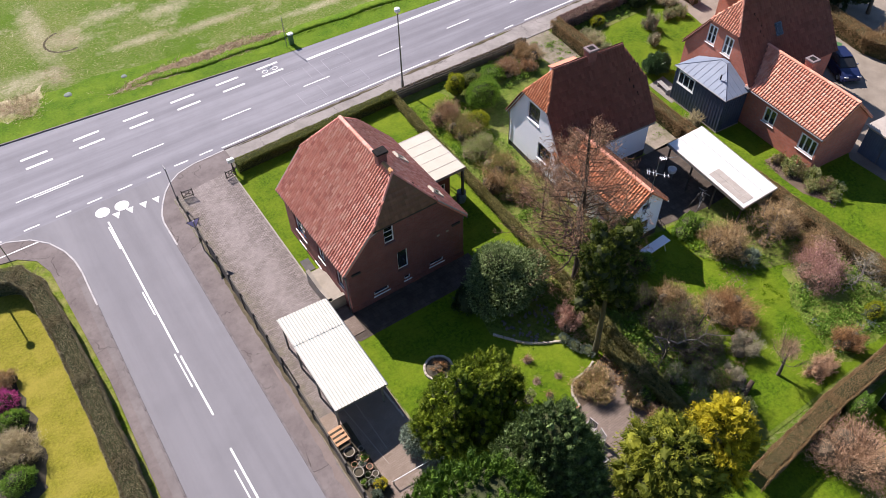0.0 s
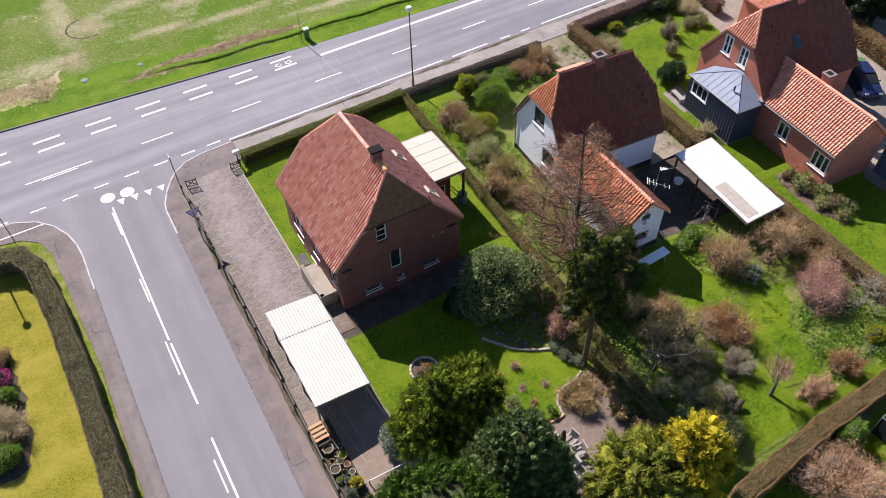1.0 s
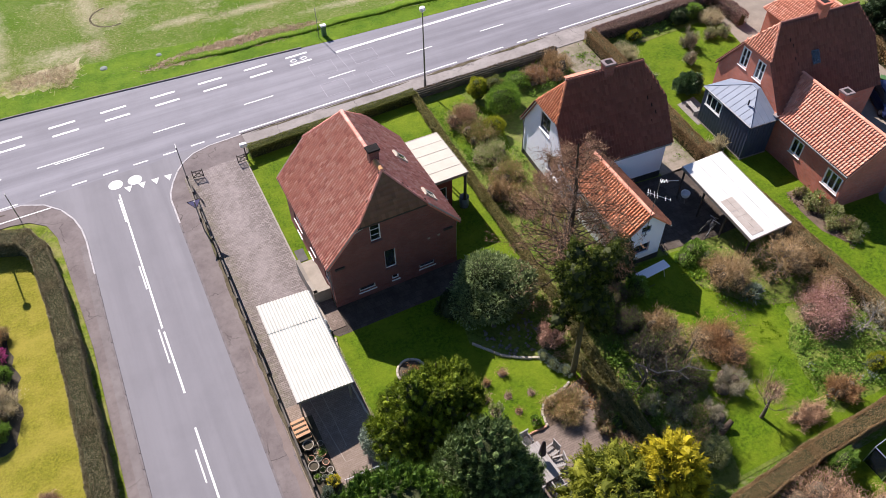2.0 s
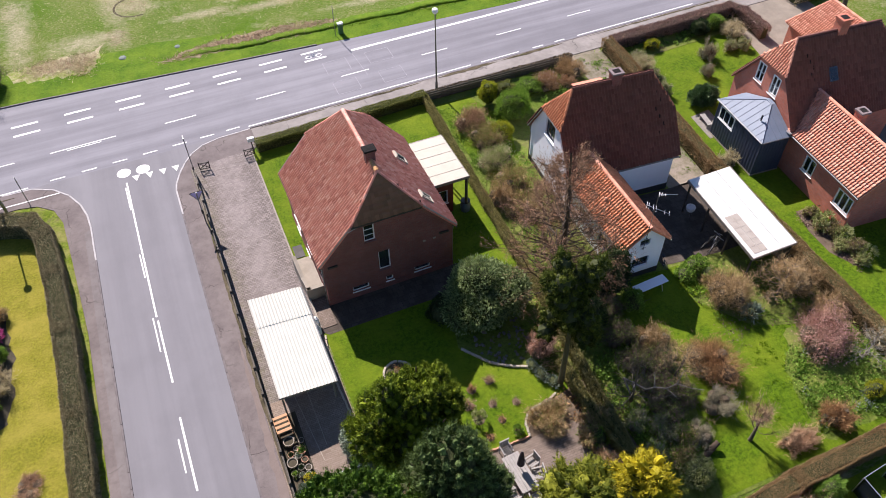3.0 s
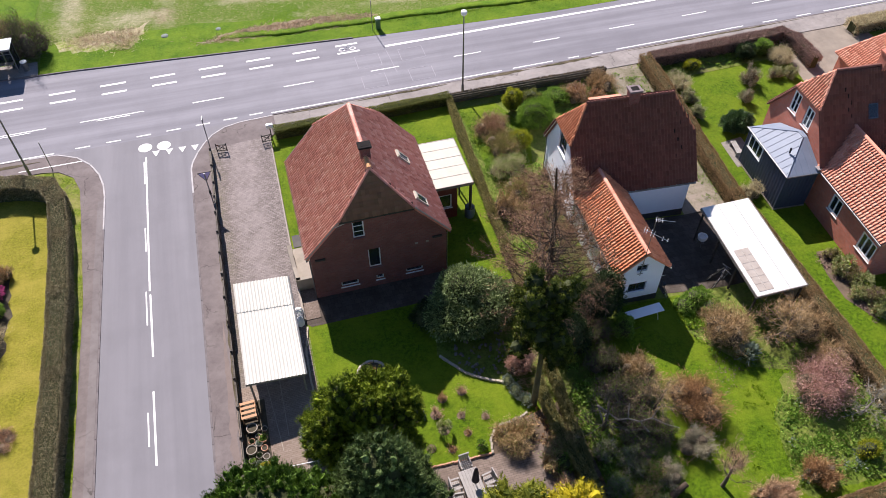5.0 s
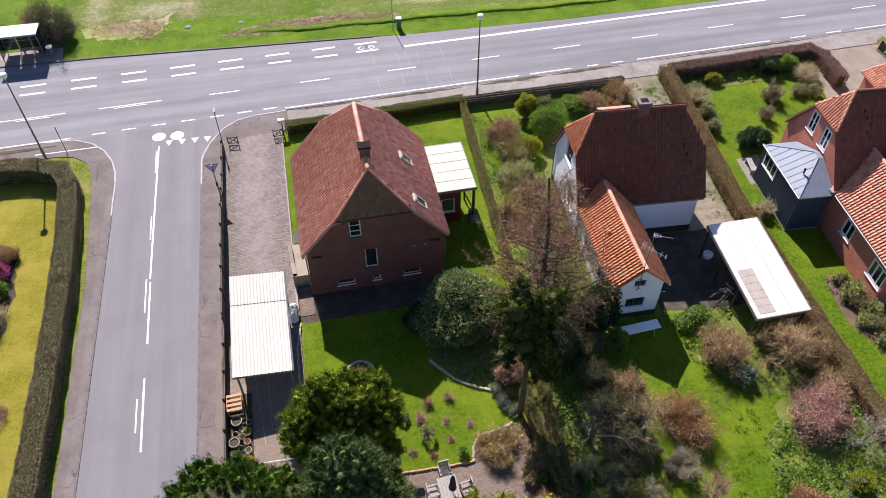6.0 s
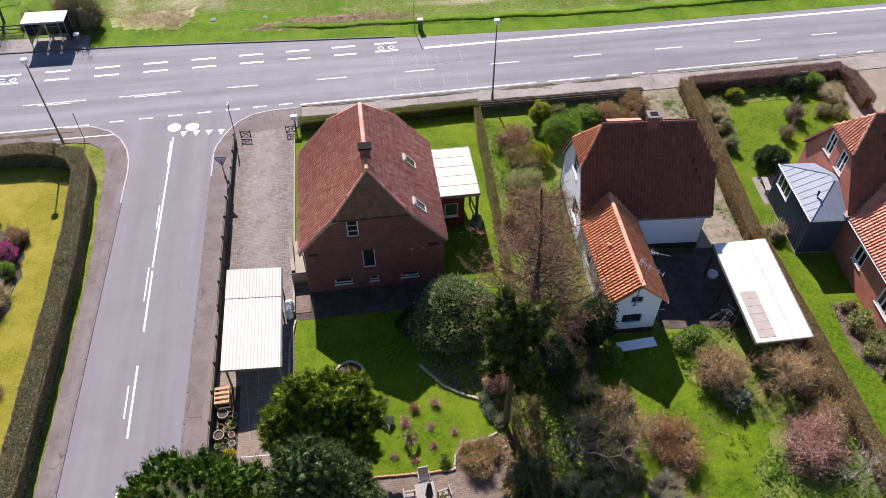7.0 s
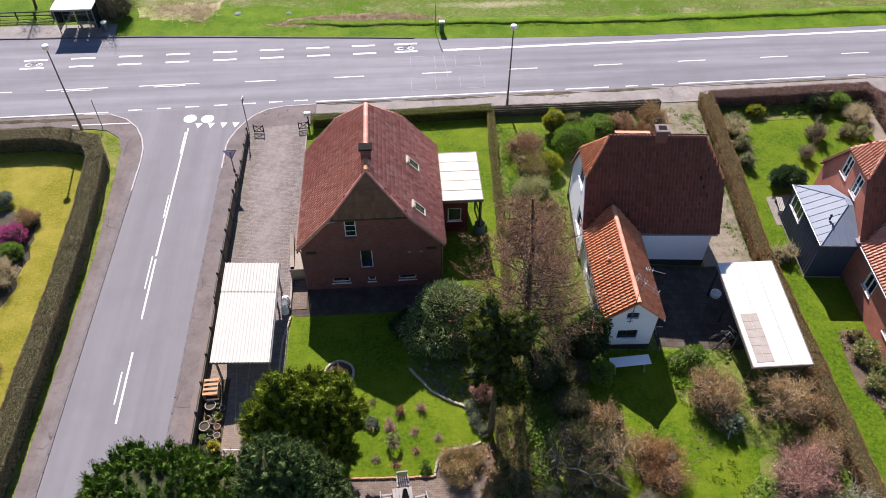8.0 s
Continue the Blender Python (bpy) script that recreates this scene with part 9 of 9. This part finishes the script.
# ---- garden of the brick house ----
leafy_bush("laurel", "glossy dark laurel beside the brick gable", 43.75, 34.1, [(0, 0, 0.7, 1.15, 0.9, 0.8)], L_LAUREL, 6500, 0.15, 241, 0.45, 0.1)
twig_bush("shrub", "bare tan shrub on the lawn", 47.9, 39.0, 0.8, 1.5, L_GREYTWIG, 2600, 242, 0.014, 0.9)
twig_bush("shrub", "small bare tan shrub on the lawn", 46.3, 37.0, 0.6, 1.0, L_GREYTWIG, 1500, 243, 0.014, 0.9)
twig_bush("shrub", "straw-coloured shrub beside the hedge", 41.9, 40.0, 1.1, 1.2, L_STRAW, 3600, 244, 0.014, 0.8, L_GREEN, 900, 0.08)
twig_bush("shrub", "tan shrub at the lawn corner", 51.8, 41.0, 1.4, 1.4, L_STRAW, 4200, 245, 0.015, 0.8)
leafy_bush("evergreen", "dark conifer shrub below the hedge", 49.3, 42.2, [(0, 0, 0.6, 0.8, 0.7, 0.75)], L_DARK, 2600, 0.12, 246)
leafy_bush("shrub", "green shrub below the hedge", 51.0, 42.4, [(0, 0, 0.6, 0.9, 0.7, 0.7)], L_GREEN, 2600, 0.12, 247)
leafy_bush("shrub", "small yellow-green shrub below the hedge", 44.2, 42.0, [(0, 0, 0.4, 0.7, 0.5, 0.45)], L_LIME, 1400, 0.1, 248)
for k, (x, y, rad, h) in enumerate(((42.85, 20.7, 0.5, 0.6), (42.65, 19.6, 0.6, 0.7), (43.05, 18.9, 0.55, 0.8), (42.6, 17.6, 0.65, 0.6), (43.2, 17.1, 0.6, 0.9), (42.9, 16.2, 0.55, 0.6))):
    twig_bush("shrub", "low brown and grey-green shrub against the brick wall", x, y, rad, h, L_TWIG if k % 2 else L_HEDGER, 1500, 250 + k, 0.013, 0.7, L_PALE if k % 2 else L_HEDGEM, 900, 0.14)
for k, (x, y) in enumerate(((43.25, 19.8), (43.3, 18.2), (43.5, 16.3))):
    leafy_bush("shrub", "grey-green leafy shrub against the brick wall", x, y, [(0, 0, 0.5, 0.42, 0.42, 0.5), (-0.3, 0.35, 0.35, 0.3, 0.3, 0.35)], L_PALE, 520, 0.2, 330 + k, 0.4, 0.5, core=False, group="shrubs along the brick wall")
weed_clumps("leaf_litter", "pinkish dead leaves in the bed by the brick wing", [(41.9, 21.2), (43.3, 21.2), (43.7, 15.6), (42.4, 15.4), (41.8, 18.0)], L_HEDGER, 7.0, 0.25, 0.12, 336, 20, 0.1, category="leaf litter")
twig_bush("shrub", "dry twiggy shrub by the garden room", 41.1, 27.4, 0.8, 1.0, L_STRAW, 2000, 256, 0.014, 0.8)
bare_tree("tree", "bare tree with twisted dark limbs", 66.0, 29.5, 8.0, 3.6, 261, 34, 18, L_GREYTWIG, (0, 0), 0.2, 0.2, M_TRUNK, 0.022, 0.2, 0.7)
conifer(64.0, 31.5, [(0, 0, 3.0, 2.0, 2.0, 3.0), (1.4, 1.2, 2.0, 1.5, 1.5, 2.0), (-1.0, 1.5, 2.2, 1.3, 1.3, 2.0)], L_DARK, 3800, 262, "dark evergreen tree beyond the drive", 0.2, 0.1, clumps=0.14, r=0.4)
bare_tree("tree", "bare roadside tree beside the drive", 63.9, 40.2, 8.5, 3.0, 263, 26, 12, L_TWIG, (0.2, 0.3), 0.24, 0.3, M_TRUNK, 0.022, 0.25, 0.7)
twig_bush("shrub", "brown hedge shrub beyond the gravel", 62.5, 25.5, 1.6, 1.8, L_TWIG, 4200, 264, 0.018, 0.8)

# ---- garden across the side road ----
twig_bush("shrub", "bare brown shrub in the flower bed", -8.7, 33.1, 0.95, 1.2, L_TWIG, 3000, 271, 0.014, 0.7)
leafy_bush("azalea", "magenta flowering azalea in the bed", -9.05, 31.6, [(0, 0, 0.6, 0.9, 0.8, 0.6)], L_MAGENTA, 2600, 0.1, 272, 0.6, 0.2)
leafy_bush("shrub", "fresh green perennials below the azalea", -8.8, 30.3, [(0, 0, 0.4, 0.8, 0.6, 0.45)], L_GREEN, 1600, 0.13, 273)
twig_bush("shrub", "dense tan spirea in the flower bed", -9.1, 28.2, 1.5, 1.3, L_STRAW, 6000, 274, 0.014, 0.8, L_DRY, 2200, 0.06)
leafy_bush("shrub", "bright green shrub beside the mossy lawn", -9.3, 26.4, [(0, 0, 0.5, 0.8, 0.7, 0.6)], L_GREEN, 2000, 0.12, 275)
leafy_bush("perennial", "spiky silver plant in the bed", -10.9, 35.2, [(0, 0, 0.35, 0.5, 0.5, 0.4)], L_SILVER, 700, 0.3, 276, 0.15, 0.7, category="plant")
twig_bush("shrub", "low heather mound on the mossy lawn", -7.3, 21.3, 0.95, 0.35, L_MAUVE, 2600, 277, 0.014, 0.5)

# ---- beyond the main road ----
twig_bush("shrub", "large dark bare thicket beside the bus shelter", -9.2, 59.9, 2.1, 3.3, L_DARKTWIG, 7500, 281, 0.02, 0.8, L_BOX, 2500, 0.12)
twig_bush("shrub", "dark bare thicket behind the footway", -10.6, 61.8, 1.8, 2.4, L_TWIG, 4500, 282, 0.02, 0.8)
bare_tree("tree", "small dark leaning tree behind the railing", -16.6, 61.6, 4.5, 2.0, 283, 22, 12, L_TWIG, (0.3, 0.1), 0.14, 0.3, M_TRUNK, 0.02, 0.15, 0.5)
twig_bush("shrub", "small bare shrub behind the railing", -14.0, 61.0, 0.9, 1.3, L_TWIG, 1600, 284, 0.016, 0.8)
patch("lawn", [(-40, 59.2), (-9.5, 59.8), (-9.0, 75), (-40, 75)], 0.01, M_VERGE, "bright green lawn behind the bus stop", "lawn", z=0.0)

ground_cover("dry_reeds", "strip of dry reddish grass along the ditch", DRY_STRIP, L_DRY, 190, 0.3, 291, "grass", 0.35, 0.18, -2.4, soft=0.2)
ground_cover("dry_reeds", "heap of dry straw and grass by the verge", HEAP, L_STRAW, 170, 0.45, 292, "grass", 0.15, 0.07, -0.6, soft=0.35)
ground_cover("dry_reeds", "brown dead grass in the straw heap", HEAP, L_DRY, 110, 0.45, 305, "grass", 0.35, 0.07, -0.2, soft=0.3)
ground_cover("grass_tufts", "green grass growing through the straw heap", HEAP, L_BLADE, 60, 0.22, 307, "grass", 0.6, 0.12, 0.5, soft=0.4)
for k, (label, poly, leaf, per) in enumerate((
    ("thin straw litter along an old track", [(-8.5, 74), (-7.0, 74), (-5.2, 66), (-4.0, 61.5), (-6.2, 61.5), (-6.6, 66)], L_STRAW, 55),
    ("pale straw litter on a bare patch", [(1.0, 64.8), (2.7, 64.4), (2.9, 62.0), (2.0, 61.6), (1.1, 62.4)], L_DRY, 150),
    ("pale straw litter where a vehicle turned", [(2.6, 69.6), (3.2, 67.0), (4.4, 66.5), (5.3, 67.4), (5.4, 69.0), (4.2, 70.2)], L_DRY, 110),
    ("straw litter along a track up the pasture", [(1.2, 65.0), (2.6, 65.0), (3.3, 71.0), (4.2, 80.0), (1.8, 80.0), (1.0, 71.0)], L_STRAW, 50),
    ("straw litter in a long drift", [(5.8, 70.8), (9.5, 69.5), (13.0, 67.2), (15.8, 67.4), (16.2, 69.2), (12.0, 69.6), (8.5, 71.6)], L_STRAW, 60),
    ("pale straw in a mown line", [(7.4, 64.9), (11.0, 64.2), (16.2, 63.6), (20.0, 63.3), (20.0, 62.5), (16.0, 62.6), (11.2, 63.1), (7.6, 63.9)], L_DRY, 75),
    ("pale straw along the reeds", [(2.6, 58.6), (5.0, 58.4), (8.4, 57.6), (8.0, 57.0), (4.6, 57.4)], L_DRY, 90),
    ("scattered straw over the pasture", [(22, 58.6), (60, 59.4), (60, 66), (22, 66)], L_STRAW, 9),
    ("scattered straw near the verge", [(-4, 61.8), (22, 60.4), (22, 74), (-8, 74)], L_STRAW, 11),
)):
    ground_cover("straw_litter", label, poly, leaf, per // 2 if per > 20 else per, 0.3, 303 + 40 * k, "grass", 0.03, 0.08, -1.5, soft=0.4)


def wheel_rut():
    """A dark curved rut pressed into the pasture."""
    inner, outer = arc(4.1, 68.0, 1.72, 100, 290, 18), arc(4.1, 68.0, 1.92, 100, 290, 18)
    patch("wheel_rut", outer + inner[::-1], 0.004, M_DIRT, "dark curved wheel rut in the pasture", "ground", z=-0.01)


wheel_rut()


def grass_bank():
    """The raised grassy lip between verge and pasture; its face towards the road is steep."""
    rng = np.random.default_rng(77)
    xs = np.arange(6.6, 140, 0.35)
    y = np.interp(xs, (6.6, 13, 18, 23.6, 36, 60, 140), (57.5, 56.9, 56.8, 56.75, 56.2, 56.7, 58.6)) + 0.12 * np.sin(xs * 0.9) + rng.normal(size=len(xs)) * 0.05
    high = 0.17 * np.clip((xs - 6.6) / 3.0, 0.05, 1) * rng.uniform(0.7, 1.2, len(xs))
    rows = [np.stack([xs, y + d, k * high + e], 1) for d, k, e in ((-0.16, 0, -0.03), (-0.06, 0.75, 0), (0.06, 1.0, 0), (0.5, 0.7, 0), (1.1, 0.0, -0.03))]
    n = len(xs)
    i = (np.arange(4)[:, None] * n + np.arange(n - 1)[None]).ravel()
    me = quads_mesh("grass_bank", np.concatenate(rows), np.stack([i, i + 1, i + n + 1, i + n], 1), M_VERGE, True)
    tagged(new("grass_bank", me), "low grassy bank between verge and pasture", "grass bank", kind="structure")


grass_bank()
for x, y, size in ((2.05, 59.55, 0.34), (6.7, 59.4, 0.26)):
    stone = thing("field_stone", "grey field stone lying in the verge", "stone", x, y, 0)
    bm = bmesh.new()
    bmesh.ops.create_icosphere(bm, subdivisions=2, radius=size)
    for v in bm.verts:
        v.co *= 1 + 0.2 * noise.noise(v.co * 5)
        v.co.z = max(-0.05, v.co.z * 0.3)
    part("stone", bm, M_STEELG, stone)
ground_cover("ditch_grass", "dark green grass along the field edge", [(20, 56.2), (36, 55.6), (60, 56.1), (100, 57.2), (100, 57.9), (60, 56.9), (36, 56.4), (20, 57.0)], L_BLADE, 55, 0.3, 293, "grass", 0.7, 0.14, -1.5)
ground_cover("dry_grass", "pale dry grass behind the ditch", [(30, 57.2), (60, 57.6), (100, 58.6), (100, 59.6), (60, 58.8), (30, 58.2)], L_DRY, 40, 0.3, 294, "grass", 0.6, 0.14, 0.2)
ground_cover("ground_ivy", "green ground cover along the thin hedge", [(23.6, 42), (24.3, 42), (24.0, 30), (23.3, 26), (22.9, 26), (23.2, 31)], L_GREEN, 120, 0.16, 295, "ground cover", 0.6, 0.45, -1.6)
ground_cover("weeds", "fresh green weeds in the shaded border", [(22.3, 9.5), (24.2, 9.5), (25.0, 13), (25.4, 17), (27.5, 20.5), (24.5, 24), (24.2, 30), (23.2, 30), (22.6, 20)], L_GREEN, 28, 0.2, 296, "ground cover", 0.6, 0.4, 0.2)
ground_cover("weeds", "green and silver weeds in the overgrown border", [(31.6, 7.2), (38.6, 7.2), (38.6, 14), (34.6, 13.6), (32.4, 11.4)], L_BOX, 45, 0.18, 297, "ground cover", 0.6, 0.4, 0.0)
ground_cover("leaf_litter", "brown leaf litter under the shrubs", [(20.0, 8.5), (24.5, 8.5), (24.5, 16), (26.5, 20), (26.5, 27), (23.2, 27), (22.3, 15.6), (20.0, 13.4)], L_LITTER, 60, 0.12, 298, "leaf litter", 0.1, 0.6, -0.6, 0.03)
ground_cover("leaf_litter", "brown leaf litter below the yard shrubs", [(31.0, 13.5), (38.8, 13.5), (38.8, 18.0), (31.0, 18.5)], L_LITTER, 40, 0.12, 299, "leaf litter", 0.1, 0.6, -0.6, 0.03)
ground_cover("drive_weeds", "green weeds along the gravel drive", [(38.6, 27.5), (39.4, 27.5), (40.2, 43.8), (39.5, 43.8)], L_GREEN, 60, 0.16, 300, "ground cover", 0.6, 0.4, -0.4)
ground_cover("grass_tufts", "uneven grass tufts on the verge", [(-8, 56.6), (0, 56.0), (12, 55.1), (21, 54.6), (36, 54.1), (60, 54.4), (60, 55.8), (36, 55.5), (21, 56.2), (10, 57.0), (4.5, 60.6), (-3, 60.4), (-8, 60)], L_BLADE, 60, 0.12, 301, "grass", 0.6, 0.14, -0.6)
ground_cover("grass_tufts", "uneven tufts on the roadside strip", [(-4.1, 8), (-3.5, 8), (-3.55, 30), (-3.9, 37), (-4.2, 40.4), (-4.8, 41.7), (-6.2, 42.8), (-7.4, 42.9), (-5.9, 40.8), (-4.8, 38.6), (-4.3, 33)], L_MOSSV, 240, 0.13, 302, "grass", 0.8, 0.22, 0.3)

for k, (label, poly, per) in enumerate((
    ("short blades of the corner lawn", [(9.6, 13.8), (17.2, 13.6), (18.0, 15.0), (19.6, 15.4), (19.4, 17.2), (16.2, 20.0), (15.6, 23.8), (9.6, 23.8)], 70),
    ("short blades of the front lawn", [(9.5, 36.0), (22.6, 36.0), (22.9, 42.4), (9.6, 41.9)], 50),
    ("short blades of the lawn beside the porch", [(21.4, 24.6), (22.1, 24.6), (22.6, 36), (21.6, 36)], 70),
    ("blades of the shaded lawn below the gable", [(18.9, 24.6), (21.4, 24.6), (21.4, 30.2), (18.9, 30.2)], 40),
    ("uneven blades of the back lawn", [(24.8, 6.8), (33.0, 6.8), (32.4, 11.0), (33.0, 15.0), (31.8, 20.4), (28.2, 20.4), (25.2, 17.0), (26.6, 11.5)], 60),
    ("uneven blades of the long lawn", [(40.2, 8), (46, 8), (47, 13), (43.5, 17), (41, 20), (41.3, 25), (40.3, 34), (41, 40.8), (53, 41.2), (50, 36.5), (43.5, 35.5), (41.4, 29)], 45),
    ("blades of the mossy lawn", [(-7.6, 14), (-5.8, 14), (-5.8, 38.5), (-8, 40.4), (-12, 40.2), (-12, 35), (-8, 33.6)], 50),
    ("blades of the narrow lawn", [(24.2, 28), (26.0, 29), (27.0, 34), (28.4, 38.2), (27.0, 42.0), (24.2, 42.0)], 40),
)):
    ground_cover("lawn_blades", label, poly, L_MOSSB if "mossy" in label else L_LAWNB, per // 3 if "mossy" in label else per, 0.075, 400 + k, "grass", 0.35, 0.2, -3.0)

weed_clumps("ivy", "dense bright green ivy strip beside the thin hedge", [(23.9, 41.5), (24.6, 41.5), (24.4, 32), (24.3, 26.5), (23.1, 26.5), (23.4, 32)], L_GREEN, 5.0, 0.32, 0.3, 501, 26, 0.14)
weed_clumps("weeds", "tall fresh weeds around the front shrubs", [(24.4, 42.0), (27.2, 40.0), (27.6, 35), (27.6, 29.8), (24.2, 27.0)], L_GREEN, 1.6, 0.4, 0.35, 502, 30, 0.15)
weed_clumps("weeds", "overgrown weeds and brambles in the border", [(22.3, 8.5), (24.6, 8.5), (25.4, 13), (25.2, 17), (27.5, 20.5), (26.5, 27), (23.2, 27), (22.6, 18)], L_GREEN, 1.1, 0.4, 0.35, 503, 30, 0.16)
weed_clumps("weeds", "olive weeds and dead stems in the border", [(22.3, 8.5), (24.6, 8.5), (25.4, 13), (25.2, 17), (27.5, 20.5), (26.5, 27), (23.2, 27), (22.6, 18)], L_BOX, 1.2, 0.4, 0.3, 504, 26, 0.16)
weed_clumps("weeds", "fresh green plants between the round shrubs", [(28.0, 42.9), (36.6, 42.9), (36.4, 38.8), (31.5, 39.2), (28.0, 41.9)], L_GREEN, 2.0, 0.42, 0.35, 505, 30, 0.17)
weed_clumps("weeds", "mixed green plants in the overgrown garden bed", [(31.8, 7.2), (38.4, 7.2), (38.4, 13.6), (34.6, 13.2), (33.0, 11.4)], L_GREEN, 5.5, 0.42, 0.45, 506, 26, 0.15, bare=-1.6)
weed_clumps("weeds", "silvery green plants in the overgrown garden bed", [(31.8, 7.2), (38.4, 7.2), (38.4, 13.6), (34.6, 13.2), (33.0, 11.4)], L_SILVER, 0.9, 0.35, 0.4, 507, 30, 0.14)
weed_clumps("weeds", "dark green plants below the yard shrubs", [(31.0, 15.5), (38.6, 14.5), (38.6, 18.2), (31.0, 20.4)], L_BOX, 1.6, 0.4, 0.35, 508, 28, 0.15)
weed_clumps("weeds", "green herbs in the bed beside the patio", [(19.4, 12.6), (21.4, 11.0), (21.8, 15.2), (20.6, 15.2)], L_BOX, 1.6, 0.3, 0.3, 509, 24, 0.14)
weed_clumps("weeds", "scattered green weeds on the gravel drive", [(36.6, 28), (39.2, 28), (40.0, 43.0), (37.4, 43.0)], L_GREEN, 2.6, 0.28, 0.12, 510, 22, 0.11, bare=-0.3)
weed_clumps("leaf_litter", "brown plants and litter beside the patio", [(18.2, 13.6), (20.2, 13.4), (21.4, 9.6), (22.2, 10.0), (22.3, 15.4), (19.2, 14.9)], L_RED, 5.0, 0.3, 0.22, 511, 24, 0.12, category="leaf litter")
weed_clumps("weeds", "bright green nettles along the thin hedge", [(22.2, 9.0), (23.2, 9.0), (23.5, 14), (23.6, 20), (22.9, 20), (22.5, 15)], L_GREEN, 2.6, 0.42, 0.5, 512, 30, 0.17, bare=-1.2)
weed_clumps("dry_weeds", "tan dead stems and grass at the hedge foot", [(20.9, 9.0), (22.2, 9.0), (22.5, 15), (22.8, 21), (21.6, 21), (21.3, 15.4)], L_HEDGEM, 8.0, 0.35, 0.35, 513, 24, 0.16, 0.3, bare=-2.2)
weed_clumps("dry_weeds", "brown dead stems on the lawn edge", [(26.2, 10.0), (27.6, 10.6), (29.4, 12.2), (29.8, 14.6), (27.8, 16.0), (27.4, 13.4)], L_TWIG, 1.6, 0.35, 0.4, 514, 26, 0.2, 0.14)
twig_bush("shrub", "pale twiggy shrub on the lawn edge", 27.6, 11.0, 1.0, 1.1, L_GREYTWIG, 2600, 515, 0.012, 0.7)
weed_clumps("dry_weeds", "dead stems and low weeds beside the rhododendron", [(20.2, 16.6), (22.0, 16.2), (22.4, 23.6), (20.6, 23.6), (20.6, 19.6)], L_TWIG, 5.0, 0.35, 0.35, 516, 24, 0.17, 0.25, bare=-2.2)
weed_clumps("weeds", "spring flowers and herbs below the roadside hedge", [(41.0, 41.2), (53.4, 41.8), (53.4, 43.2), (41.0, 42.8)], L_GREEN, 2.2, 0.35, 0.3, 517, 26, 0.15)
weed_clumps("weeds", "bright grass clumps on the uneven lawn", [(29.0, 7.4), (33.0, 7.4), (32.8, 11.0), (33.6, 14.4), (31.8, 15.2), (30.4, 11.6)], L_LAWNB, 1.6, 0.3, 0.14, 518, 26, 0.13, 0.4, "grass")
hedge("hedge", "dry tan hedge of thin stems beside the patio bed", [(20.95, 16.6), (20.95, 13.6), (21.3, 10.4), (21.7, 8.4)], 0.5, 0.95, L_HEDGEM, 9, 1500, 0.09, twiggy=0.6)
for k, (x, y, rad, h, leaf) in enumerate(((23.95, 11.0, 0.9, 1.0, L_GREEN), (23.7, 9.3, 0.9, 0.9, L_BOX), (22.7, 9.9, 0.7, 0.9, L_GREEN), (24.7, 10.2, 0.7, 0.8, L_BOX), (22.9, 11.9, 0.8, 1.0, L_GREEN))):
    twig_bush("thicket", "low brown scrub with fresh green shoots", x, y, rad, h, L_TWIG if k % 2 else L_GREYTWIG, 2600, 640 + k, 0.013, 0.6, leaf, 1500, 0.09)
twig_bush("shrub", "pale grey twiggy shrub beside the log", 25.5, 9.9, 0.9, 0.9, L_GREYTWIG, 2800, 646, 0.013, 0.6)
leafy_bush("shrub", "yellow-green leafy shrub below the conifers", 23.9, 8.0, [(0, 0, 0.6, 0.8, 0.7, 0.6), (0.5, 0.4, 0.5, 0.5, 0.5, 0.5)], L_PALE, 2400, 0.11, 647)
for k, (x, y, rad, h) in enumerate(((41.75, 38.3, 0.8, 1.0), (41.6, 36.4, 0.7, 0.9), (42.1, 41.2, 0.8, 0.9), (50.4, 39.3, 0.8, 0.9), (51.6, 39.0, 0.7, 0.8))):
    twig_bush("shrub", "straggling straw and green shrub along the lawn edge", x, y, rad, h, L_GREYTWIG, 1800, 660 + k, 0.013, 0.8, L_PALE, 1300, 0.1)
